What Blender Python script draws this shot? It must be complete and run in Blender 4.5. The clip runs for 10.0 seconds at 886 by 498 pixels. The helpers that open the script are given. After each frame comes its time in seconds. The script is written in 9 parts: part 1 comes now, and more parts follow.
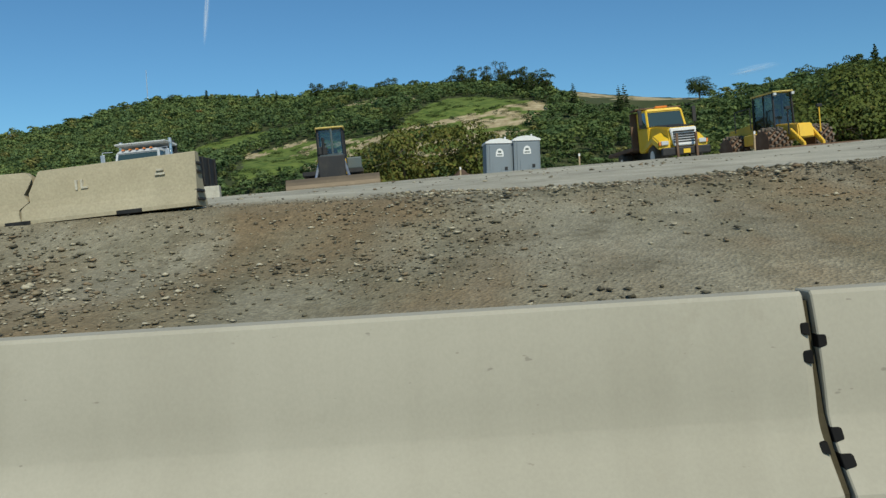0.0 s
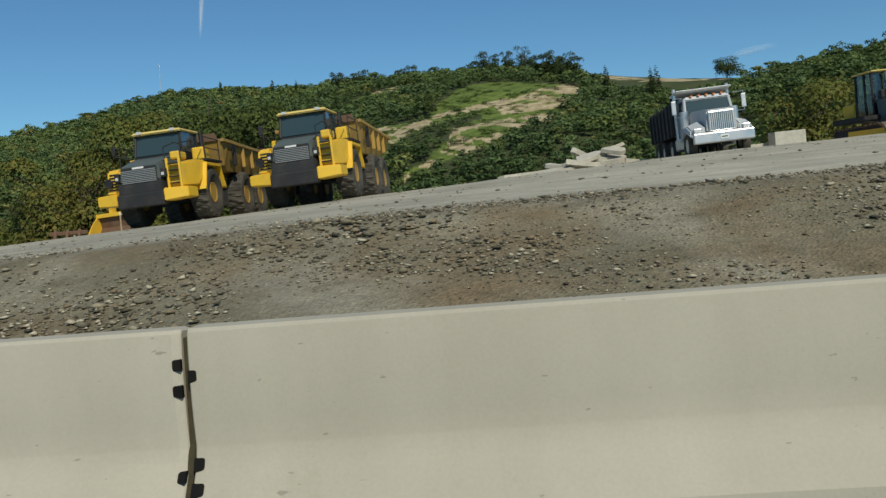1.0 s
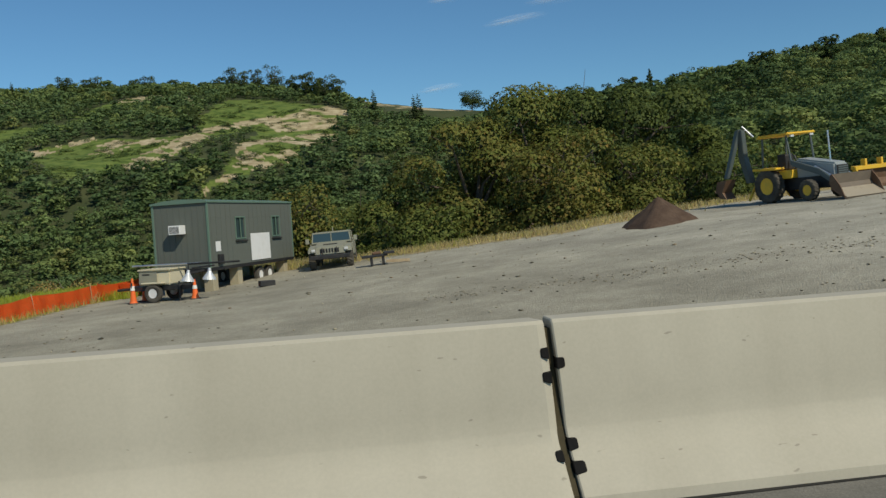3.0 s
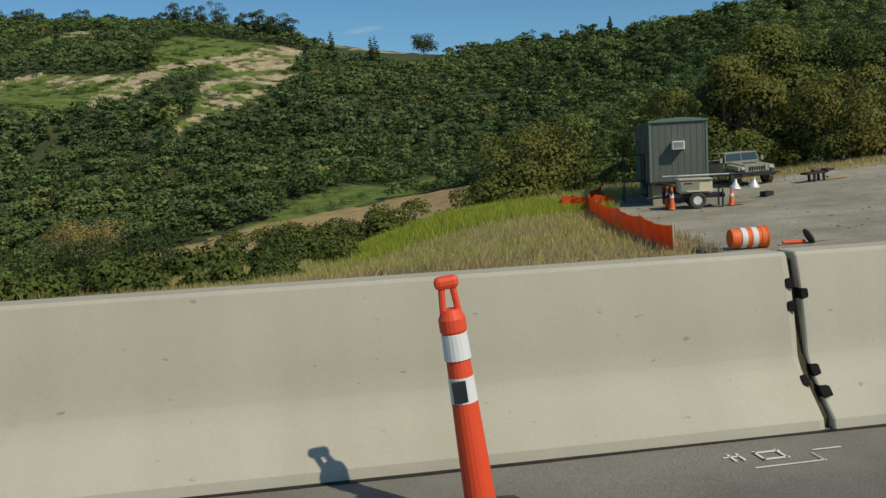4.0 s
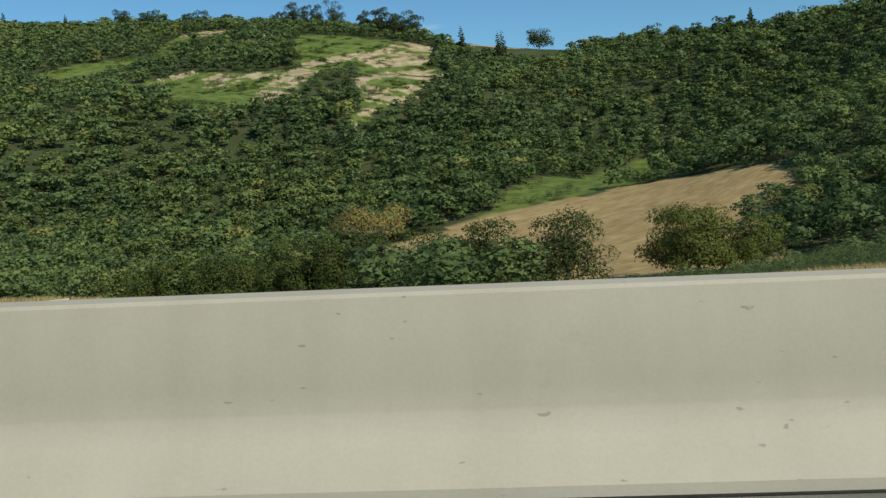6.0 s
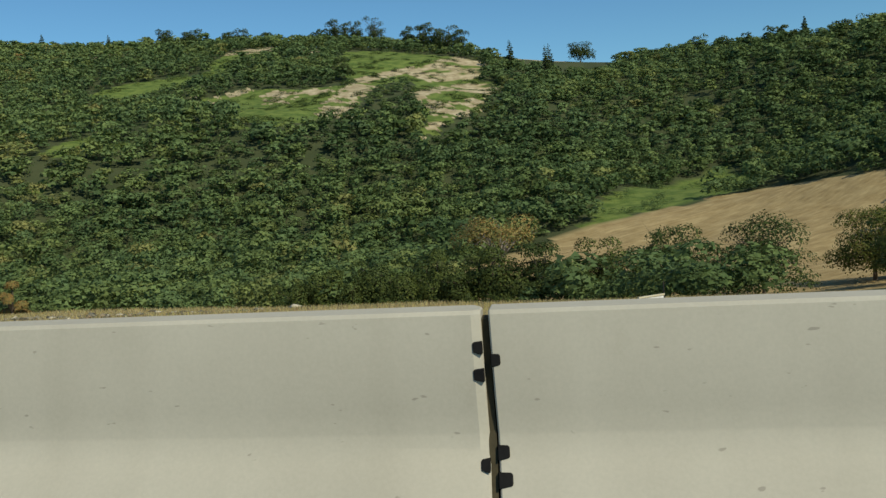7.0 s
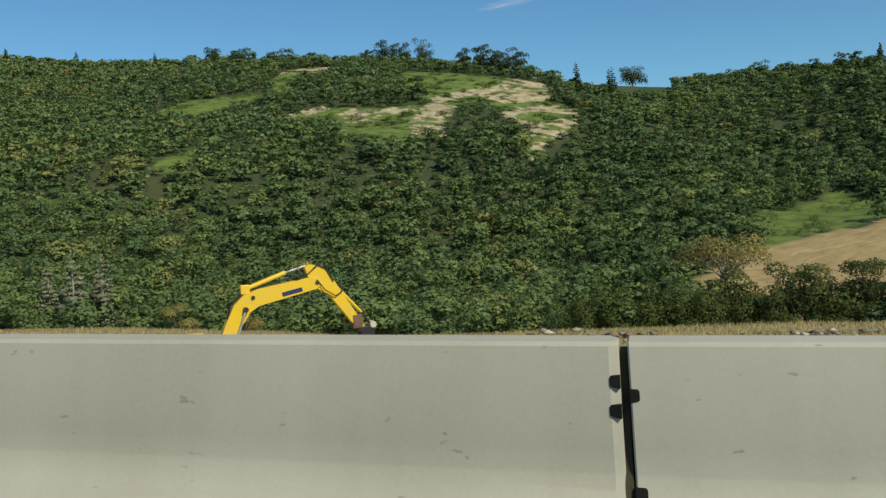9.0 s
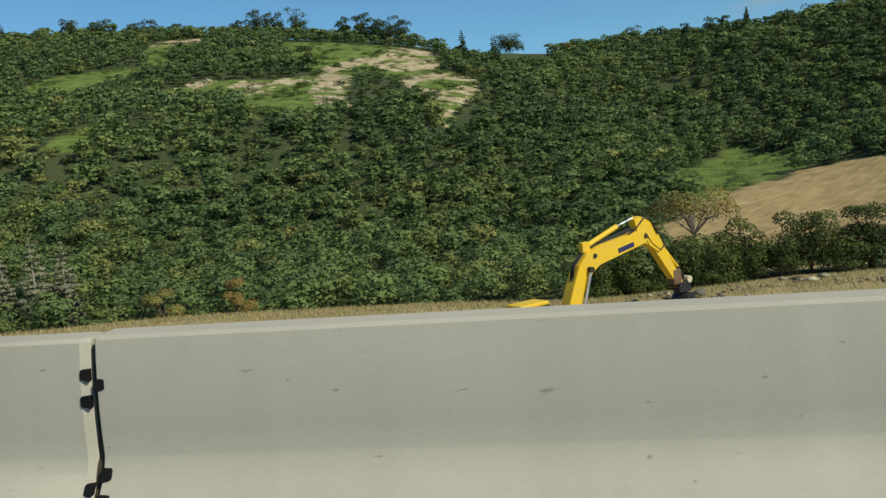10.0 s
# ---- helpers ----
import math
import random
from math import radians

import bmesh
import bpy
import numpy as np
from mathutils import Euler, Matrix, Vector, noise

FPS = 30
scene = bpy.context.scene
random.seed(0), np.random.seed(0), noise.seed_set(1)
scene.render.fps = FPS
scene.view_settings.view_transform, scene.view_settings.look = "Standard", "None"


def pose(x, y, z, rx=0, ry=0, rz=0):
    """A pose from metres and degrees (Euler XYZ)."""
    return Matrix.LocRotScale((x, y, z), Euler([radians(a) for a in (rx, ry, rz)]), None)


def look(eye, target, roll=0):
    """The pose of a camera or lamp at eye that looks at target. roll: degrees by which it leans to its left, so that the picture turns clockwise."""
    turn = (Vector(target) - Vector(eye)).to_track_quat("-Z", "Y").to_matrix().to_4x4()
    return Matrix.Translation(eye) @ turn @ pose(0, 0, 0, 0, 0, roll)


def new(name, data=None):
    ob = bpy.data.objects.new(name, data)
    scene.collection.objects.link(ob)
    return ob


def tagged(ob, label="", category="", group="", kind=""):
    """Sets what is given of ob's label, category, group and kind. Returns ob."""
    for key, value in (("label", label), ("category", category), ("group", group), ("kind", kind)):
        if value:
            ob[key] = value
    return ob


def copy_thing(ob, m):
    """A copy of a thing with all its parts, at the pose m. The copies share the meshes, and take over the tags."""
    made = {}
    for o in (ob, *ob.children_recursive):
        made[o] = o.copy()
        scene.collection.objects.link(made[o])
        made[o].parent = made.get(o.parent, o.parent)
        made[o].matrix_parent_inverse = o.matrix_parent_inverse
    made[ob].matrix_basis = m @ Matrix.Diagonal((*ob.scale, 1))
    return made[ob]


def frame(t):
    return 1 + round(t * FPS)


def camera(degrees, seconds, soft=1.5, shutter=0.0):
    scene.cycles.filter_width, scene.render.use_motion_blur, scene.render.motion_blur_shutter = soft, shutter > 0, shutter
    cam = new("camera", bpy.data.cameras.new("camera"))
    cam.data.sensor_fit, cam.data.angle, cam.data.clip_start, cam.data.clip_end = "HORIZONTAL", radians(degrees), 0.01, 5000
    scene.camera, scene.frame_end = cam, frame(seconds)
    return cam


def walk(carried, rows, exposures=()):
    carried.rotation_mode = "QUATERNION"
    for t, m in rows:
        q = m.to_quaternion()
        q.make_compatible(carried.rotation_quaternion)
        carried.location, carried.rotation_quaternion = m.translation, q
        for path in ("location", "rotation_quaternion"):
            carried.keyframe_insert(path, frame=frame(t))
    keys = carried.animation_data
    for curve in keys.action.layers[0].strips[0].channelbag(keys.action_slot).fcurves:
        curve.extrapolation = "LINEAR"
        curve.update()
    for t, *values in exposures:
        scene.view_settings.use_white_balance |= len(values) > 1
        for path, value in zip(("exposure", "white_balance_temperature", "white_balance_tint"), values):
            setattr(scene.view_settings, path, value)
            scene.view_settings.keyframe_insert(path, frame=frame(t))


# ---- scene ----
cam = camera(55.20, 10.0, soft=1.42)
PATH = [
    (0, look((-1.822, -4.134, 1.155), (-1.678, 5.862, 0.895), -3.08)),
    (0.5, look((-13.162, -3.742, 1.074), (-13.025, 6.251, 0.748), -4.06)),
    (1, look((-25.440, -2.841, 1.004), (-25.264, 7.150, 0.612), -4.36)),
    (1.5, look((-37.585, -1.452, 0.955), (-36.988, 8.528, 0.750), -4.93)),
    (2, look((-49.598, 0.407, 0.927), (-47.390, 10.157, 0.710), -3.04)),
    (2.2, look((-54.402, 1.285, 0.921), (-51.839, 10.949, 0.732), -3.24)),
    (3.3, look((-80.476, 7.418, 0.944), (-76.264, 16.472, 0.413), -3.42)),
    (3.5, look((-85.129, 8.758, 0.958), (-80.671, 17.676, 0.186), -3.19)),
    (4, look((-96.748, 12.433, 1.009), (-92.196, 21.278, -0.017), -2.99)),
    (4.5, look((-108.527, 16.648, 1.081), (-103.793, 25.399, 0.079), -2.78)),
    (5, look((-119.949, 21.219, 1.172), (-115.130, 29.897, -0.037), -2.84)),
    (5.5, look((-131.250, 26.223, 1.285), (-127.277, 35.333, 0.184), -2.91)),
    (5.7, look((-135.763, 28.358, 1.336), (-131.791, 37.473, 0.265), -3.06)),
    (6.8, look((-159.926, 41.181, 1.676), (-155.717, 50.215, 0.849), -3.83)),
    (7, look((-164.224, 43.717, 1.749), (-160.287, 52.873, 0.931), -4.06)),
    (7.5, look((-174.835, 50.326, 1.946), (-171.525, 59.723, 1.087), -4.96)),
    (8, look((-185.306, 57.350, 2.166), (-181.427, 66.532, 1.358), -5.40)),
    (8.5, look((-195.439, 64.649, 2.405), (-190.598, 73.393, 2.113), -7.56)),
    (8.8, look((-201.492, 69.253, 2.561), (-197.675, 78.485, 2.098), -4.78)),
    (9, look((-205.336, 72.277, 2.666), (-201.190, 81.362, 2.139), -3.37)),
    (9.5, look((-214.937, 80.179, 2.946), (-209.839, 88.751, 2.223), -3.62)),
    (10, look((-224.506, 88.574, 3.254), (-218.919, 96.810, 2.280), -5.75)),
]
walk(cam, PATH, [(0.0, -0.19, 6430, 8), (0.6, -0.28, 6480, 8), (1.0, -0.29, 6630, 10), (2.2, -0.26, 6730, 11), (3.5, -0.22, 6800, 11), (4.0, -0.27, 6830, 11), (4.5, -0.08, 6730, 10), (5.6, -0.02, 6730, 9), (7.0, -0.07, 6730, 8), (8.4, 0.0, 6730, 8), (10.0, 0.02, 6730, 8)])

# ---- light ----
SUN_TO = Vector((0.218, -0.690, 0.690)).normalized()
SUN_EL = math.asin(SUN_TO.z)
SUN_AZ = math.atan2(SUN_TO.x, SUN_TO.y)
world = bpy.data.worlds.new("sky")
scene.world = world
world.use_nodes = True
wn = world.node_tree
bg = wn.nodes["Background"]
sky = wn.nodes.new("ShaderNodeTexSky")
sky.sky_type = "NISHITA"
sky.sun_disc = False
sky.sun_elevation = SUN_EL
sky.sun_rotation = SUN_AZ % (2 * math.pi)
sky.altitude = 600
sky.air_density = 1.0
sky.dust_density = 0.15
sky.ozone_density = 3.5
tone = wn.nodes.new("ShaderNodeMix")
tone.data_type, tone.blend_type = "RGBA", "MULTIPLY"
tone.inputs[0].default_value = 1.0
tone.inputs[7].default_value = (0.60, 0.93, 1.04, 1)
wn.links.new(sky.outputs[0], tone.inputs[6])
wn.links.new(tone.outputs[2], bg.inputs[0])
bg.inputs[1].default_value = 0.102
sun = new("sun", bpy.data.lights.new("sun", "SUN"))
sun.data.energy = 3.8
sun.data.angle = radians(0.53)
sun.data.color = (1.0, 0.95, 0.79)
sun.matrix_world = look(SUN_TO * 100, (0, 0, 0))


# ---- materials ----
def nodes_of(name):
    m = bpy.data.materials.new(name)
    m.use_nodes = True
    t = m.node_tree
    return m, t, t.nodes["Principled BSDF"]


def add(t, kind, **values):
    n = t.nodes.new(kind)
    for k, v in values.items():
        n.inputs[k.replace("_", " ")].default_value = v
    return n


def ramp(t, source, stops):
    r = t.nodes.new("ShaderNodeValToRGB")
    while len(r.color_ramp.elements) < len(stops):
        r.color_ramp.elements.new(0.5)
    for e, (p, c) in zip(r.color_ramp.elements, stops):
        e.position = p
        e.color = (*c, 1) if len(c) == 3 else c
    t.links.new(source, r.inputs[0])
    return r.outputs[0]


def mix(t, fac, a, b, blend="MIX"):
    n = t.nodes.new("ShaderNodeMix")
    n.data_type, n.blend_type = "RGBA", blend
    for slot, v in ((0, fac), (6, a), (7, b)):
        if isinstance(v, (int, float)):
            n.inputs[slot].default_value = v
        elif isinstance(v, tuple):
            n.inputs[slot].default_value = (*v, 1)
        else:
            t.links.new(v, n.inputs[slot])
    return n.outputs[2]


def coords(t, where="Object"):
    return t.nodes.new("ShaderNodeTexCoord").outputs[where]


def noisy(t, scale, detail=4.0, rough=0.6, where="Object", stretch=None):
    n = add(t, "ShaderNodeTexNoise", Scale=scale, Detail=detail, Roughness=rough)
    c = coords(t, where)
    if stretch:
        m = t.nodes.new("ShaderNodeMapping")
        m.inputs[3].default_value = stretch
        t.links.new(c, m.inputs[0])
        c = m.outputs[0]
    t.links.new(c, n.inputs[0])
    return n.outputs[0]


def bump(t, bsdf, source, strength=0.3, distance=0.02):
    b = t.nodes.new("ShaderNodeBump")
    b.inputs["Strength"].default_value = strength
    b.inputs["Distance"].default_value = distance
    t.links.new(source, b.inputs["Height"])
    t.links.new(b.outputs[0], bsdf.inputs["Normal"])


def surface(name, a, b, scale=3.0, rough=0.7, metal=0.0, grit=40.0, relief=0.2, depth=0.01, dirt=None, coat=0.0, speck=0.25):
    """Two tones mixed by broad noise, speckled by fine noise, with a fine relief; dirt: a third tone in large blotches."""
    m, t, p = nodes_of(name)
    big = noisy(t, scale)
    fine = noisy(t, grit, 3.0)
    c = mix(t, ramp(t, big, [(0.3, (0, 0, 0)), (0.7, (1, 1, 1))]), a, b)
    if dirt:
        blot = noisy(t, scale * 0.45, 6.0, 0.7)
        c = mix(t, ramp(t, blot, [(0.5, (0, 0, 0)), (0.72, (0.8, 0.8, 0.8))]), c, dirt)
    c = mix(t, speck, c, ramp(t, fine, [(0.25, (0.25, 0.25, 0.25)), (0.75, (0.8, 0.8, 0.8))]), "OVERLAY")
    t.links.new(c, p.inputs["Base Color"])
    p.inputs["Roughness"].default_value = rough
    p.inputs["Metallic"].default_value = metal
    p.inputs["Coat Weight"].default_value = coat
    p.inputs["Specular IOR Level"].default_value = 0.5 if metal or rough < 0.75 else 0.15
    bump(t, p, fine, relief, depth)
    return m


def glass_material(name, tint=(0.02, 0.025, 0.03)):
    m, t, p = nodes_of(name)
    p.inputs["Base Color"].default_value = (*tint, 1)
    p.inputs["Roughness"].default_value = 0.05
    p.inputs["Specular IOR Level"].default_value = 0.8
    return m


def clear_glass(name, tint, gloss=0.12):
    """Tinted glass that one can see through."""
    m, t, p = nodes_of(name)
    see = t.nodes.new("ShaderNodeBsdfTransparent")
    see.inputs[0].default_value = (*tint, 1)
    shine = t.nodes.new("ShaderNodeBsdfGlossy")
    shine.inputs["Roughness"].default_value = 0.04
    ms = t.nodes.new("ShaderNodeMixShader")
    ms.inputs[0].default_value = gloss
    t.links.new(see.outputs[0], ms.inputs[1])
    t.links.new(shine.outputs[0], ms.inputs[2])
    t.links.new(ms.outputs[0], t.nodes["Material Output"].inputs[0])
    return m


def foliage(name, tones, through_light=0.3):
    """Leaves: one of several tones a tree (attribute tint), painted shade and haze by tree (attribute deep), varied
    leaf by leaf.
    """
    m, t, p = nodes_of(name)
    at = t.nodes.new("ShaderNodeAttribute")
    at.attribute_name = "tint"
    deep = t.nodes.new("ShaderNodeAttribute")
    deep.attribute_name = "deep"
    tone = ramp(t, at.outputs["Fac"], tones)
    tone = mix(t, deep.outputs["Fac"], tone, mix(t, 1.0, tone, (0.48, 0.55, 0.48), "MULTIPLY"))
    geo = t.nodes.new("ShaderNodeNewGeometry")
    c = mix(t, 1.0, tone, ramp(t, geo.outputs["Random Per Island"], [(0.0, (0.56, 0.57, 0.57)), (0.5, (0.80, 0.80, 0.79)), (1.0, (1.04, 1.03, 0.99))]), "MULTIPLY")
    c = mix(t, 1.0, c, (1.18, 1.18, 1.18), "MULTIPLY")
    t.links.new(c, p.inputs["Base Color"])
    p.inputs["Roughness"].default_value = 0.7
    p.inputs["Specular IOR Level"].default_value = 0.2
    tr = t.nodes.new("ShaderNodeBsdfTranslucent")
    t.links.new(c, tr.inputs[0])
    ms = t.nodes.new("ShaderNodeMixShader")
    ms.inputs[0].default_value = through_light
    out = t.nodes["Material Output"]
    t.links.new(p.outputs[0], ms.inputs[1])
    t.links.new(tr.outputs[0], ms.inputs[2])
    t.links.new(ms.outputs[0], out.inputs[0])
    return m


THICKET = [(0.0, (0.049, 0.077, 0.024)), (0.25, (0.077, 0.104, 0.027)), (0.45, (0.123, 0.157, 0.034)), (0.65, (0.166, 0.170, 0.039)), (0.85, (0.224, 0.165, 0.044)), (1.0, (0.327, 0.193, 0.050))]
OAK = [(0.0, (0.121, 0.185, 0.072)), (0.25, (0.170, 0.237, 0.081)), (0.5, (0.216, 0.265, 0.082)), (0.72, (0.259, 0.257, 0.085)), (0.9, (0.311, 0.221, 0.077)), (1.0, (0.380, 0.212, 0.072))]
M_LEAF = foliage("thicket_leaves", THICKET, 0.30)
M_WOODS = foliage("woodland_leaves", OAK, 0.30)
M_BARK = surface("bark", (0.10, 0.075, 0.055), (0.17, 0.14, 0.11), 6, 0.9, relief=0.5)
def barrier_concrete():
    """Cast concrete: cloudy tone, faint runs down the face, small dark pits and scuffs; each section its own."""
    m, t, p = nodes_of("cast_concrete")
    info = t.nodes.new("ShaderNodeObjectInfo")
    far = t.nodes.new("ShaderNodeVectorMath")
    far.operation = "SCALE"
    far.inputs[0].default_value = (37.0, 11.0, 5.0)
    t.links.new(info.outputs["Random"], far.inputs["Scale"])
    at = t.nodes.new("ShaderNodeVectorMath")
    t.links.new(coords(t), at.inputs[0])
    t.links.new(far.outputs[0], at.inputs[1])

    def cloud(scale, detail=4.0, rough=0.6, stretch=(1, 1, 1)):
        q = t.nodes.new("ShaderNodeMapping")
        q.inputs[3].default_value = stretch
        t.links.new(at.outputs[0], q.inputs[0])
        n = add(t, "ShaderNodeTexNoise", Scale=scale, Detail=detail, Roughness=rough)
        t.links.new(q.outputs[0], n.inputs[0])
        return n.outputs[0]

    c = mix(t, ramp(t, cloud(0.7, 5), [(0.3, (0, 0, 0)), (0.7, (1, 1, 1))]), (0.392, 0.364, 0.288), (0.452, 0.422, 0.34))
    tone = ramp(t, info.outputs["Random"], [(0.0, (0.47, 0.47, 0.46)), (1.0, (0.53, 0.525, 0.52))])
    c = mix(t, 1.0, c, tone, "OVERLAY")
    c = mix(t, 0.22, c, ramp(t, cloud(2.2, 3, 0.6, (1.0, 0.1, 0.08)), [(0.35, (0.38, 0.37, 0.35)), (0.62, (0.56, 0.56, 0.56))]), "OVERLAY")
    c = mix(t, ramp(t, cloud(1.6, 6, 0.75), [(0.62, (0, 0, 0)), (0.74, (0.35, 0.35, 0.35))]), c, (0.31, 0.275, 0.20))
    c = mix(t, ramp(t, cloud(24, 2, 0.5, (0.5, 1, 1.3)), [(0.728, (0, 0, 0)), (0.76, (0.6, 0.6, 0.6))]), c, (0.20, 0.18, 0.14))
    c = mix(t, 0.08, c, ramp(t, cloud(60, 3), [(0.3, (0.3, 0.3, 0.3)), (0.7, (0.75, 0.75, 0.75))]), "OVERLAY")
    t.links.new(c, p.inputs["Base Color"])
    p.inputs["Roughness"].default_value = 0.85
    bump(t, p, cloud(25, 4), 0.06, 0.003)
    return m


M_CONCRETE = barrier_concrete()
M_OLD_CONCRETE = surface("weathered_concrete", (0.35, 0.305, 0.205), (0.43, 0.38, 0.262), 1.3, 0.9, grit=30, relief=0.25, depth=0.006, dirt=(0.30, 0.27, 0.19))
M_STEEL_AND_GAP = surface("dark_steel_and_gap", (0.012, 0.012, 0.012), (0.03, 0.028, 0.026), 8, 0.6, 0.3)
M_ASPHALT = surface("asphalt", (0.135, 0.130, 0.112), (0.205, 0.196, 0.170), 0.8, 0.9, grit=120, relief=0.5, depth=0.008, dirt=(0.26, 0.245, 0.21), speck=0.55)


# ---- line of the road ----
S_STEP = 0.25
S_ALL = np.arange(-120.0, 420.01, S_STEP)
BEND = (3.472e-3 * S_ALL - 1.96e-6 * S_ALL ** 2)
RISE = np.clip(-0.0088 + 1.37e-4 * S_ALL, -0.02, 0.04)


def integral(v):
    w = np.concatenate([[0.0], np.cumsum((v[1:] + v[:-1]) * 0.5 * S_STEP)])
    return w - w[int(round(-S_ALL[0] / S_STEP))]


ROAD_X, ROAD_Y, ROAD_Z = -integral(np.cos(BEND)), integral(np.sin(BEND)), integral(RISE)


def road_at(s, n=0.0, z=0.0):
    """The place s metres along the barrier, n metres beyond it, z above the pavement."""
    b = np.interp(s, S_ALL, BEND)
    return Vector((np.interp(s, S_ALL, ROAD_X) + n * math.sin(b), np.interp(s, S_ALL, ROAD_Y) + n * math.cos(b), np.interp(s, S_ALL, ROAD_Z) + z))


def road_turn(s):
    return -float(np.interp(s, S_ALL, BEND))


def road_near(x, y):
    """For arrays of places: how far beyond the barrier, and the pavement's height abreast."""
    s = -x.copy()
    for _ in range(12):
        b = np.interp(s, S_ALL, BEND)
        dx, dy = x - np.interp(s, S_ALL, ROAD_X), y - np.interp(s, S_ALL, ROAD_Y)
        along = -dx * np.cos(b) + dy * np.sin(b)
        s = np.clip(s + along * 0.7, S_ALL[0], S_ALL[-1])
    b = np.interp(s, S_ALL, BEND)
    dx, dy = x - np.interp(s, S_ALL, ROAD_X), y - np.interp(s, S_ALL, ROAD_Y)
    return dx * np.sin(b) + dy * np.cos(b), np.interp(s, S_ALL, ROAD_Z), s


# ---- form of the land ----
HILLS = np.array([
    (-390, 800, 99), (-285, 915, 146), (-150, 900, 137), (-57, 844, 127), (-22, 751, 119), (60, 685, 109), (119, 520, 69),
    (240, 545, 76), (215, 470, 71), (212, 300, 57), (225, 235, 55), (110, 364, 25), (150, 345, 38),
    (60, 295, -6), (46, 188, 8), (0, 170, -9), (-20, 318, 4), (-96, 310, -9), (-130, 350, 3), (-137, 485, 43), (-175, 370, 15),
    (-175, 300, -13), (-62, 402, 30), (42, 447, 45), (-20, 499, 61), (-78, 208, -20), (-174, 222, -20), (-66, 128, -17),
    (-103, 160, -19), (-190, 120, -5.4), (-140, 84, -5.6), (400, 250, 80),
    (30, 420, 44), (-91, 390, 28.5), (75, 541, 78), (-126, 712, 109), (192, 588, 81), (312, 455, 74)], float)
RIDGE_X = np.array([-500, -390, -285, -150, -57, 0, 60, 110, 188, 240, 300, 420])
RIDGE_Y = np.array([790, 830, 950, 940, 880, 790, 705, 640, 595, 565, 520, 450])


def shape_of(px, py, pz):
    """A thin plate through the given heights."""
    a, b = px / 100, py / 100
    r2 = (a[:, None] - a) ** 2 + (b[:, None] - b) ** 2
    k = np.where(r2 > 0, r2 * np.log(r2 + 1e-12), 0) + np.eye(len(a)) * 0.02
    q = np.stack([np.ones_like(a), a, b], 1)
    m = np.block([[k, q], [q.T, np.zeros((3, 3))]])
    return a, b, np.linalg.solve(m, np.concatenate([pz, np.zeros(3)]))


RIM = np.array([(34, 62, 4), (0, 62, -2.0), (-40, 66, -3.0), (-62, 70, -5), (-80, 52, -3.2), (-105, 60, -6.0), (60, 80, 9), (-150, 120, -9.0), (-215, 165, -9.0), (-15, 105, -10)], float)
PLATE = shape_of(*np.concatenate([HILLS, RIM]).T)


def plate(x, y):
    a, b, w = PLATE
    u, v = x / 100, y / 100
    z = w[-3] + w[-2] * u + w[-1] * v
    for i in range(len(a)):
        r2 = (u - a[i]) ** 2 + (v - b[i]) ** 2
        z = z + w[i] * r2 * np.log(r2 + 1e-12)
    return z


def soft(v, lo, hi):
    q = np.clip((v - lo) / (hi - lo), 0, 1)
    return q * q * (3 - 2 * q)


def waves(x, y, size, seed=0.0):
    """Cheap rolling noise, about -1 to 1."""
    u, v = x / size + seed, y / size - seed * 1.7
    return (np.sin(u * 1.3 + 1.7 * np.sin(v * 0.9)) + np.sin(v * 1.7 + 1.3 * np.sin(u * 1.1 + 2)) + np.sin((u + v) * 2.3 + np.sin(u * 2.9 - v))) / 3


# edge of the gravelled yard, and of the grassy ledge that carries it on
PAD_X = np.array([-84, -80.5, -74, -70, -63, -55, -40, -15, 10, 60])
PAD_Y = np.array([24, 30, 44, 48, 47, 39, 41, 43, 46, 52])
LEDGE_X = np.array([-100, -95, -85, -79, -72, -66, -62, -55, -40, -15, 10, 60])
LEDGE_Y = np.array([26, 36, 45, 48.5, 50, 51, 47, 39, 41, 43, 46, 52])


PAD_FALL_X = np.array([-90, -80, -70, -62, -53, -46, -33, -28, -14, 0, 10, 70])
PAD_FALL_Z = np.array([-2.05, -1.7, -1.35, -0.75, 0.25, 0.8, 1.6, 1.95, 2.65, 3.15, 3.45, 6.0])


def pad_height(x, y):
    along = np.interp(x, PAD_FALL_X, PAD_FALL_Z)
    tip = np.interp(x, [-75, -47, -7], [0.0, 0.028, 0.074])
    return along - tip * np.clip(29 - y, 0, 23) - 0.105 * np.clip(y - 33, 0, 20) * soft(-x, 77, 87) - 0.35 * soft(y, 28, 30.6) * soft(x, -18, -6) 


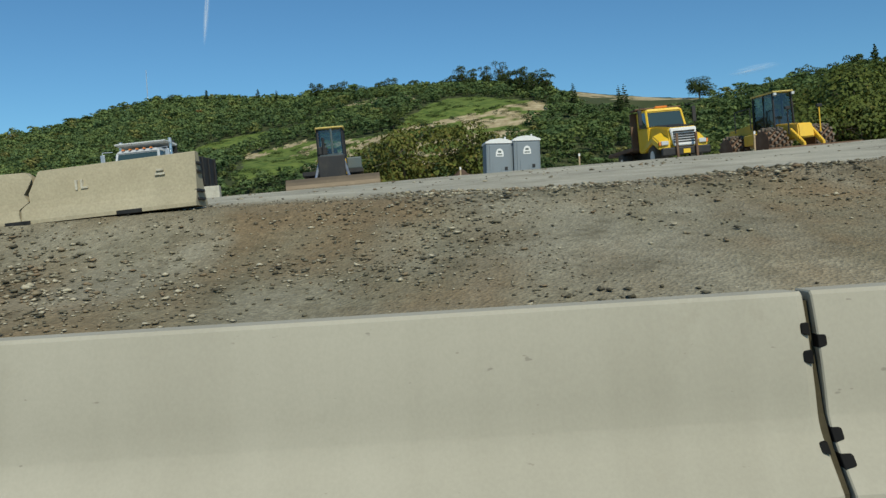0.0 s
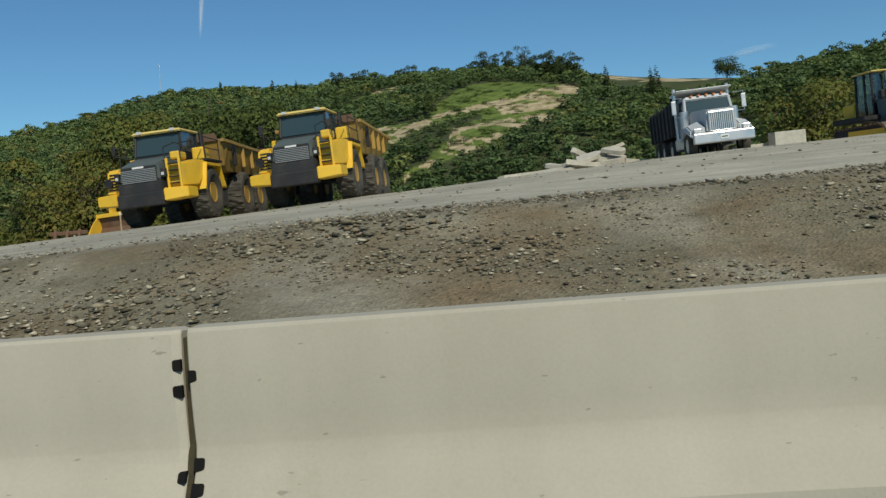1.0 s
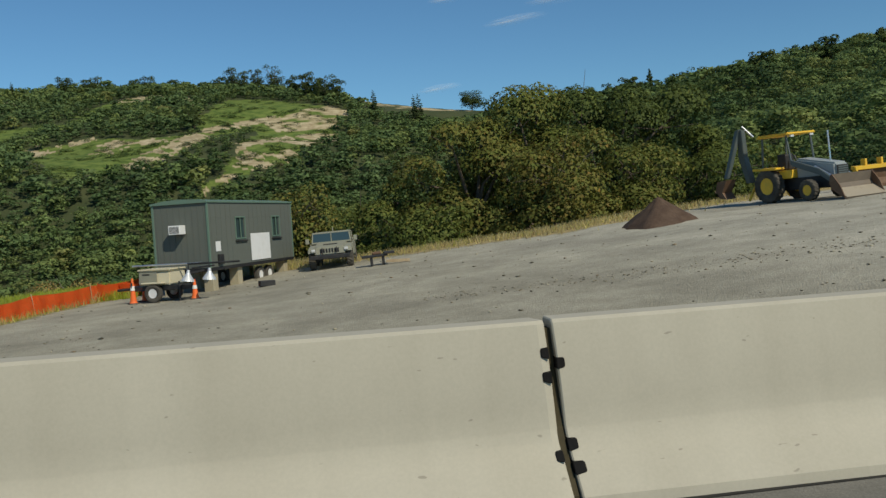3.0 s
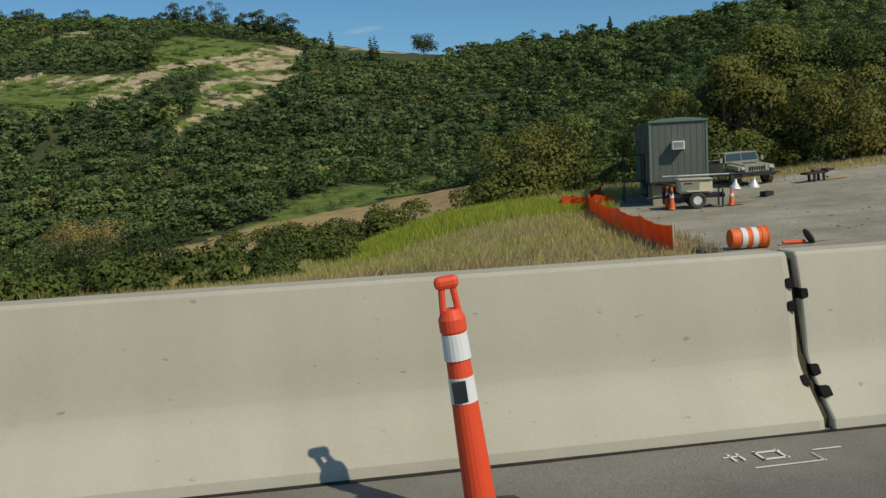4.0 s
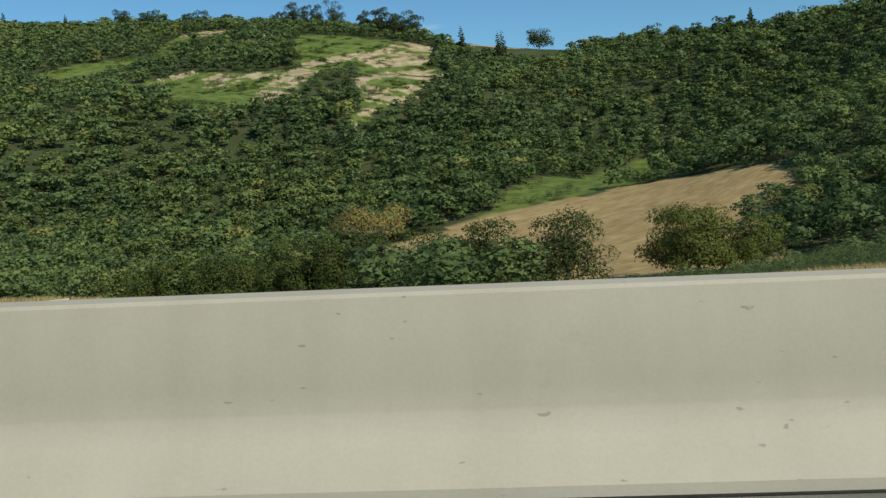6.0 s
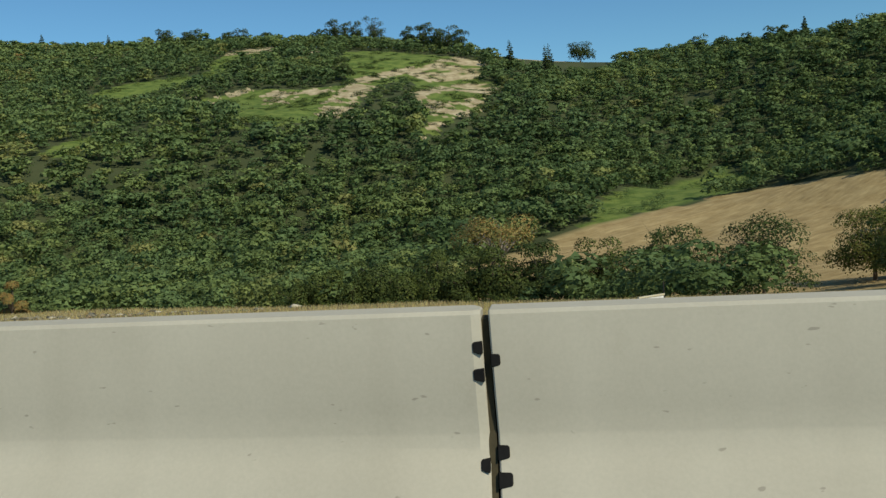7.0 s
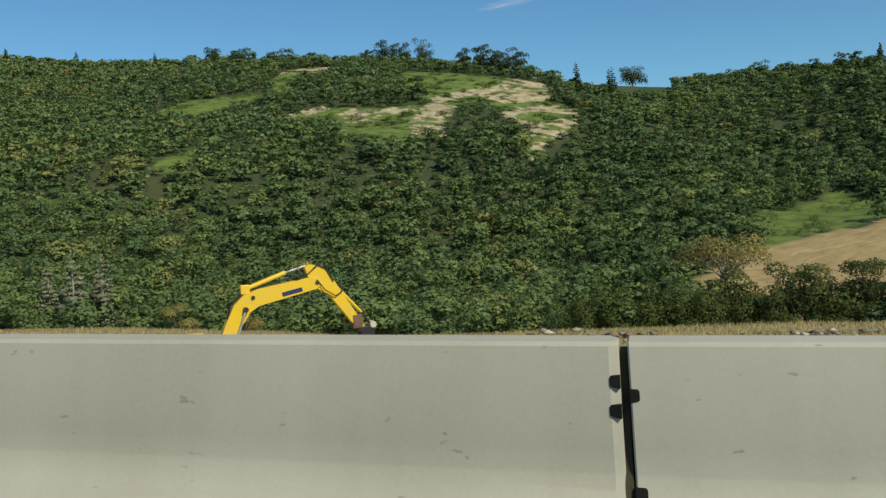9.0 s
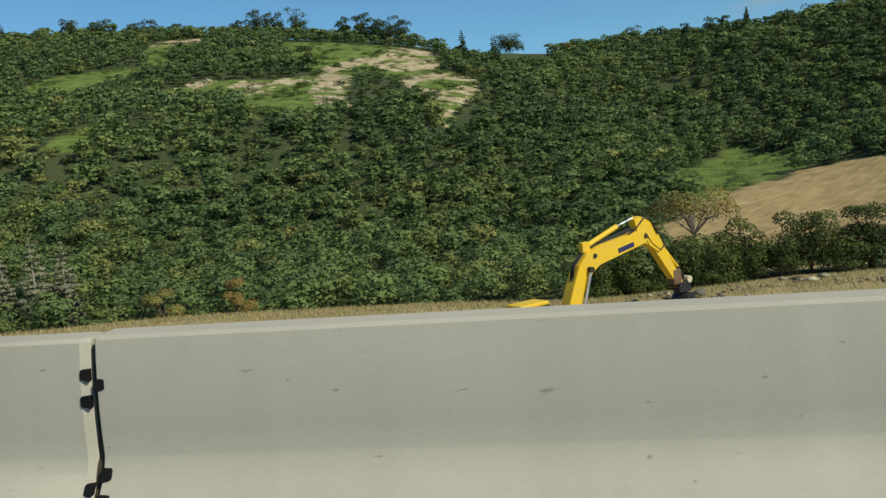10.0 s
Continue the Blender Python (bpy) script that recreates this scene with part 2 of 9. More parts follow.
def land(x, y):
    x, y = np.asarray(x, float), np.asarray(y, float)
    n, rz, s = road_near(x, y)
    far = np.hypot(x + 50, y - 300)
    z = plate(x, y)
    z = np.where(far > 800, z * np.exp(-((far - 800) / 700) ** 2), z)
    z = z - 0.55 * np.clip(y - np.interp(x, RIDGE_X, RIDGE_Y) - 12, 0, 260)
    z = z + waves(x, y, 26, 3) * 1.2 * soft(y, 90, 200) + waves(x, y, 7, 5) * 0.25
    z = z - 9.5 * np.exp(-((x - 148) ** 2 + (y - 507) ** 2) / (2 * 26.0 ** 2))
    z = z - 7.0 * np.exp(-((x - 179) ** 2 + (y - 452) ** 2) / (2 * 20.0 ** 2))
    z = z - 7.0 * np.exp(-((x - 270) ** 2 + (y - 428) ** 2) / (2 * 30.0 ** 2))
    edge = np.interp(x, LEDGE_X, LEDGE_Y) + waves(x, y, 5, 8) * 0.8
    inside = soft(edge - y, -4.5, 0.5) * soft(x, -97, -89)
    p = pad_height(x, y) + waves(x, y, 9, 1) * 0.05 + waves(x, y, 2.2, 4) * 0.02
    z = z * (1 - inside) + p * inside
    # the grassy lip of the lower bench
    z = z + np.interp(s, [205, 230, 250, 270, 290, 320, 360], [0.1, 0.2, 0.5, 1.2, 1.8, 2.0, 0.0]) * soft(n, 40, 50) * (1 - soft(n, 60, 84)) * soft(s, 195, 212)
    # the slope between the shoulder and the land beyond
    reach = 6.8 + 2.0 * soft(s, 60, 95)
    up = np.clip((n - 1.1) / reach, 0, 1)
    up = np.where(up < 1, up, 1)
    lump = waves(x, y, 3.1, 9) * 0.13 * soft(up, 0.05, 0.4) * (1 - soft(up, 0.8, 1.0))
    z = z + 0.19 * soft(y, 6.0, 8.0) * (1 - soft(y, 10.5, 15.0)) * soft(x, -20, -14) * (1 - soft(x, -5.5, 1.0))
    z = np.where(n > 0.7, (rz - 0.12) * (1 - up) + z * up + lump, rz - 0.12)
    return z


def height(x, y):
    return float(land(np.array([x]), np.array([y]))[0])


# what grows where
def inside_shape(x, y, corners):
    hit = np.zeros(np.shape(x), bool)
    for (x0, y0), (x1, y1) in zip(corners, corners[1:] + corners[:1]):
        hit ^= ((y0 > y) != (y1 > y)) & (x < (x1 - x0) * (y - y0) / (y1 - y0 + 1e-9) + x0)
    return hit


FIELD = [(-92, 100), (-100, 170), (-88, 214), (-82, 220), (-66, 229), (-46, 239), (-36, 239), (-18, 238), (6, 234), (14, 222), (14, 205), (13, 186), (8, 172), (-8, 165), (-30, 150), (-52, 108)]
MEADOW = [(-82, 221), (-66, 230), (-46, 240), (-34, 242), (-20, 262), (6, 283), (46, 302), (70, 306), (67, 272), (19, 237), (0, 237), (-19, 239), (-36, 240), (-46, 240), (-66, 230)]
VALLEY = [(-320, 60), (-112, 60), (-104, 165), (-128, 182), (-150, 205), (-175, 222), (-215, 230), (-320, 242)]
SADDLE = [(95, 530), (150, 516), (222, 545), (222, 625), (95, 665)]
UPLAND = [[(16, 608), (36, 600), (45, 576), (58, 560), (68, 544), (72, 541), (45, 523), (28, 518), (11, 514), (-10, 499), (-23, 485), (-14, 526), (-4, 559)],
          [(-107, 499), (-91, 497), (-75, 497), (-60, 495), (-51, 479), (-36, 478), (-28, 473), (-15, 484), (12, 509), (-14, 462), (-28, 445), (-47, 413), (-52, 406), (-63, 405), (-75, 397), (-88, 388), (-93, 404), (-96, 439), (-102, 459)],
          [(-12, 487), (28, 518), (58, 531), (76, 540), (80, 524), (57, 490), (59, 467), (8, 391), (-12, 378), (-28, 362), (-37, 354), (-33, 367), (-20, 391), (-10, 413), (-6, 431), (14, 484), (-6, 472)],
          [(-174, 386), (-164, 406), (-146, 428), (-143, 418), (-155, 402), (-164, 380)], [(-151, 553), (-125, 579), (-98, 577), (-88, 563), (-70, 594), (-62, 586), (-85, 550), (-105, 542), (-127, 536), (-146, 535)],
          [(-78, 602), (-49, 653), (-27, 653), (-34, 616), (-57, 603), (-75, 575)]]
SAND = [[(-63, 408), (-49, 404), (-39, 431), (-26, 449), (-11, 470), (-14, 486), (-31, 468), (-46, 445)], [(-29, 473), (-12, 499), (10, 515), (26, 521), (35, 513), (16, 506), (-9, 486)],
        [(23, 523), (42, 522), (56, 533), (72, 547), (78, 536), (79, 521), (64, 511), (61, 498), (57, 487), (43, 490), (23, 480), (23, 499), (19, 507)],
        [(-5, 434), (22, 467), (44, 485), (55, 480), (60, 465), (24, 410), (16, 421), (10, 427), (-1, 425), (-12, 415)], [(-5, 416), (5, 407), (18, 407), (9, 390), (-10, 380), (-17, 391)],
        [(-24, 380), (-13, 379), (-26, 366), (-36, 355), (-32, 365)], [(-108, 501), (-100, 510), (-88, 498), (-97, 469), (-106, 483)], [(-88, 499), (-74, 506), (-72, 492), (-83, 494)],
        [(-71, 484), (-61, 488), (-53, 473), (-65, 449), (-74, 462)], [(-55, 472), (-36, 483), (-38, 463), (-51, 462)], [(-42, 668), (-11, 662), (-22, 622), (-34, 640)], [(-150, 712), (-104, 732), (-116, 674), (-138, 684)],
        [(-10, 626), (6, 622), (-12, 579)], [(-55, 662), (-30, 656), (-40, 627), (-60, 631)], [(90, 600), (150, 560), (200, 588), (180, 610), (110, 640)]]


def opens(x, y):
    """The meadows and bare patches of the hill."""
    hit = np.zeros(np.shape(x), bool)
    for shape in UPLAND + SAND:
        hit |= inside_shape(x, y, shape)
    return hit


def cover(x, y):
    """Numbers for the ground's look: gravel, dry grass, green grass, bare soil, wood floor (0 to 1 each)."""
    wx, wy = x + waves(x, y, 6, 2) * 2, y + waves(y, x, 7, 6) * 2
    n, rz, s = road_near(x, y)
    edge = np.interp(x, PAD_X, PAD_Y) + waves(x, y, 4, 8) * 1.0
    gravel = np.where((y < edge - 2.0) & (x > -83) | (n < 4.5) & (n > -60), 1.0, 0.0)
    gravel = np.where((s > 205) & (n < 30 + waves(x, y, 5, 3) * 4), 1.0, gravel)
    field = inside_shape(wx, wy, FIELD) * 1.0
    meadow = inside_shape(wx, wy, MEADOW) * 1.0
    ux, uy = x + waves(x, y, 9, 2) * 2 + waves(x, y, 3, 7) * 2, y + waves(y, x, 9, 6) * 3 + waves(y, x, 3, 1) * 3
    upland = np.zeros(np.shape(x))
    for shape in UPLAND:
        upland = np.maximum(upland, inside_shape(ux, uy, shape) * 1.0)
    bare = np.zeros_like(upland)
    for k, shape in enumerate(SAND):
        bare = np.maximum(bare, inside_shape(ux, uy, shape) * np.where(waves(x * 0.8 + y * 0.2, y * 0.5, 5.5, k + 1) + 0.5 * waves(x, y * 0.5, 2.3, k) < 0.26, 1.0, 0.0))
    verge = ((n < 34 + 30 * soft(s, 95, 130)) & (gravel < 0.5)) | ((x < -66 + waves(y, x, 6, 3) * 2) & (x > -135) & (y < 65 + waves(x, y, 6, 1) * 3) & (gravel < 0.5)) | ((gravel < 0.5) & (y < edge + 5) & (x > -70) & (x < 40))
    dry = np.maximum(np.maximum(field, np.maximum(verge, inside_shape(wx, wy, VALLEY)) * 1.0), bare)
    lush = ((x < -71.5 + waves(y, x, 3, 2) * 1.2) & (x > -85 + waves(y, x, 4, 5) * 2.0) & (y > 43.0 + waves(x, y, 4, 2) * 0.7) & (y < 58 + waves(x, y, 3, 7) * 3.0)) * 1.0
    lanes = ((x < -70) & (x > -330) & (y > 345) & (y < 800) & (waves(x * 0.55, y, 17, 9) + 0.35 * waves(x, y, 6, 3) > 0.80)) * 1.0
    withered = (np.hypot((x + 94) / 1.5, y - 216 + waves(x, y, 5, 2) * 2) < 8) * 1.0
    green = np.maximum(np.maximum(meadow, lanes), np.maximum(upland * (1 - bare), lush))
    dry = np.where(lush > 0, 0, np.maximum(dry, withered))
    return gravel, dry, green, bare, field


# ---- builders ----
def fast_mesh(name, verts, loops, sizes, material=None):
    """A mesh from flat arrays: vertices, corner indices and the number of corners of each face."""
    me = bpy.data.meshes.new(name)
    me.vertices.add(len(verts))
    me.vertices.foreach_set("co", np.asarray(verts, np.float32).ravel())
    me.loops.add(len(loops))
    me.loops.foreach_set("vertex_index", np.asarray(loops, np.int32))
    me.polygons.add(len(sizes))
    me.polygons.foreach_set("loop_start", np.concatenate([[0], np.cumsum(sizes)[:-1]]).astype(np.int32))
    me.update(calc_edges=True)
    if material:
        me.materials.append(material)
    return me


def paint(me, name, values, domain="POINT"):
    at = me.attributes.new(name, "FLOAT", domain)
    at.data.foreach_set("value", np.asarray(values, np.float32))


def lean_to(me, normals):
    """Soft shading of leaf clumps: each follows the round of its bough."""
    a = me.attributes.new("custom_normal", "FLOAT_VECTOR", "POINT")
    a.data.foreach_set("vector", np.asarray(normals, np.float32).ravel())


def thing(name, place, turn=0.0, label="", category="", group="", kind="", tilt=(0.0, 0.0)):
    """An Empty at a thing's base, to carry its parts."""
    e = new(name)
    e.empty_display_size = 0.2
    e.matrix_basis = pose(*place, tilt[0], tilt[1], turn)
    return tagged(e, label, category, group, kind)


def part(name, bm, material, parent=None, label="", smooth=False, at=None):
    me = bpy.data.meshes.new(name)
    bm.normal_update()
    bm.to_mesh(me)
    bm.free()
    if smooth:
        me.shade_smooth()
    if isinstance(material, (list, tuple)):
        for m in material:
            me.materials.append(m)
    else:
        me.materials.append(material)
    ob = new(name, me)
    if parent:
        ob.parent = parent
    if at:
        ob.matrix_basis = at
    if label:
        ob["label"] = label
    return ob


def box(bm, lo, hi, bevel=0.0, m=None):
    """An upright box between two corners, its edges rounded by bevel."""
    lo, hi = Vector(lo), Vector(hi)
    c, d = (lo + hi) / 2, hi - lo
    r = bmesh.ops.create_cube(bm, size=1.0, matrix=Matrix.Translation(c) @ Matrix.Diagonal((*d, 1)))
    if bevel:
        es = list({e for v in r["verts"] for e in v.link_edges})
        q = bmesh.ops.bevel(bm, geom=es, offset=bevel, segments=2, affect="EDGES", profile=0.5)
        vs = list({v for f in q["faces"] for v in f.verts} | {v for v in r["verts"] if v.is_valid})
    else:
        vs = r["verts"]
    if m:
        bmesh.ops.transform(bm, matrix=m, verts=[v for v in vs if v.is_valid])
    return bm


def prism(bm, outline, y0, y1, axis="y"):
    """A flat outline of (a, b) pairs drawn out between y0 and y1: axis y gives (a, t, b), x gives (t, a, b), z gives (a, b, t)."""
    put = {"y": lambda a, b, t: (a, t, b), "x": lambda a, b, t: (t, a, b), "z": lambda a, b, t: (a, b, t)}[axis]
    v0 = [bm.verts.new(put(a, b, y0)) for a, b in outline]
    v1 = [bm.verts.new(put(a, b, y1)) for a, b in outline]
    n = len(outline)
    fs = [bm.faces.new(v0), bm.faces.new(v1[::-1])]
    for i in range(n):
        j = (i + 1) % n
        fs.append(bm.faces.new((v0[j], v0[i], v1[i], v1[j])))
    bmesh.ops.recalc_face_normals(bm, faces=fs)
    return bm


def tube(bm, a, b, r0, r1=None, sides=10):
    """A round bar from a to b."""
    a, b = Vector(a), Vector(b)
    r1 = r0 if r1 is None else r1
    q = (b - a).to_track_quat("Z", "Y").to_matrix().to_4x4()
    bmesh.ops.create_cone(bm, cap_ends=True, segments=sides, radius1=r0, radius2=r1, depth=(b - a).length, matrix=Matrix.Translation((a + b) / 2) @ q)
    return bm


def lathe(bm, profile, sides=20, m=None):
    """A profile of (radius, height) pairs turned about z."""
    rings = []
    for r, z in profile:
        rings.append([bm.verts.new((r * math.cos(2 * math.pi * i / sides), r * math.sin(2 * math.pi * i / sides), z)) for i in range(sides)])
    fs = []
    for p, q in zip(rings, rings[1:]):
        for i in range(sides):
            j = (i + 1) % sides
            fs.append(bm.faces.new((p[i], p[j], q[j], q[i])))
    fs.append(bm.faces.new(rings[0][::-1]))
    fs.append(bm.faces.new(rings[-1]))
    bmesh.ops.recalc_face_normals(bm, faces=fs)
    if m:
        bmesh.ops.transform(bm, matrix=m, verts=[v for ring in rings for v in ring])
    return bm


# ---- ground ----
def spread(stops):
    """Grid lines: (from, to, step) stretches, then ever wider steps outwards on both sides."""
    v = []
    for a, b, d in stops:
        v += list(np.arange(a, b, d))
    v.append(stops[-1][1])
    lo, hi, d = v[0], v[-1], 10.0
    low, high = [], []
    while hi < 3200:
        d *= 1.25
        hi += d
        high.append(hi)
    d = 10.0
    while lo > -3200:
        d *= 1.25
        lo -= d
        low.append(lo)
    return np.array(low[::-1] + v + high)


def ground_material():
    m, t, p = nodes_of("land")

    def weight(name):
        a = t.nodes.new("ShaderNodeAttribute")
        a.attribute_name = name
        return a.outputs["Fac"]

    n1, n2, n3, n4 = noisy(t, 0.05, 6), noisy(t, 0.7, 6, 0.7), noisy(t, 9.0, 5, 0.7), noisy(t, 0.22, 5)
    c = mix(t, ramp(t, n1, [(0.35, (0, 0, 0)), (0.65, (1, 1, 1))]), (0.046, 0.060, 0.024), (0.072, 0.082, 0.034))
    green = mix(t, ramp(t, n4, [(0.35, (0, 0, 0)), (0.62, (1, 1, 1))]), (0.070, 0.115, 0.022), (0.155, 0.200, 0.045))
    dry = mix(t, ramp(t, n2, [(0.3, (0, 0, 0)), (0.72, (1, 1, 1))]), (0.33, 0.25, 0.11), (0.45, 0.36, 0.18))
    bare = mix(t, ramp(t, n4, [(0.34, (0, 0, 0)), (0.66, (1, 1, 1))]), (0.29, 0.225, 0.125), (0.52, 0.44, 0.28))
    field = mix(t, ramp(t, n4, [(0.35, (0, 0, 0)), (0.65, (1, 1, 1))]), (0.31, 0.222, 0.098), (0.42, 0.315, 0.150))
    rows = noisy(t, 1.0, 4, 0.6, stretch=(0.10, 0.75, 0.75))
    field = mix(t, 0.5, field, ramp(t, rows, [(0.32, (0.30, 0.29, 0.28)), (0.68, (0.70, 0.70, 0.70))]), "OVERLAY")
    gr = mix(t, ramp(t, n4, [(0.36, (0, 0, 0)), (0.62, (1, 1, 1))]), (0.232, 0.211, 0.152), (0.325, 0.296, 0.214))
    pale = mix(t, ramp(t, n4, [(0.36, (0, 0, 0)), (0.62, (1, 1, 1))]), (0.345, 0.323, 0.256), (0.475, 0.445, 0.353))
    gr = mix(t, weight("pale"), gr, pale)
    red = noisy(t, 0.33, 5, 0.65)
    slope = weight("slope")
    cell = add(t, "ShaderNodeTexVoronoi", Scale=26.0)
    t.links.new(coords(t), cell.inputs[0])
    earth = mix(t, ramp(t, red, [(0.42, (0, 0, 0)), (0.62, (1, 1, 1))]), (0.208, 0.187, 0.124), (0.222, 0.166, 0.096))
    wash = noisy(t, 0.55, 4, 0.55, stretch=(1.0, 0.45, 1.0))
    earth = mix(t, ramp(t, wash, [(0.47, (0, 0, 0)), (0.64, (0.8, 0.8, 0.8))]), earth, (0.290, 0.268, 0.198))
    dark = noisy(t, 1.1, 5, 0.7)
    earth = mix(t, ramp(t, dark, [(0.52, (0, 0, 0)), (0.68, (0.6, 0.6, 0.6))]), earth, (0.125, 0.106, 0.064))
    earth = mix(t, 0.22, earth, ramp(t, cell.outputs[1], [(0.15, (0.22, 0.22, 0.21)), (0.6, (0.5, 0.5, 0.5)), (0.85, (0.88, 0.88, 0.86))]), "OVERLAY")
    gr = mix(t, slope, gr, earth)
    cloud = noisy(t, 0.9, 5, 0.6)
    gr = mix(t, 0.45, gr, ramp(t, cloud, [(0.3, (0.33, 0.33, 0.32)), (0.7, (0.66, 0.66, 0.66))]), "OVERLAY")
    gr = mix(t, 0.32, gr, ramp(t, n3, [(0.25, (0.2, 0.2, 0.2)), (0.5, (0.5, 0.5, 0.5)), (0.78, (0.9, 0.9, 0.9))]), "OVERLAY")
    for w, col in (("green", green), ("dry", dry), ("bare", bare), ("field", field), ("gravel", gr)):
        c = mix(t, weight(w), c, col)
    t.links.new(c, p.inputs["Base Color"])
    p.inputs["Roughness"].default_value = 0.95
    p.inputs["Specular IOR Level"].default_value = 0.2
    fine = add(t, "ShaderNodeTexVoronoi", Scale=26.0)
    t.links.new(coords(t), fine.inputs[0])
    h = mix(t, 0.5, n3, fine.outputs[0])
    bump(t, p, h, 0.85, 0.05)
    return m


def ground():
    xs = spread([(-330, -260, 5), (-260, -100, 1.6), (-100, 34, 0.5), (34, 330, 6)])
    ys = spread([(-40, -4, 4), (-4, 52, 0.5), (52, 150, 2.0), (150, 345, 5), (345, 700, 2.5), (700, 900, 8)])
    gx, gy = np.meshgrid(xs, ys, indexing="ij")
    z = land(gx.ravel(), gy.ravel())
    n, rz, s = road_near(gx.ravel(), gy.ravel())
    verts = np.stack([gx.ravel(), gy.ravel(), z], 1)
    nx, ny = len(xs), len(ys)
    i = (np.arange(nx - 1)[:, None] * ny + np.arange(ny - 1)).ravel()
    loops = np.stack([i, i + ny, i + ny + 1, i + 1], 1).ravel()
    me = fast_mesh("ground", verts, loops, np.full(len(i), 4), ground_material())
    me.shade_smooth()
    gravel, dry, green, bare, field = cover(gx.ravel(), gy.ravel())
    px, py = gx.ravel() + waves(gx.ravel(), gy.ravel(), 5, 4) * 1.5, gy.ravel() + waves(gy.ravel(), gx.ravel(), 5, 1) * 1.5
    brow = soft(px, -106, -94) * (1 - soft(px, -71, -65)) * soft(py, 26, 34) * (1 - soft(py, 57, 68))
    green = np.where(dry > 0.5, np.maximum(green, 0.75 * brow), green)
    dry = dry * (1 - 0.4 * brow)
    for name, v in (("gravel", gravel), ("dry", dry), ("green", green), ("bare", bare), ("field", field)):
        paint(me, name, v)
    paint(me, "pale", (0.45 + 0.55 * soft(gx.ravel(), -64, -52)) * soft(n, 8.0, 10.5))
    paint(me, "slope", soft(n, 1.5, 3.0) * (1 - soft(n, 7.6, 9.5)) * soft(s, -200, -60) * (1 - soft(s, 60, 85)))
    ob = new("ground", me)
    return tagged(ob, "bare gravel bank, worked yard and dry grassy hillside", "ground", kind="structure")


ground()


# ---- road and its barrier ----
def road():
    bm = bmesh.new()
    rows = []
    for s in np.arange(-110, 400, 2.0):
        rows.append([bm.verts.new(road_at(s, n, 0.0 if n > -14 else -0.1)) for n in (-14.5, -14, -7, -3.4, -1.2, 0.62)])
    for a, b in zip(rows, rows[1:]):
        for k in range(5):
            bm.faces.new((a[k], b[k], b[k + 1], a[k + 1]))
    bmesh.ops.recalc_face_normals(bm, faces=bm.faces[:])
    return tagged(part("road", bm, M_ASPHALT), "grey worn asphalt motorway pavement", "road", kind="structure")


road()
PIECE = 3.81
# the rounded bend between the toe and the upright face
FILLET = [(-0.124 * (1 - q) ** 2 - 0.160 * q * (1 - q) - 0.0610 * q * q, 0.188 * (1 - q) ** 2 + 0.472 * q * (1 - q) + 0.300 * q * q) for q in (0.0, 0.15, 0.3, 0.45, 0.6, 0.75, 0.88, 1.0)]
FACE = [(-0.061 + 0.058 * (0.2 * u + 0.8 * u * u), 0.30 + 0.438 * u) for u in (0.2, 0.4, 0.6, 0.8)]
PROFILE = [(-0.247, 0.0), (-0.241, 0.05), (-0.232, 0.062), *FILLET, *FACE, (-0.003, 0.733), (0.011, 0.748), (0.146, 0.748), (0.153, 0.738), (0.202, 0.268), (0.212, 0.245), (0.378, 0.062), (0.385, 0.05), (0.385, 0.0)]
FACE_Z = [0.05, 0.062, *[z for _, z in FILLET + FACE], 0.733]
FACE_Y = [-0.241, -0.232, *[y for y, _ in FILLET + FACE], -0.003]
# the ends of the sections lean against the traffic
LEAN = 0.040


def leaning(bm):
    for v in bm.verts:
        v.co.x += LEAN * (0.74 - v.co.z)
    return bm


M_JOINT = surface("joint_olive", (0.045, 0.038, 0.022), (0.075, 0.062, 0.035), 9, 0.95)
M_HOOK = surface("black_hook", (0.006, 0.006, 0.006), (0.012, 0.011, 0.010), 9, 0.8)


def barrier_piece():
    bm = bmesh.new()
    half = PIECE / 2 - 0.018
    prism(bm, PROFILE, -half, half, "x")
    cut = [-1.5, -0.8, 0.0, 0.7, 1.4, half - 0.032]
    for x in cut:
        bmesh.ops.bisect_plane(bm, geom=bm.verts[:] + bm.edges[:] + bm.faces[:], plane_co=(x, 0, 0), plane_no=(1, 0, 0))
    ends = [e for e in bm.edges if abs(abs(e.verts[0].co.x) - half) < 1e-4 and abs(abs(e.verts[1].co.x) - half) < 1e-4]
    bmesh.ops.bevel(bm, geom=ends, offset=0.006, segments=1, affect="EDGES")
    # the cast bevel down one end
    for v in bm.verts:
        if v.co.x > half - 0.02 and v.co.y < 0.02:
            v.co.y += 0.013
            v.co.x += 0.004
        elif v.co.x > half - 0.02 and v.co.z > 0.74:
            v.co.z -= 0.008
    for v in bm.verts:
        q = noise.noise(v.co * 1.7) * 0.003
        v.co += Vector((q, q, 0))
    return leaning(bm)


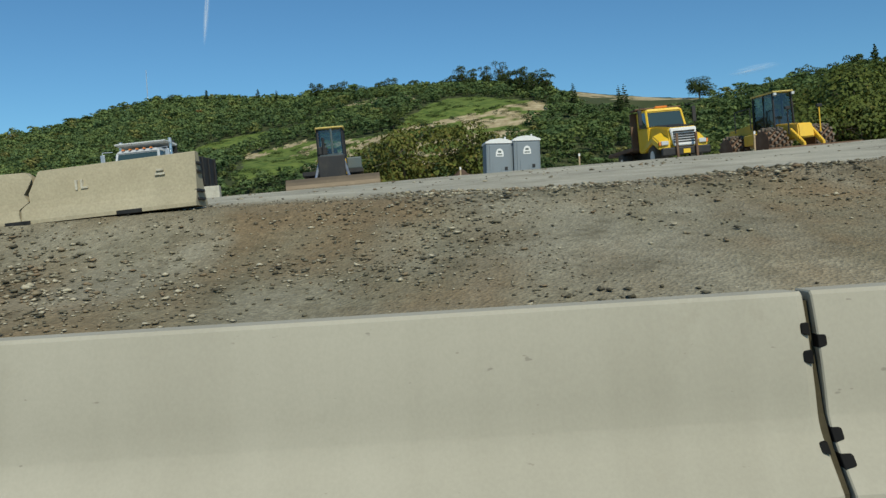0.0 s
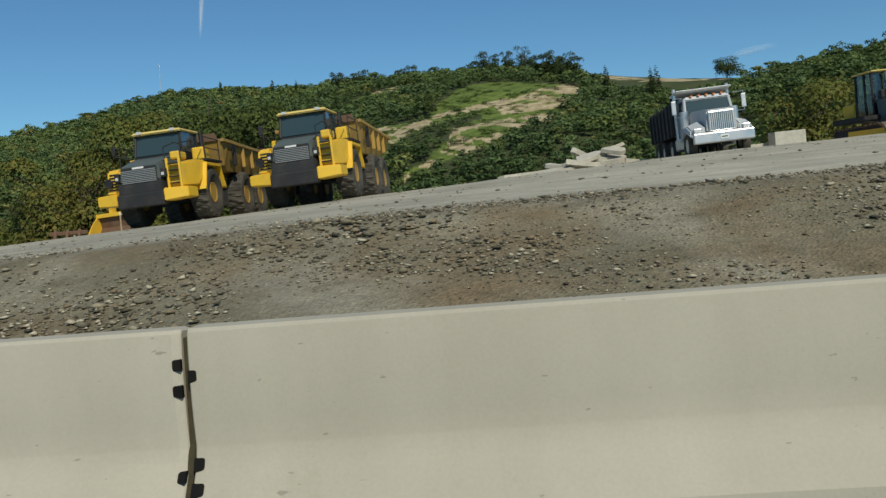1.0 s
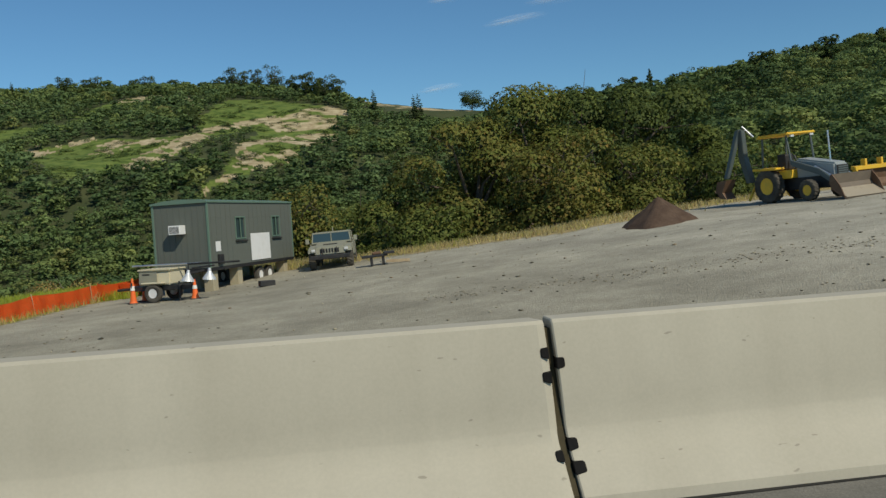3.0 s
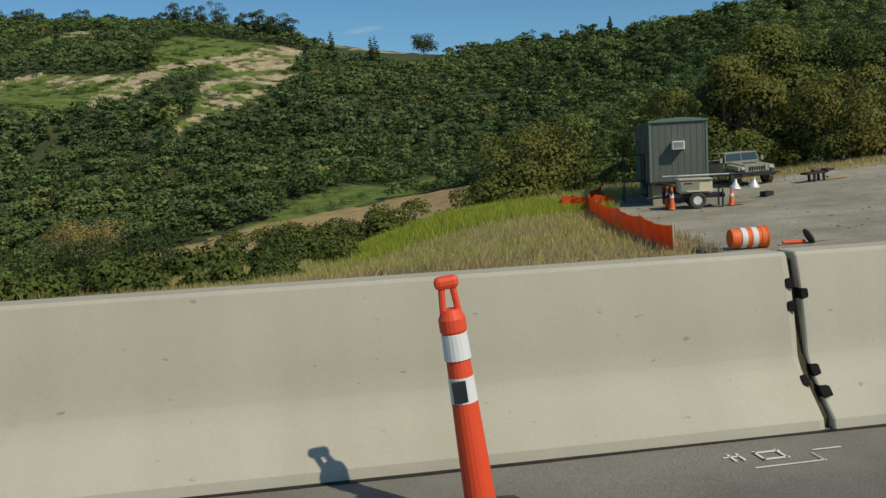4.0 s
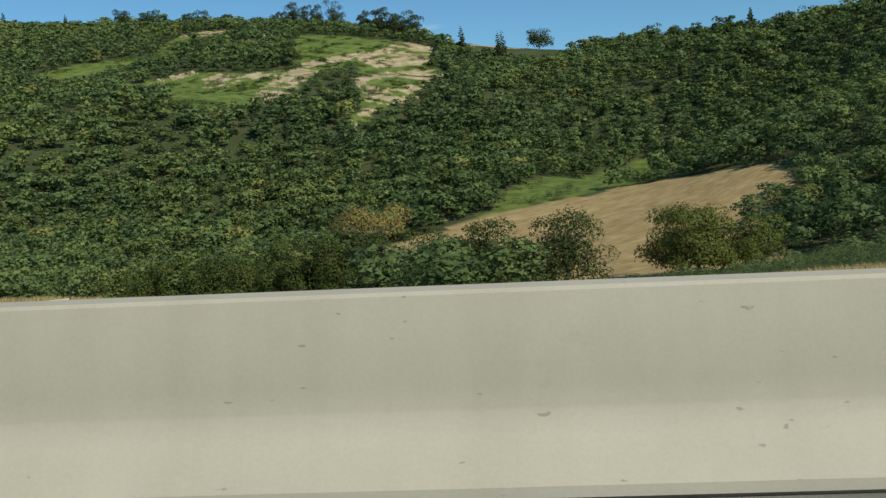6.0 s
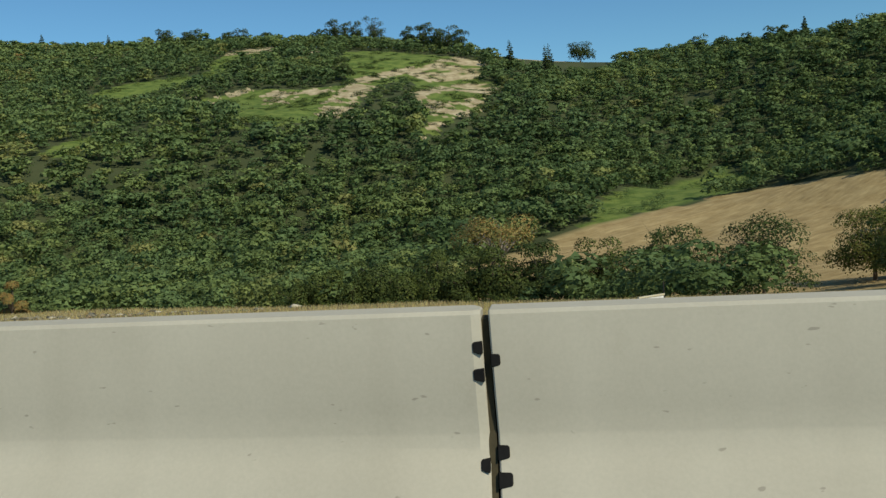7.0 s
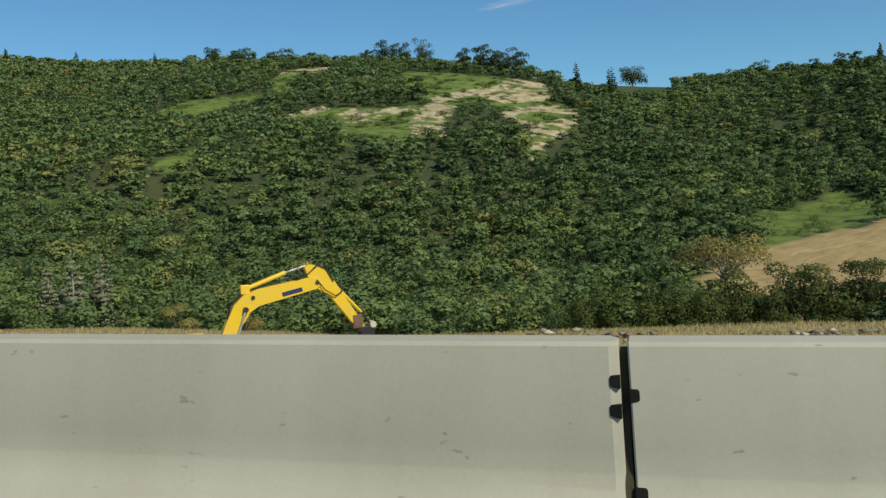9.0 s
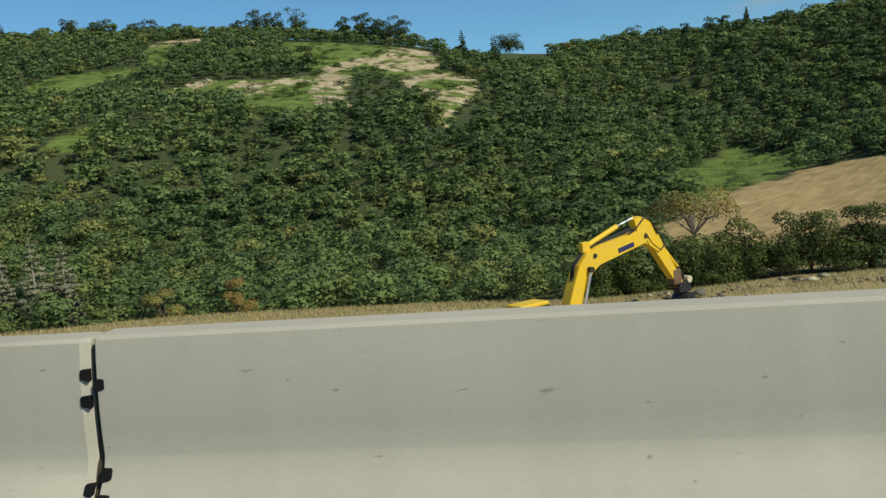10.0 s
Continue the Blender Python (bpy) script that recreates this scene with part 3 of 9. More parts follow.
def lug(z, side, wide, tall):
    """A black steel hook plate that juts from one side of a joint, cut off askew below."""
    bm = bmesh.new()
    h = tall / 2
    q = [(0, z - h * 1.15), (0, z + h), (side * wide * 0.86, z + h * 0.95), (side * wide, z + h * 0.7), (side * wide, z - h * 0.62), (side * wide * 0.9, z - h * 0.8)]
    front = [float(np.interp(c, FACE_Z, FACE_Y)) for a, c in q]
    v0 = [bm.verts.new((a, y - 0.006, c)) for (a, c), y in zip(q, front)]
    v1 = [bm.verts.new((a, y + 0.06, c)) for (a, c), y in zip(q, front)]
    bm.faces.new(v0), bm.faces.new(v1[::-1])
    for k in range(6):
        bm.faces.new((v0[k], v1[k], v1[(k + 1) % 6], v0[(k + 1) % 6]))
    bmesh.ops.recalc_face_normals(bm, faces=bm.faces[:])
    bmesh.ops.bevel(bm, geom=bm.edges[:], offset=0.0025, segments=1, affect="EDGES")
    return bm


# the line of the sections along the road: how far they stand out from it, their heights and the drift of their joints
LINE_S = [0, 13, 25.4, 37.6, 49.6, 66, 80]
LINE_OUT = [-0.72, -0.607, -0.49, -0.368, -0.26, -0.11, 0]
LINE_TALL = [1.10, 1.085, 1.07, 1.056, 1.04, 1.015, 1.0]
LOW_S, LOW_BY = [190, 203, 212, 219, 236, 250, 264], [0, 0.038, 0.038, 0, 0, 0.037, 0.075]
LINE_DRIFT = [0.30, -0.31, -0.195, -0.10, -0.02, -0.01, 0]


def barrier_out(s):
    return float(np.interp(s, LINE_S, LINE_OUT))


def joint_at(s):
    return s + float(np.interp(s, LINE_S, LINE_DRIFT))


def barrier_at(s):
    return road_at(s, barrier_out(s))


def barriers():
    concrete = barrier_piece()
    base = thing("concrete_barrier", (0, 0, 0), 0, "cast concrete road barrier section with sloped toe", "barrier", "barrier sections along the road")
    body = part("body", concrete, M_CONCRETE, base, smooth=True)
    body.data.set_sharp_from_angle(angle=0.35)
    # dark olive strip in the joint, set back from the face
    seam = [(-0.21, 0.0), (-0.21, 0.05), (-0.10, 0.188), (-0.04, 0.30), (0.030, 0.712), (0.12, 0.712), (0.18, 0.25), (0.35, 0.0)]
    part("joint", leaning(prism(bmesh.new(), seam, PIECE / 2 - 0.018, PIECE / 2 + 0.012, "x")), M_JOINT, base, "dark olive strip in the joint")
    # each section carries the hooks of both its ends
    for z, side, wide, tall in ((0.613, -1, 0.036, 0.044), (0.566, 1, 0.036, 0.046), (0.512, -1, 0.040, 0.046), (0.232, 1, 0.044, 0.046), (0.193, -1, 0.034, 0.038), (0.150, 1, 0.052, 0.044)):
        bm = lug(z, side, wide, tall)
        bmesh.ops.translate(bm, verts=bm.verts[:], vec=(-side * (PIECE / 2 - 0.014), 0, 0))
        part("connecting_hook", leaning(bm), M_HOOK, base, "black steel hook")
    rng = random.Random(4)
    first = True
    for k in range(-12, 84):
        s = (k + 0.5) * PIECE
        a = barrier_at(joint_at(k * PIECE))
        b = barrier_at(joint_at((k + 1) * PIECE))
        mid = (a + b) / 2
        d = a - b
        tall = float(np.interp(s, LINE_S, LINE_TALL))
        turn = math.degrees(math.atan2(d.y, d.x)) + rng.uniform(-0.1, 0.1)
        m = pose(mid.x, mid.y, mid.z - 0.004 - float(np.interp(s, LOW_S, LOW_BY)), 0, -math.degrees(math.asin(d.z / d.length)), turn) @ Matrix.Diagonal((d.length / PIECE, 1, tall, 1))
        if first:
            base.matrix_basis = m
            first = False
        else:
            copy_thing(base, m @ Matrix.Diagonal((1 / base.scale.x, 1, 1 / base.scale.z, 1)))


barriers()


# ---- woods ----
def crown_cards(rng, n, size, lobes, height_scale=1.0, flat=0.0):
    """n small leaf clumps on the skins of several lobes (x, y, z, r): three corners each."""
    w = np.array([l[3] ** 2 for l in lobes])
    pick = rng.choice(len(lobes), n, p=w / w.sum())
    c = np.array(lobes)[pick]
    d = rng.normal(size=(n, 3))
    d[:, 2] = np.where(d[:, 2] < -0.35, -d[:, 2], d[:, 2])
    d /= np.linalg.norm(d, axis=1)[:, None]
    r = c[:, 3:4] * rng.uniform(0.72, 1.06, (n, 1))
    p = c[:, :3] + d * r * np.array([1, 1, height_scale])
    nrm = d + rng.normal(size=(n, 3)) * 0.42 + np.array([0, 0, 0.2])
    nrm /= np.linalg.norm(nrm, axis=1)[:, None]
    a = np.cross(nrm, rng.normal(size=(n, 3)))
    a /= np.linalg.norm(a, axis=1)[:, None]
    b = np.cross(nrm, a)
    sz = size * rng.uniform(0.6, 1.35, (n, 1))
    q = np.stack([p + a * sz * 0.72, p + b * sz * 0.6 - a * sz * 0.3, p - b * sz * 0.6 - a * sz * 0.35], 1)
    whole = p - np.array([0, 0, 0.75 * np.mean(np.array(lobes)[:, 2])])
    whole /= np.linalg.norm(whole, axis=1)[:, None] + 1e-6
    lie = 0.60 * d + 0.45 * whole + 0.25 * nrm
    lie /= np.linalg.norm(lie, axis=1)[:, None]
    return q.reshape(-1, 3), np.repeat(lie, 3, axis=0)


def card_loops(n):
    return np.arange(n * 3)


def tree_shape(rng, cards, size, tall, wide, kind):
    """One far tree's leaf clumps, its trunk at the origin."""
    if kind == "fir":
        lobes = [(rng.uniform(-0.1, 0.1), rng.uniform(-0.1, 0.1), tall * k, wide * (1.02 - k) * 0.55 + 0.15) for k in np.linspace(0.12, 0.97, 9)]
        q = crown_cards(rng, cards, size, lobes, 0.7)
    else:
        n = rng.integers(3, 6)
        lobes = [(0, 0, tall * 0.66, wide * 0.34), (0, 0, tall * 0.30, wide * 0.36)]
        for k in range(n):
            t = k * 2 * math.pi / n + rng.uniform(0, 1)
            lobes.append((math.cos(t) * wide * 0.27, math.sin(t) * wide * 0.27, tall * rng.uniform(0.26, 0.76), wide * rng.uniform(0.2, 0.31)))
        q = crown_cards(rng, cards, size, lobes, 0.85)
    return np.concatenate(q, 1)


def views(x, y):
    """Whether a place lies to the side to which the road opens."""
    return (x > -0.62 * y - 150) & (x < 1.15 * y + 90)


def woods(name, label, sites, cards, size, seed, kind="oak", tall=(5.5, 9.0), wide=1.0, tint=(0.0, 1.0)):
    rng = np.random.default_rng(seed)
    shapes = [tree_shape(rng, cards, size, 1.0 * 7.0, 5.4 if kind == "oak" else 4.6, kind) for _ in range(10)]
    k = len(sites)
    z = land(sites[:, 0], sites[:, 1])
    pick = rng.integers(0, 10, k)
    turn = rng.uniform(0, 2 * math.pi, k)
    up = (tall[0] + (tall[1] - tall[0]) * rng.random(k) ** 1.4) / 7.0
    # low brush below the meadows' lower edges
    brush = opens(sites[:, 0] + 3, sites[:, 1] + 9) | opens(sites[:, 0] + 5, sites[:, 1] + 18) | ((sites[:, 0] > -52) & (sites[:, 0] < 24) & (sites[:, 1] > 398) & (sites[:, 1] < 486))
    up = np.where(brush & (sites[:, 1] < 725), np.minimum(up * 0.5, 0.62), up)
    across = np.where(brush, np.maximum(up, 0.55), up) ** 0.7 * rng.uniform(0.85, 1.3, k) * wide
    base = np.array(shapes)[pick]
    c, s = np.cos(turn)[:, None], np.sin(turn)[:, None]
    vx = (base[:, :, 0] * c - base[:, :, 1] * s) * across[:, None] + sites[:, 0][:, None]
    vy = (base[:, :, 0] * s + base[:, :, 1] * c) * across[:, None] + sites[:, 1][:, None]
    vz = base[:, :, 2] * up[:, None] + z[:, None] - 0.2
    verts = np.stack([vx, vy, vz], -1).reshape(-1, 3)
    one = card_loops(cards)
    loops = (one[None] + (np.arange(k) * cards * 3)[:, None]).ravel()
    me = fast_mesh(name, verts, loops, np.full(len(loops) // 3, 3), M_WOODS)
    lean_to(me, np.stack([base[:, :, 3] * c - base[:, :, 4] * s, base[:, :, 3] * s + base[:, :, 4] * c, base[:, :, 5]], -1).reshape(-1, 3))
    tone = np.clip(rng.beta(1.1, 2.8, k) * 0.72 + 0.16 * waves(sites[:, 0], sites[:, 1], 22, 1) + 0.10 * waves(sites[:, 0], sites[:, 1], 60, 4) + 0.42 * soft(-sites[:, 0], 120, 190) * (rng.random(k) < 0.22) * (waves(sites[:, 0], sites[:, 1], 15, 3) > 0.1), 0, 1)
    tone = np.clip(tone + 0.34 * np.exp(-((sites[:, 0] + 186) ** 2 + (sites[:, 1] - 368) ** 2) / (2 * 24.0 ** 2)) * (rng.random(k) < 0.6), 0, 1)
    tone = np.minimum(tint[0] + tone * (tint[1] - tint[0]), np.where(rng.random(k) < 0.04, 1.0, 0.74))
    paint(me, "tint", np.repeat(tone, cards * 3))
    # Random darkening painted in for shaded gaps, eased leftwards and uphill for haze.
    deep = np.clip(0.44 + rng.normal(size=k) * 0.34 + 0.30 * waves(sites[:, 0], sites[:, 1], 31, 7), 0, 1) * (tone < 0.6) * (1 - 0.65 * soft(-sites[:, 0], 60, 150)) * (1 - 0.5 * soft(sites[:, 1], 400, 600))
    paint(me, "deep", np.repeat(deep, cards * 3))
    return tagged(new(name, me), label, "trees", kind="stuff")


def scatter(rng, x0, x1, y0, y1, step):
    gx, gy = np.meshgrid(np.arange(x0, x1, step), np.arange(y0, y1, step), indexing="ij")
    p = np.stack([gx.ravel(), gy.ravel()], 1)
    return p + rng.uniform(-0.45, 0.45, p.shape) * step


def plant_woods():
    rng = np.random.default_rng(7)
    near = scatter(rng, -260, 330, 62, 345, 4.9)
    far = scatter(rng, -420, 420, 345, 720, 6.2)
    top = scatter(rng, -460, 360, 720, 960, 7.2)
    reach = road_near(near[:, 0], near[:, 1])[0]
    close, middle = reach < 105, (reach >= 105) & (reach < 190)
    for i, (p, cards, size) in enumerate(((near[close], 430, 0.34), (near[middle], 250, 0.46), (near[reach >= 190], 150, 0.64), (far, 104, 0.82), (top, 60, 1.05))):
        x, y = p[:, 0], p[:, 1]
        gravel, dry, green, bare, field = cover(x, y)
        n, rz, s = road_near(x, y)
        open_land = np.maximum(np.maximum(dry, green), np.maximum(bare, gravel)) > 0.5
        keep = views(x, y) & ~open_land & (n > 50 + 32 * soft(s, 70, 120)) & ~inside_shape(x, y, VALLEY)
        lone = open_land & (rng.random(len(x)) < 0.04) & (field < 0.5) & (y > 380) & (bare < 0.5) & ~opens(x, y)
        keep &= (x > 36) | (y > 112)
        keep &= ~inside_shape(x, y, SADDLE)
        keep |= views(x, y) & lone
        keep &= (rng.random(len(x)) < 0.95) & (y < np.interp(x, RIDGE_X, RIDGE_Y) + 22)
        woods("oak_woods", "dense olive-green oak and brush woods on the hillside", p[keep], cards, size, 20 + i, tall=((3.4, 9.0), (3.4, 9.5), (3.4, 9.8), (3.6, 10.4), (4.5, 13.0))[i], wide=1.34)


plant_woods()


# ---- single trees, grass and stones ----
def limb(bm, a, b, r0, r1, sides=7):
    tube(bm, a, b, r0, r1, sides)


M_PALE_BARK = surface("pale_bark", (0.22, 0.19, 0.15), (0.34, 0.30, 0.25), 6, 0.9)


def tree(name, place, tall, wide, leaves, leaf, tint, seed, label, bare=0.0, low=0.25, skirt=0.0):
    """A broad-leaved tree: forked trunk with limbs, and a crown of folded leaf clumps in several lobes with gaps."""
    rng = np.random.default_rng(seed)
    leaves, leaf = int(leaves * 2.2), leaf * 0.66
    x, y = place
    base = thing(name, (x, y, height(x, y) - 0.05), 0, label, "tree")
    bm = bmesh.new()
    r = 0.028 * tall + 0.05
    fork = Vector((rng.uniform(-0.2, 0.2), rng.uniform(-0.2, 0.2), tall * 0.28))
    limb(bm, (0, 0, -0.3), fork, r, r * 0.75, 9)
    lobes = []
    count = int(5 + wide * 0.5)
    for k in range(count):
        t = k * 2.399 + rng.uniform(-0.4, 0.4)
        out = wide * 0.5 * (0.25 + 0.55 * rng.random()) * (0.35 if k == 0 else 1)
        h = tall * rng.uniform(low + 0.15, 0.80) if k else tall * 0.8
        h -= 0.25 * tall * (out / (wide * 0.5)) ** 2 * (1 - skirt)
        tip = Vector((math.cos(t) * out, math.sin(t) * out, max(h, tall * low)))
        mid = fork.lerp(tip, 0.5) + Vector((rng.uniform(-0.3, 0.3), rng.uniform(-0.3, 0.3), 0.08 * tall))
        limb(bm, fork, mid, r * 0.45, r * 0.28)
        limb(bm, mid, tip, r * 0.28, r * 0.08, 6)
        for _ in range(3):
            q = tip + Vector(rng.normal(size=3)) * wide * 0.11
            limb(bm, mid.lerp(tip, rng.uniform(0.4, 0.9)), q, r * 0.12, r * 0.03, 5)
        lobes.append((tip.x, tip.y, tip.z, wide * rng.uniform(0.15, 0.23)))
        if skirt > 1.4:
            lobes.append((tip.x * 0.75, tip.y * 0.75, tip.z * 0.62, wide * rng.uniform(0.17, 0.24)))
    part("trunk", bm, M_PALE_BARK if bare else M_BARK, base)
    if skirt:
        for k in range(int(5 * skirt)):
            t = rng.uniform(0, 6.28)
            lobes.append((math.cos(t) * wide * 0.38, math.sin(t) * wide * 0.38, tall * rng.uniform(0.12, 0.3), wide * 0.16))
    keep = [l for l in lobes if rng.random() > bare]
    q, lie = crown_cards(rng, leaves, leaf, keep or lobes[:2], 0.85)
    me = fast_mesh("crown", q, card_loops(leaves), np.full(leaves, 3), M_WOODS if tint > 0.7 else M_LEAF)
    lean_to(me, lie)
    tone = np.clip(tint + rng.normal(size=leaves) * 0.10, 0, 1)
    paint(me, "tint", np.repeat(tone, 3))
    ob = new("crown", me)
    ob.parent = base
    return base


def fir(name, place, tall, seed, tint=0.05, cards=2200, size=0.6, label="dark green pointed fir on the ridge", grey=False):
    rng = np.random.default_rng(seed)
    x, y = place
    base = thing(name, (x, y, height(x, y) - 0.1), 0, label, "tree")
    bm = bmesh.new()
    limb(bm, (0, 0, 0), (0, 0, tall * 0.98), 0.018 * tall, 0.02, 8)
    lobes = []
    for k in np.linspace(0.1, 0.97, 16):
        w = tall * 0.27 * (1 - k) ** 0.8 + 0.25
        for j in range(5):
            t = rng.uniform(0, 6.28)
            d = w * rng.uniform(0.4, 0.95)
            tip = Vector((math.cos(t) * d, math.sin(t) * d, tall * k - d * 0.22))
            limb(bm, (0, 0, tall * k), tip, 0.004 * tall * (1.2 - k), 0.01, 4)
            lobes.append((tip.x * 0.75, tip.y * 0.75, tip.z, w * 0.36))
    part("trunk", bm, M_GREY_BARK if grey else M_BARK, base)
    q, lie = crown_cards(rng, cards, size, lobes, 0.45)
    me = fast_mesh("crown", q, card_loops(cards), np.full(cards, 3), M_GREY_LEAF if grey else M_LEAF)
    lean_to(me, lie)
    paint(me, "tint", np.repeat(np.clip(tint + rng.normal(size=cards) * 0.05, 0, 1), 3))
    ob = new("crown", me)
    ob.parent = base
    return base


M_GREY_BARK = surface("grey_bark", (0.30, 0.27, 0.23), (0.42, 0.38, 0.33), 6, 0.9)
M_GREY_LEAF = foliage("grey_needles", [(0.0, (0.16, 0.18, 0.10)), (0.5, (0.24, 0.24, 0.155)), (1.0, (0.32, 0.29, 0.19))], 0.15)

SHRUBBY = "broad green oak thicket with rusty leaves by the yard"
# thickets round the yard
tree("oak_tree", (-50.0, 58.0), 10.4, 10.0, 5600, 0.30, 0.62, 31, "olive and rusty oak at the yard's edge", low=0.1, skirt=1.2)
tree("oak_tree", (-45.4, 58.5), 13.0, 11.0, 6400, 0.30, 0.55, 30, "tall olive and rusty oak at the yard's edge", low=0.1, skirt=1.2)
tree("oak_tree", (-39.0, 56.5), 12.4, 11.0, 6400, 0.30, 0.28, 32, "tall dark green oak at the yard's edge", low=0.1, skirt=1.2)
tree("oak_tree", (-55.0, 60.0), 6.8, 8.0, 3000, 0.30, 0.50, 33, "low olive oak at the yard's edge", low=0.08, skirt=1.2)
tree("oak_tree", (-34.0, 54.5), 8.6, 8.0, 4200, 0.28, 0.40, 34, SHRUBBY, low=0.1, skirt=1.2)
tree("oak_tree", (-47.5, 51.0), 7.2, 8.0, 4200, 0.26, 0.66, 35, SHRUBBY, low=0.08, skirt=1.5)
tree("oak_tree", (-41.5, 50.5), 6.4, 7.5, 3800, 0.26, 0.58, 36, SHRUBBY, low=0.08, skirt=1.5)
tree("oak_tree", (-36.0, 49.5), 5.0, 6.5, 2800, 0.26, 0.36, 60, SHRUBBY, low=0.08, skirt=1.5)
tree("oak_tree", (-30.0, 52.0), 6.0, 8.0, 2800, 0.28, 0.45, 37, SHRUBBY, low=0.08, skirt=1.5)
tree("oak_tree", (-55.5, 53.0), 3.4, 6.0, 2000, 0.26, 0.44, 38, SHRUBBY, low=0.08, skirt=1.5)
tree("oak_tree", (-3.0, 45.5), 5.0, 7.0, 3600, 0.24, 0.60, 39, "dense yellow-green bush behind the yard", low=0.06, skirt=1.8)
tree("oak_tree", (1.6, 46.5), 5.0, 6.6, 3200, 0.24, 0.56, 40, "dense yellow-green bush behind the yard", low=0.06, skirt=1.8)
tree("oak_tree", (24.0, 50.0), 6.0, 11.0, 4600, 0.30, 0.42, 41, "tall green oak behind the parked machines", low=0.1, skirt=1.0)
tree("oak_tree", (31.0, 52.0), 6.6, 12.0, 4600, 0.30, 0.34, 42, "tall green oak behind the parked machines", low=0.1, skirt=1.0)
tree("oak_tree", (16.5, 56.0), 4.6, 9.0, 2600, 0.30, 0.30, 43, "green oak behind the parked machines", low=0.1, skirt=1.0)
tree("oak_tree", (37.0, 48.0), 6.0, 10.0, 3000, 0.32, 0.46, 44, "tall green oak behind the parked machines", low=0.1, skirt=1.0)
tree("oak_tree", (-61.0, 66.0), 7.8, 8.4, 3800, 0.30, 0.64, 47, "rust-tinged oak behind the grassy brow", low=0.04, skirt=1.8)
tree("oak_tree", (-67.5, 58.5), 6.2, 6.4, 3600, 0.28, 0.60, 50, "rust-tinged oak on the grassy brow", low=0.04, skirt=1.8)
tree("oak_tree", (-51.5, 85.0), 12.0, 10.0, 4200, 0.32, 0.50, 45, "olive oak rising behind the grassy brow", low=0.04, skirt=1.8)
tree("oak_tree", (-46.0, 78.0), 9.0, 9.0, 3200, 0.32, 0.40, 46, "olive oak rising behind the grassy brow", low=0.04, skirt=1.6)
for k, (x, y, h, w, tone) in enumerate(((-76.0, 74.0, 3.2, 7.0, 0.38), (-79.5, 69.0, 2.6, 6.0, 0.46), (-63.5, 84.0, 6.0, 6.5, 0.44), (-58.0, 82.0, 5.4, 6.0, 0.58), (-71.0, 80.0, 3.8, 6.5, 0.34), (-72.0, 68.0, 3.0, 5.6, 0.52))):
    tree("oak_tree", (x, y), h, w, 2600, 0.30, tone, 170 + k, "rounded green oak scrub on the slope below the brow", low=0.05, skirt=1.8)
# creepers and bushes on the brow below the fence
for k, (x, y, h, w, tone) in enumerate(((-93.5, 44.0, 0.9, 3.6, 0.40), (-97.0, 41.5, 1.0, 4.2, 0.42), (-89.5, 48.5, 1.1, 4.0, 0.36), (-84.5, 52.0, 1.2, 4.0, 0.30), (-99.5, 46.0, 1.1, 4.8, 0.42), (-94.5, 49.5, 1.0, 4.8, 0.48),
                                        (-91.0, 58.0, 1.8, 4.2, 0.55))):
    tree("bush", (x, y), h, w, 1300, 0.24, tone, 130 + k, "low green bush overgrown with creepers on the slope", low=0.05, skirt=1.8)
for k, (x, y, h, w, tone) in enumerate(((-93.5, 37.0, 0.6, 2.2, 0.35), (-91.0, 39.5, 0.7, 2.4, 0.42), (-88.0, 43.0, 0.6, 2.0, 0.30), (-84.0, 47.0, 0.7, 2.4, 0.48))):
    tree("bush", (x, y), h, w, 1000, 0.2, tone, 150 + k, "low green bush on the grassy brow", low=0.05, skirt=1.8)
# the valley
for k, (x, y, h, w, tone) in enumerate(((-80.0, 131.0, 11.0, 15.0, 0.10), (-86.5, 143.0, 11.0, 12.0, 0.16), (-93.0, 150.0, 10.5, 11.5, 0.30), (-98.5, 158.5, 10.5, 11.0, 0.16), (-104.5, 164.5, 9.6, 10.0, 0.24),
                                        (-111.5, 171.0, 9.0, 10.0, 0.30), (-119.0, 177.0, 8.6, 10.0, 0.22), (-126.0, 182.0, 8.6, 10.0, 0.34))):
    tree("oak_tree", (x, y), h, w, 3600, 0.42, tone, 51 + k, "dark green oak in the hedgerow along the valley", low=0.04, skirt=2.2)
for k, (x, y, h, w, tone) in enumerate(((-84.5, 136.0, 7.0, 10.0, 0.2), (-91.0, 145.0, 6.5, 9.5, 0.25), (-97.0, 153.0, 6.5, 9.5, 0.12), (-102.5, 160.5, 6.0, 9.5, 0.28), (-109.5, 167.0, 6.0, 9.5, 0.2), (-116.5, 173.0, 6.0, 9.5, 0.3), (-123.5, 178.5, 6.0, 9.5, 0.26),
                                        (-131.0, 185.0, 6.0, 9.5, 0.3))):
    tree("hedge_bush", (x, y), h, w, 2800, 0.40, tone, 190 + k, "dense dark green bush filling the valley hedgerow", low=0.03, skirt=2.6)
tree("oak_tree", (-62.5, 128.0), 10.0, 13.0, 4600, 0.38, 0.60, 62, "olive oak with rusty side in the valley", low=0.05, skirt=1.6)
tree("oak_tree", (-57.0, 121.0), 7.0, 10.5, 4600, 0.36, 0.40, 63, "green oak in the valley", low=0.05, skirt=1.6)
tree("oak_tree", (-69.0, 117.0), 9.0, 10.0, 3600, 0.40, 0.48, 64, "green oak in the valley", low=0.05, skirt=1.6)
tree("withered_oak", (-82.0, 205.0), 14.5, 20.0, 1300, 0.62, 0.80, 57, "withered oak with orange-brown leaves and bare boughs", bare=0.3, low=0.45)
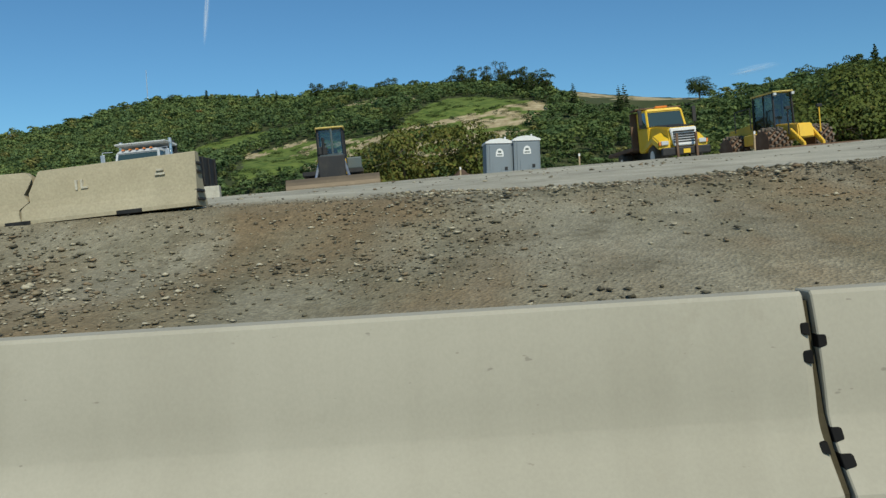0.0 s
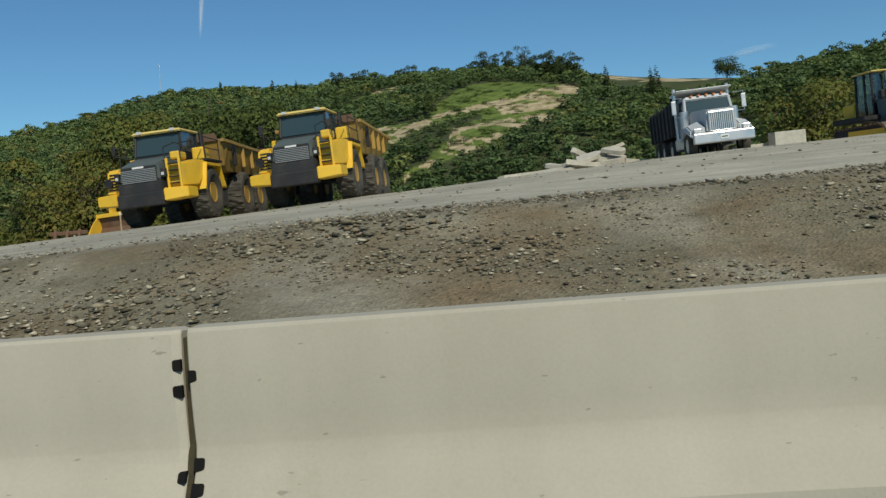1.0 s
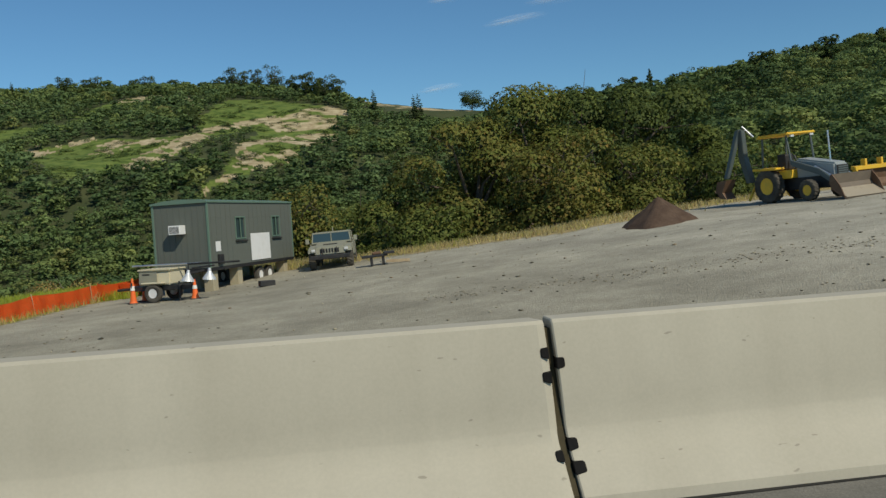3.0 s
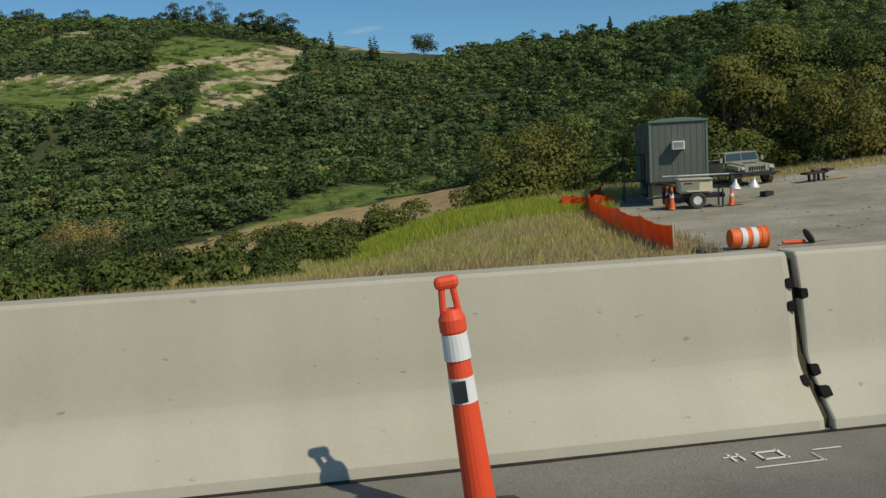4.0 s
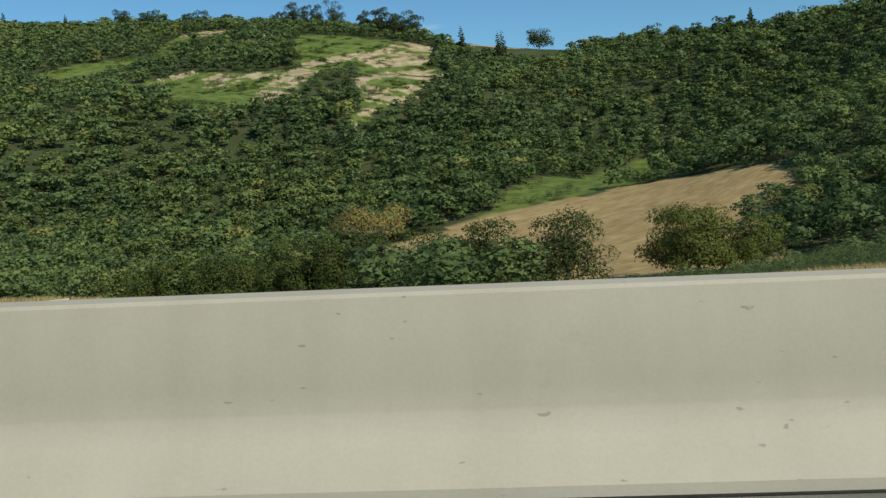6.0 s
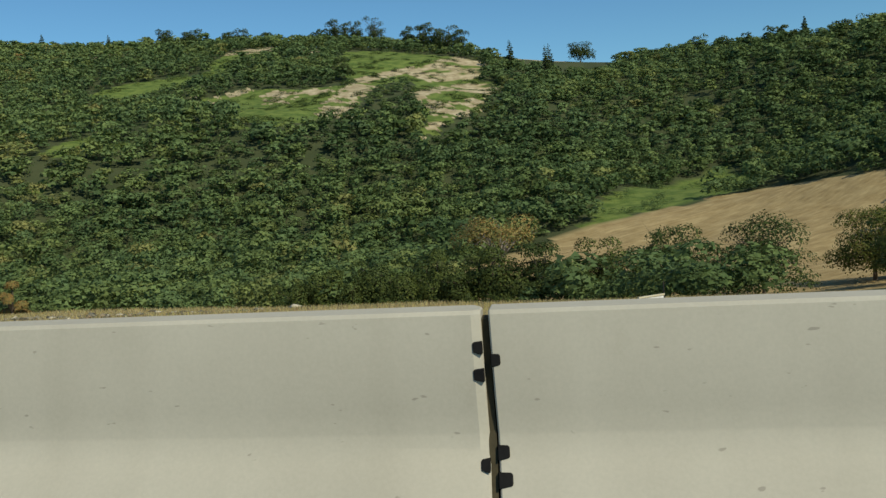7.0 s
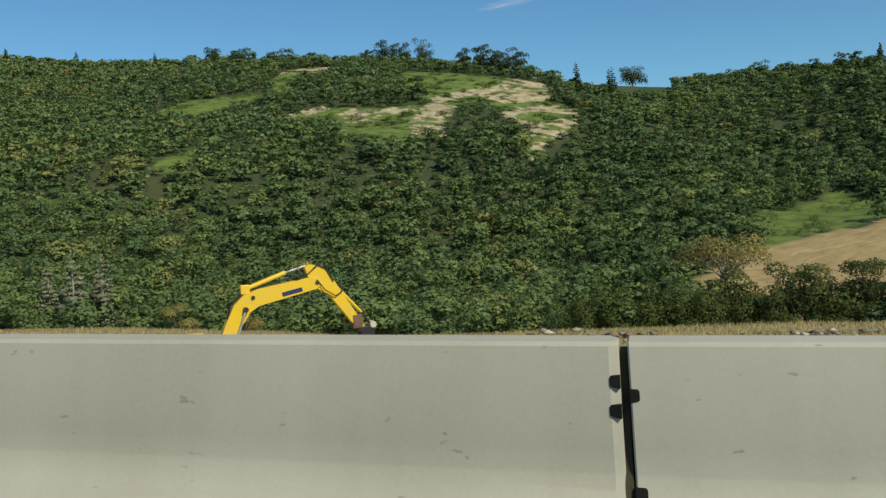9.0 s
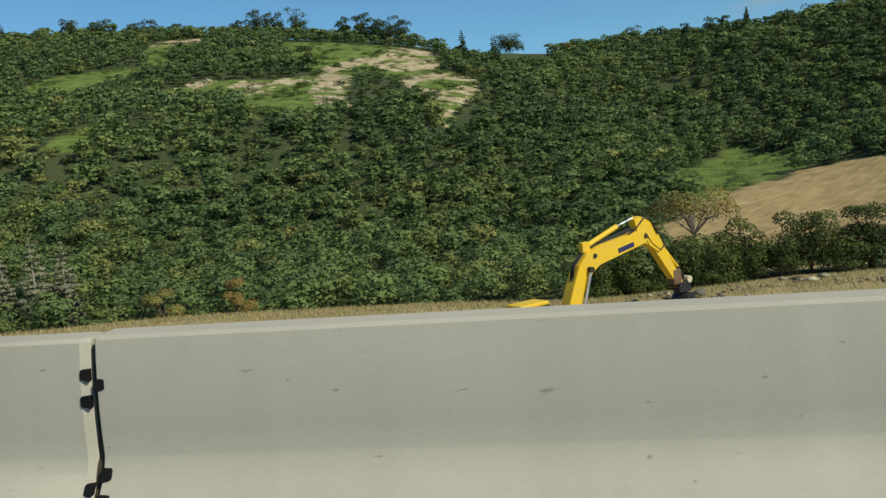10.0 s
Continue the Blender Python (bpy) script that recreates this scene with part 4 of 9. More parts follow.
tree("oak_tree", (-176.5, 220.0), 9.5, 6.5, 3200, 0.34, 0.86, 58, "small rusty oak in the valley", low=0.1, skirt=0.8)
tree("oak_tree", (-187.0, 224.0), 8.0, 8.0, 3200, 0.34, 0.74, 59, "small rusty oak in the valley", low=0.1, skirt=0.8)
for k, (x, y, h) in enumerate(((-198, 240, 15), (-203, 237, 16), (-207, 241, 13))):
    fir("grey_fir", (x, y), h, 70 + k, 0.5, 5200, 0.34, "tall pale grey drying fir in the valley", grey=True)
# along the skyline
for k, (x, y, h) in enumerate(((89, 508, 19), (118, 515, 20), (122, 517, 21), (-128, 735, 15))):
    fir("ridge_fir", (x, y), h, 80 + k)
tree("lone_oak", (191, 586), 14.0, 21.0, 1900, 0.9, 0.12, 90, "lone dark round oak on the bare saddle", low=0.16, skirt=1.5)
tree("meadow_oak", (-20, 499), 13.0, 12.0, 1300, 0.9, 0.10, 91, "dark oak standing in the hill meadow", low=0.12, skirt=0.8)
for k, (x, y, h, w) in enumerate(((30, 676, 23, 15), (39, 678, 20, 13), (62, 674, 26, 18), (50, 684, 20, 13), (60, 600, 18, 13), (66, 588, 20, 13), (72, 580, 17, 12), (74, 566, 20, 14), (80, 560, 18, 13),
                                  (22, 690, 15, 12), (-27, 736, 16, 16), (-37, 742, 14, 14), (-10, 735, 13, 12), (-60, 775, 14, 16), (-95, 800, 14, 16), (-72, 706, 14, 16), (-90, 712, 15, 15))):
    tree("ridge_oak", (x, y), h, w, 900, 1.1, 0.12, 100 + k, "dark oak on the skyline of the ridge", low=0.06, skirt=1.7)
# taller crowns that break the outline of the far and near ridges
edge = random.Random(77)
for (x0, y0), (x1, y1), count in (((-150, 898), (-285, 913), 9), ((-40, 800), (-150, 898), 8), ((-285, 913), (-380, 812), 5), ((215, 475), (212, 310), 9), ((212, 310), (224, 240), 5), ((238, 540), (217, 480), 3)):
    for k in range(count):
        q = (k + edge.uniform(0.1, 0.9)) / count
        tree("ridge_oak", (x0 + (x1 - x0) * q + edge.uniform(-4, 4), y0 + (y1 - y0) * q + edge.uniform(-6, 6)), edge.uniform(8, 12.5), edge.uniform(8, 13), 500, 1.2, edge.uniform(0.05, 0.3), edge.randrange(1000), "dark oak on the skyline of the ridge", low=0.06, skirt=1.7)
for x, y, h in ((-176, 900, 20), (-232, 908, 18), (214, 398, 15)):
    fir("ridge_fir", (x, y), h, int(h * 7), cards=1200, size=0.9)


def hill_shrubs():
    """Low bushes and young trees strewn over the upland meadow."""
    rng = np.random.default_rng(77)
    k = 34000
    x, y = rng.uniform(-330, 100, k), rng.uniform(350, 760, k)
    g, d, gr, ba, fi = cover(x, y)
    lumps = waves(x, y, 11, 6) + 0.7 * waves(x, y, 4, 3)
    upland = opens(x, y)
    keep = ((gr > 0.5) & (lumps > np.where(upland, 0.34, -0.2))) | ((ba > 0.5) & (waves(x, y * 0.7, 6, 6) + 0.6 * waves(x, y * 0.7, 2.6, 3) > 0.30))
    p = np.stack([x[keep], y[keep]], 1)
    woods("hill_shrubs", "low olive bushes strewn over the hill meadow", p, 46, 0.62, 61, tall=(0.9, 3.4), wide=1.25, tint=(0.1, 0.75))


hill_shrubs()


def brow_scrub():
    """Low scrub and creepers that cover the slope below the grassy brow."""
    rng = np.random.default_rng(79)
    x, y = rng.uniform(-96, -66, 1500), rng.uniform(57, 96, 1500)
    keep = (waves(x, y, 4, 2) + 0.5 * rng.normal(size=1500) > -0.25) & (cover(x, y)[4] < 0.5)
    woods("brow_scrub", "low green scrub and creepers on the slope", np.stack([x[keep], y[keep]], 1), 130, 0.30, 63, tall=(0.5, 1.5), wide=0.95, tint=(0.05, 0.7))


brow_scrub()


def gully_brush():
    """Low brush in the hollow behind the yard."""
    rng = np.random.default_rng(80)
    p = scatter(rng, -64, 4, 68, 112, 3.6)
    keep = (cover(p[:, 0], p[:, 1])[1] < 0.5) & (land(p[:, 0], p[:, 1]) < -5.0)
    woods("gully_brush", "low olive brush in the hollow behind the yard", p[keep], 110, 0.5, 64, tall=(1.2, 3.0), wide=1.5, tint=(0.1, 0.6))


gully_brush()


def meadow_bushes():
    """Bushes scattered over the green hollow behind the dry field."""
    rng = np.random.default_rng(78)
    x, y = rng.uniform(-70, 72, 6000), rng.uniform(215, 308, 6000)
    g, d, gr, ba, fi = cover(x, y)
    keep = (gr > 0.5) & (waves(x, y, 6, 2) + 0.6 * waves(x, y, 2.5, 1) > 0.45)
    woods("meadow_bushes", "low green bushes in the grassy hollow", np.stack([x[keep], y[keep]], 1), 60, 0.5, 62, tall=(0.5, 2.4), wide=1.0, tint=(0.1, 0.6))


meadow_bushes()


def blades(name, label, x, y, tall, tone, seed, wide=0.03):
    """Grass: bent blades, each of three corners, with a tone apiece."""
    rng = np.random.default_rng(seed)
    k = len(x)
    z = land(x, y)
    t = rng.uniform(0, 6.28, k)
    h = tall * rng.uniform(0.5, 1.3, k)
    w = wide * rng.uniform(0.6, 1.4, k)
    bx, by = rng.normal(size=k) * 0.35 * h, rng.normal(size=k) * 0.35 * h
    a = np.stack([x - np.cos(t) * w, y - np.sin(t) * w, z - 0.02], 1)
    b = np.stack([x + np.cos(t) * w, y + np.sin(t) * w, z - 0.02], 1)
    c = np.stack([x + bx, y + by, z + h], 1)
    verts = np.stack([a, b, c], 1).reshape(-1, 3)
    me = fast_mesh(name, verts, np.arange(3 * k), np.full(k, 3), M_GRASS)
    paint(me, "tint", np.repeat(np.clip(tone + rng.normal(size=k) * 0.15, 0, 1), 3))
    return tagged(new(name, me), label, "grass", kind="stuff")


M_GRASS = foliage("grass_blades", [(0.0, (0.40, 0.48, 0.05)), (0.35, (0.50, 0.50, 0.10)), (0.5, (0.60, 0.52, 0.21)), (0.75, (0.62, 0.51, 0.27)), (0.95, (0.30, 0.21, 0.11))], 0.5)


def grass():
    rng = np.random.default_rng(12)
    # dry grass on the verge below the road
    s = rng.uniform(95, 312, 130000)
    n = np.where(rng.random(130000) < 0.3, rng.uniform(44, 66, 130000), rng.uniform(9, 62, 130000))
    b = np.interp(s, S_ALL, BEND)
    x = np.interp(s, S_ALL, ROAD_X) + n * np.sin(b)
    y = np.interp(s, S_ALL, ROAD_Y) + n * np.cos(b)
    g, d, gr, ba, fi = cover(x, y)
    k = (d > 0.5) & (g < 0.5)
    blades("dry_grass", "dry golden grass on the verge", x[k], y[k], 0.26, 0.72, 1, 0.028)
    # the slope beside the fence, green and gold
    x = rng.uniform(-108, -64, 150000)
    y = rng.uniform(24, 66, 150000)
    g, d, gr, ba, fi = cover(x, y)
    k = (g < 0.5)
    lush = gr > 0.5
    blades("slope_grass", "yellow-green and straw grass on the slope", x[k], y[k], np.where(lush, 0.30, np.where(x > -74, 0.42, 0.26))[k], np.where(lush, 0.22, np.clip(0.52 + 0.16 * waves(x, y, 2.4, 5) + 0.10 * waves(x, y, 0.8, 2) + 0.26 * soft(39 - y, 0, 9), 0.3, 0.95))[k], 2, 0.015)
    x, y = rng.uniform(-86, -66, 60000), rng.uniform(41, 56, 60000)
    k = cover(x, y)[2] > 0.5
    blades("lush_grass", "bright yellow-green grass on the brow", x[k], y[k], 0.36, 0.12 + 0.10 * waves(x[k], y[k], 2.0, 3), 4, 0.022)
    # brown weeds along the foot of the slope
    sv, nv = rng.uniform(84, 112, 16000), 6.5 + 7.5 * rng.random(16000) ** 2
    b = np.interp(sv, S_ALL, BEND)
    x, y = np.interp(sv, S_ALL, ROAD_X) + nv * np.sin(b), np.interp(sv, S_ALL, ROAD_Y) + nv * np.cos(b)
    k = waves(x, y, 1.3, 3) + 0.6 * waves(x, y, 0.5, 1) > 0.1
    blades("brown_weeds", "withered brown weeds on the bank", x[k], y[k], 0.3, 0.9 + 0 * x[k], 5, 0.02)
    # along the far rim of the yard
    x = rng.uniform(-64, 38, 40000)
    y = np.interp(x, PAD_X, PAD_Y) + rng.normal(size=40000) * 1.3 + 1.0
    blades("rim_grass", "straw-coloured grass along the yard's rim", x, y, 0.3, 0.66, 3, 0.022)


grass()


def stone_shapes(rng, count):
    out = []
    for _ in range(count):
        bm = bmesh.new()
        a, b = rng.uniform(0.3, 0.8), rng.uniform(0.3, 0.8)
        vs = [bm.verts.new(c) for c in ((1, -a, 0), (b, 1, 0.1), (-1, a, -0.1), (-b, -1, 0), (a - 0.5, b - 0.4, 0.9), (0, 0, -0.9))]
        for p, q in ((0, 1), (1, 2), (2, 3), (3, 0)):
            bm.faces.new((vs[p], vs[q], vs[4]))
            bm.faces.new((vs[q], vs[p], vs[5]))
        for v in bm.verts:
            v.co *= rng.uniform(0.5, 1.25)
            v.co.z *= 0.46
        bm.verts.index_update()
        vs = np.array([v.co[:] for v in bm.verts])
        fs = np.array([[v.index for v in f.verts] for f in bm.faces])
        bm.free()
        out.append((vs, fs))
    return out


def stone_material():
    m, t, p = nodes_of("broken_stone")
    at = t.nodes.new("ShaderNodeAttribute")
    at.attribute_name = "tint"
    c = ramp(t, at.outputs["Fac"], [(0.0, (0.075, 0.066, 0.042)), (0.3, (0.15, 0.135, 0.09)), (0.5, (0.21, 0.187, 0.125)), (0.62, (0.225, 0.160, 0.094)), (0.78, (0.27, 0.235, 0.155)), (1.0, (0.48, 0.43, 0.31))])
    f = noisy(t, 25, 4)
    c = mix(t, 0.3, c, ramp(t, f, [(0.3, (0.3, 0.3, 0.3)), (0.7, (0.75, 0.75, 0.75))]), "OVERLAY")
    t.links.new(c, p.inputs["Base Color"])
    p.inputs["Roughness"].default_value = 0.95
    bump(t, p, f, 0.3, 0.01)
    return m


M_STONE = stone_material()


def stones(name, label, x, y, size, tone, seed, lift=0.25):
    rng = np.random.default_rng(seed)
    shapes = stone_shapes(random.Random(seed), 8)
    k = len(x)
    z = land(x, y)
    pick = rng.integers(0, 8, k)
    turn = rng.uniform(0, 6.28, k)
    vs = np.array([s[0] for s in shapes])[pick] * size[:, None, None] * rng.uniform(0.7, 1.3, (k, 1, 3))
    c, s = np.cos(turn)[:, None], np.sin(turn)[:, None]
    vx = vs[:, :, 0] * c - vs[:, :, 1] * s + x[:, None]
    vy = vs[:, :, 0] * s + vs[:, :, 1] * c + y[:, None]
    vz = vs[:, :, 2] + (z + size * lift)[:, None]
    verts = np.stack([vx, vy, vz], -1).reshape(-1, 3)
    nv = vs.shape[1]
    loops = (shapes[0][1][None] + (np.arange(k) * nv)[:, None, None]).ravel()
    me = fast_mesh(name, verts, loops, np.full(len(loops) // 3, 3), M_STONE)
    paint(me, "tint", np.repeat(np.clip(tone + rng.normal(size=k) * 0.38, 0, 1), nv))
    return tagged(new(name, me), label, "stones", kind="stuff")


def gravel():
    rng = np.random.default_rng(5)
    k = 125000
    s = rng.uniform(-22, 82, k)
    n = rng.uniform(0.9, 9.5, k)
    b = np.interp(s, S_ALL, BEND)
    x = np.interp(s, S_ALL, ROAD_X) + n * np.sin(b)
    y = np.interp(s, S_ALL, ROAD_Y) + n * np.cos(b)
    patch = waves(x, y, 1.6, 2) + 0.6 * waves(x, y, 4.5, 7) + rng.normal(size=k) * 0.35
    keep = patch + 0.4 * waves(x, y, 9, 5) > -0.06 + 0.70 * soft(s, 34, 56)
    x, y, patch = x[keep], y[keep], patch[keep]
    heap = np.clip(0.62 + 0.4 * waves(x, y, 2.2, 11) + 0.3 * waves(x, y, 0.9, 3) + 0.32 * patch, 0.45, 1.5)
    size = (0.013 + 0.045 * rng.random(len(x)) ** 6 + 0.022 * rng.random(len(x))) * heap
    stones("bank_stones", "loose broken stones on the gravel bank", x, y, size, 0.50 + 0.20 * waves(x, y, 3, 3), 1, 0.42)
    k = 5000
    x, y = rng.uniform(-80, 25, k), rng.uniform(14, 46, k)
    keep = (cover(x, y)[0] > 0.5) & (rng.random(k) < 0.5 + 0.5 * waves(x, y, 3, 1))
    x, y = x[keep], y[keep]
    stones("yard_stones", "scattered small stones on the worked yard", x, y, 0.025 + 0.05 * rng.random(len(x)) ** 3, 0.5 + 0 * x, 2)
    # a strip of coarse rubble along the yard's lower edge
    k = 2600
    x = rng.uniform(-66, -22, k)
    y = np.interp(x, [-66, -54, -40, -22], [26.0, 19.5, 14.0, 10.5]) + rng.normal(size=k) * 0.7
    stones("rubble_strip", "strip of coarse pale rubble along the yard", x, y, 0.012 + 0.034 * rng.random(k) ** 3, 0.55 + 0 * x, 3)
    # boulders behind the barrier
    k = 60
    s = rng.uniform(53.5, 61.5, k)
    q = [road_at(v, rng.uniform(1.3, 2.6)) for v in s]
    stones("boulders", "heap of dark broken rocks behind the barrier", np.array([v.x for v in q]), np.array([v.y for v in q]), 0.12 + 0.2 * rng.random(k) ** 2, np.full(k, 0.25), 4, 0.5)
    # rubble by the excavator
    k = 2600
    s = rng.uniform(188, 250, k)
    n = 45 + rng.normal(size=k) * 2.4 + 3 * np.sin(s * 0.17)
    b = np.interp(s, S_ALL, BEND)
    x, y = np.interp(s, S_ALL, ROAD_X) + n * np.sin(b), np.interp(s, S_ALL, ROAD_Y) + n * np.cos(b)
    keep = waves(x, y, 3.5, 4) + 0.4 * rng.normal(size=k) > 0.0
    x, y = x[keep], y[keep]
    stones("broken_pavement", "windrow of broken grey pavement lumps on the lower bench", x, y, (0.06 + 0.30 * rng.random(len(x)) ** 4) * np.clip(1 + 0.7 * waves(x, y, 4, 2), 0.4, 1.7), np.full(len(x), 0.5), 6, 0.5)


gravel()


# ---- paints and stuffs of the things ----
def paint_material(name, colour, rough=0.4, dirt=(0.20, 0.17, 0.12), amount=0.35, metal=0.0, scale=1.6):
    """Machine paint with dust and scuffs."""
    m, t, p = nodes_of(name)
    big, fine = noisy(t, scale, 6, 0.7), noisy(t, 26, 4)
    c = mix(t, ramp(t, big, [(0.48, (0, 0, 0)), (0.75, (amount, amount, amount))]), colour, dirt)
    c = mix(t, 0.12, c, ramp(t, fine, [(0.3, (0.3, 0.3, 0.3)), (0.7, (0.75, 0.75, 0.75))]), "OVERLAY")
    t.links.new(c, p.inputs["Base Color"])
    r = ramp(t, big, [(0.3, (rough, rough, rough)), (0.8, (0.8, 0.8, 0.8))])
    t.links.new(r, p.inputs["Roughness"])
    p.inputs["Metallic"].default_value = metal
    bump(t, p, fine, 0.06, 0.004)
    return m


M_YELLOW = paint_material("machine_yellow", (0.80, 0.49, 0.035), 0.38)
M_BODY = paint_material("dusty_body_paint", (0.44, 0.27, 0.055), 0.55, (0.20, 0.15, 0.095), 0.8)
M_BUCKET = paint_material("earth_stained_steel", (0.15, 0.12, 0.09), 0.6, (0.24, 0.19, 0.13), 0.7, 0.2)
M_TRUCK_YELLOW = paint_material("truck_yellow", (0.78, 0.50, 0.02), 0.3, amount=0.15)
M_SLATE = paint_material("slate_grey_paint", (0.085, 0.110, 0.108), 0.4, (0.17, 0.165, 0.14), 0.45)
M_HOOD = paint_material("pale_grey_hood_paint", (0.30, 0.33, 0.33), 0.4, (0.25, 0.23, 0.19), 0.4)
M_BLACK = paint_material("black_paint", (0.015, 0.015, 0.016), 0.5, (0.09, 0.08, 0.065), 0.4)
M_SILVER = paint_material("silver_paint", (0.47, 0.49, 0.50), 0.32, (0.36, 0.34, 0.29), 0.3)
M_PALE_ROOF = paint_material("dusty_pale_yellow_paint", (0.72, 0.55, 0.16), 0.5, (0.5, 0.45, 0.32), 0.5)
M_BRIGHT_BAR = paint_material("worn_grey_bar", (0.22, 0.24, 0.25), 0.45, (0.3, 0.28, 0.24), 0.3)
M_WHITE = paint_material("white_paint", (0.74, 0.74, 0.72), 0.3, (0.4, 0.37, 0.3), 0.25)
M_RUST = paint_material("rusty_steel", (0.13, 0.070, 0.038), 0.7, (0.24, 0.17, 0.11), 0.6)
# worn steel in a lit pale tone and a shaded dark tone
M_WORN_LIT = paint_material("worn_lit_steel", (0.40, 0.34, 0.25), 0.45, (0.19, 0.14, 0.10), 0.8, 0.3, 0.9)
M_SHADED_BLADE = paint_material("shaded_blade_steel", (0.16, 0.125, 0.085), 0.45, (0.27, 0.21, 0.14), 0.6, 0.5, 0.8)
M_CHROME = paint_material("chrome", (0.62, 0.63, 0.64), 0.16, (0.4, 0.39, 0.36), 0.3, 0.9)
M_TYRE = surface("tyre_rubber", (0.050, 0.047, 0.041), (0.115, 0.105, 0.086), 2.0, 0.85, grit=30, relief=0.3)
M_GLASS = glass_material("cab_glass", (0.035, 0.06, 0.062))
M_DRAB = paint_material("olive_drab", (0.26, 0.258, 0.195), 0.6, (0.24, 0.22, 0.16), 0.6)
M_SHED = paint_material("grey_siding", (0.112, 0.124, 0.104), 0.72, (0.12, 0.125, 0.105), 0.3)
M_TRIM = paint_material("green_trim", (0.12, 0.195, 0.145), 0.5, (0.12, 0.14, 0.11), 0.3)
M_CREAM = paint_material("cream_panel", (0.58, 0.52, 0.36), 0.5, (0.32, 0.27, 0.19), 0.4)
M_ORANGE = paint_material("safety_orange", (0.86, 0.155, 0.028), 0.5, (0.45, 0.14, 0.06), 0.3)
M_POST = paint_material("red_orange_plastic", (0.80, 0.075, 0.022), 0.45, (0.5, 0.12, 0.06), 0.3)
M_SEE = clear_glass("see_through_cab_glass", (0.55, 0.62, 0.60), 0.10)
M_CHALK = surface("worn_spray_paint", (0.40, 0.365, 0.27), (0.60, 0.57, 0.47), 22, 0.9, speck=0.3)


def net_material():
    m, t, p = nodes_of("orange_netting_plastic")
    c = mix(t, noisy(t, 3.0), (0.95, 0.27, 0.065), (0.90, 0.22, 0.05))
    t.links.new(c, p.inputs["Base Color"])
    p.inputs["Roughness"].default_value = 0.5
    tr = t.nodes.new("ShaderNodeBsdfTranslucent")
    t.links.new(c, tr.inputs[0])
    ms = t.nodes.new("ShaderNodeMixShader")
    ms.inputs[0].default_value = 0.45
    t.links.new(p.outputs[0], ms.inputs[1])
    t.links.new(tr.outputs[0], ms.inputs[2])
    t.links.new(ms.outputs[0], t.nodes["Material Output"].inputs[0])
    return m


M_NET = net_material()
M_BAND = paint_material("white_reflective_band", (0.74, 0.74, 0.72), 0.45, (0.55, 0.53, 0.48), 0.4)
M_BLUEGREY = paint_material("blue_grey_plastic", (0.19, 0.225, 0.25), 0.55, (0.2, 0.21, 0.215), 0.3)
M_SOIL = surface("dark_soil", (0.075, 0.048, 0.034), (0.115, 0.078, 0.055), 2.5, 0.95, grit=16, relief=0.6, depth=0.04)
M_LAMP = paint_material("lamp_shell", (0.66, 0.67, 0.66), 0.25, (0.5, 0.5, 0.48), 0.2, 0.5)
M_WOOD = surface("raw_timber", (0.34, 0.25, 0.15), (0.46, 0.36, 0.23), 3.0, 0.8, grit=30)
M_LENS = glass_material("lamp_lens", (0.55, 0.56, 0.55))
M_AMBER = glass_material("amber_lens", (0.75, 0.22, 0.02))


def wheel(parent, x, y, r, w, rim=M_YELLOW, lugs=22, rim_share=0.5, axis="x", label=""):
    """A tyre with lugs, turning about x, its rim a part of it."""
    bm = bmesh.new()
    h = w / 2
    prof = [(r * rim_share, -h * 0.7), (r * 0.72, -h), (r * 0.92, -h * 0.96), (r * 0.985, -h * 0.8), (r, -h * 0.4), (r, h * 0.4), (r * 0.985, h * 0.8), (r * 0.92, h * 0.96), (r * 0.72, h), (r * rim_share, h * 0.7)]
    lathe(bm, prof, max(28, lugs * 4))
    # tread blocks stand out in two staggered rows
    for v in bm.verts:
        q = math.hypot(v.co.x, v.co.y)
        if lugs and q > r * 0.96:
            step = (math.atan2(v.co.y, v.co.x) / (2 * math.pi) * lugs + (0.5 if v.co.z > 0 else 0)) % 1.0
            k = (1.035 if step < 0.45 else 0.985) * r / q
            v.co.x, v.co.y = v.co.x * k, v.co.y * k
    m = Matrix.Translation((x, y, r)) @ Matrix.Rotation(math.pi / 2, 4, "Y")
    tyre = part("wheel", bm, M_TYRE, parent, label, at=m)
    bm = bmesh.new()
    q = r * rim_share
    for side in (-1, 1):
        s = side * h
        lathe(bm, [(q * 1.02, s * 0.72), (q * 1.02, s * 0.80), (q * 0.86, s * 0.76), (q * 0.80, s * 0.35), (q * 0.42, s * 0.28), (q * 0.36, s * 0.6), (0.01, s * 0.62)][:: 1], 18)
    part("rim", bm, rim, tyre)
    return tyre


def slats(parent, name, x0, x1, z0, z1, y, count, material, thick=0.03, m=None):
    """Level bars across an opening, each a part."""
    for k in range(count):
        z = z0 + (z1 - z0) * (k + 0.5) / count
        bm = bmesh.new()
        box(bm, (x0, y - thick, z - (z1 - z0) / count * 0.28), (x1, y + thick, z + (z1 - z0) / count * 0.28), 0.006)
        part(name, bm, material, parent, at=m)


def handrail(bm, points, r=0.02):
    for a, b in zip(points, points[1:]):
        tube(bm, a, b, r, sides=6)


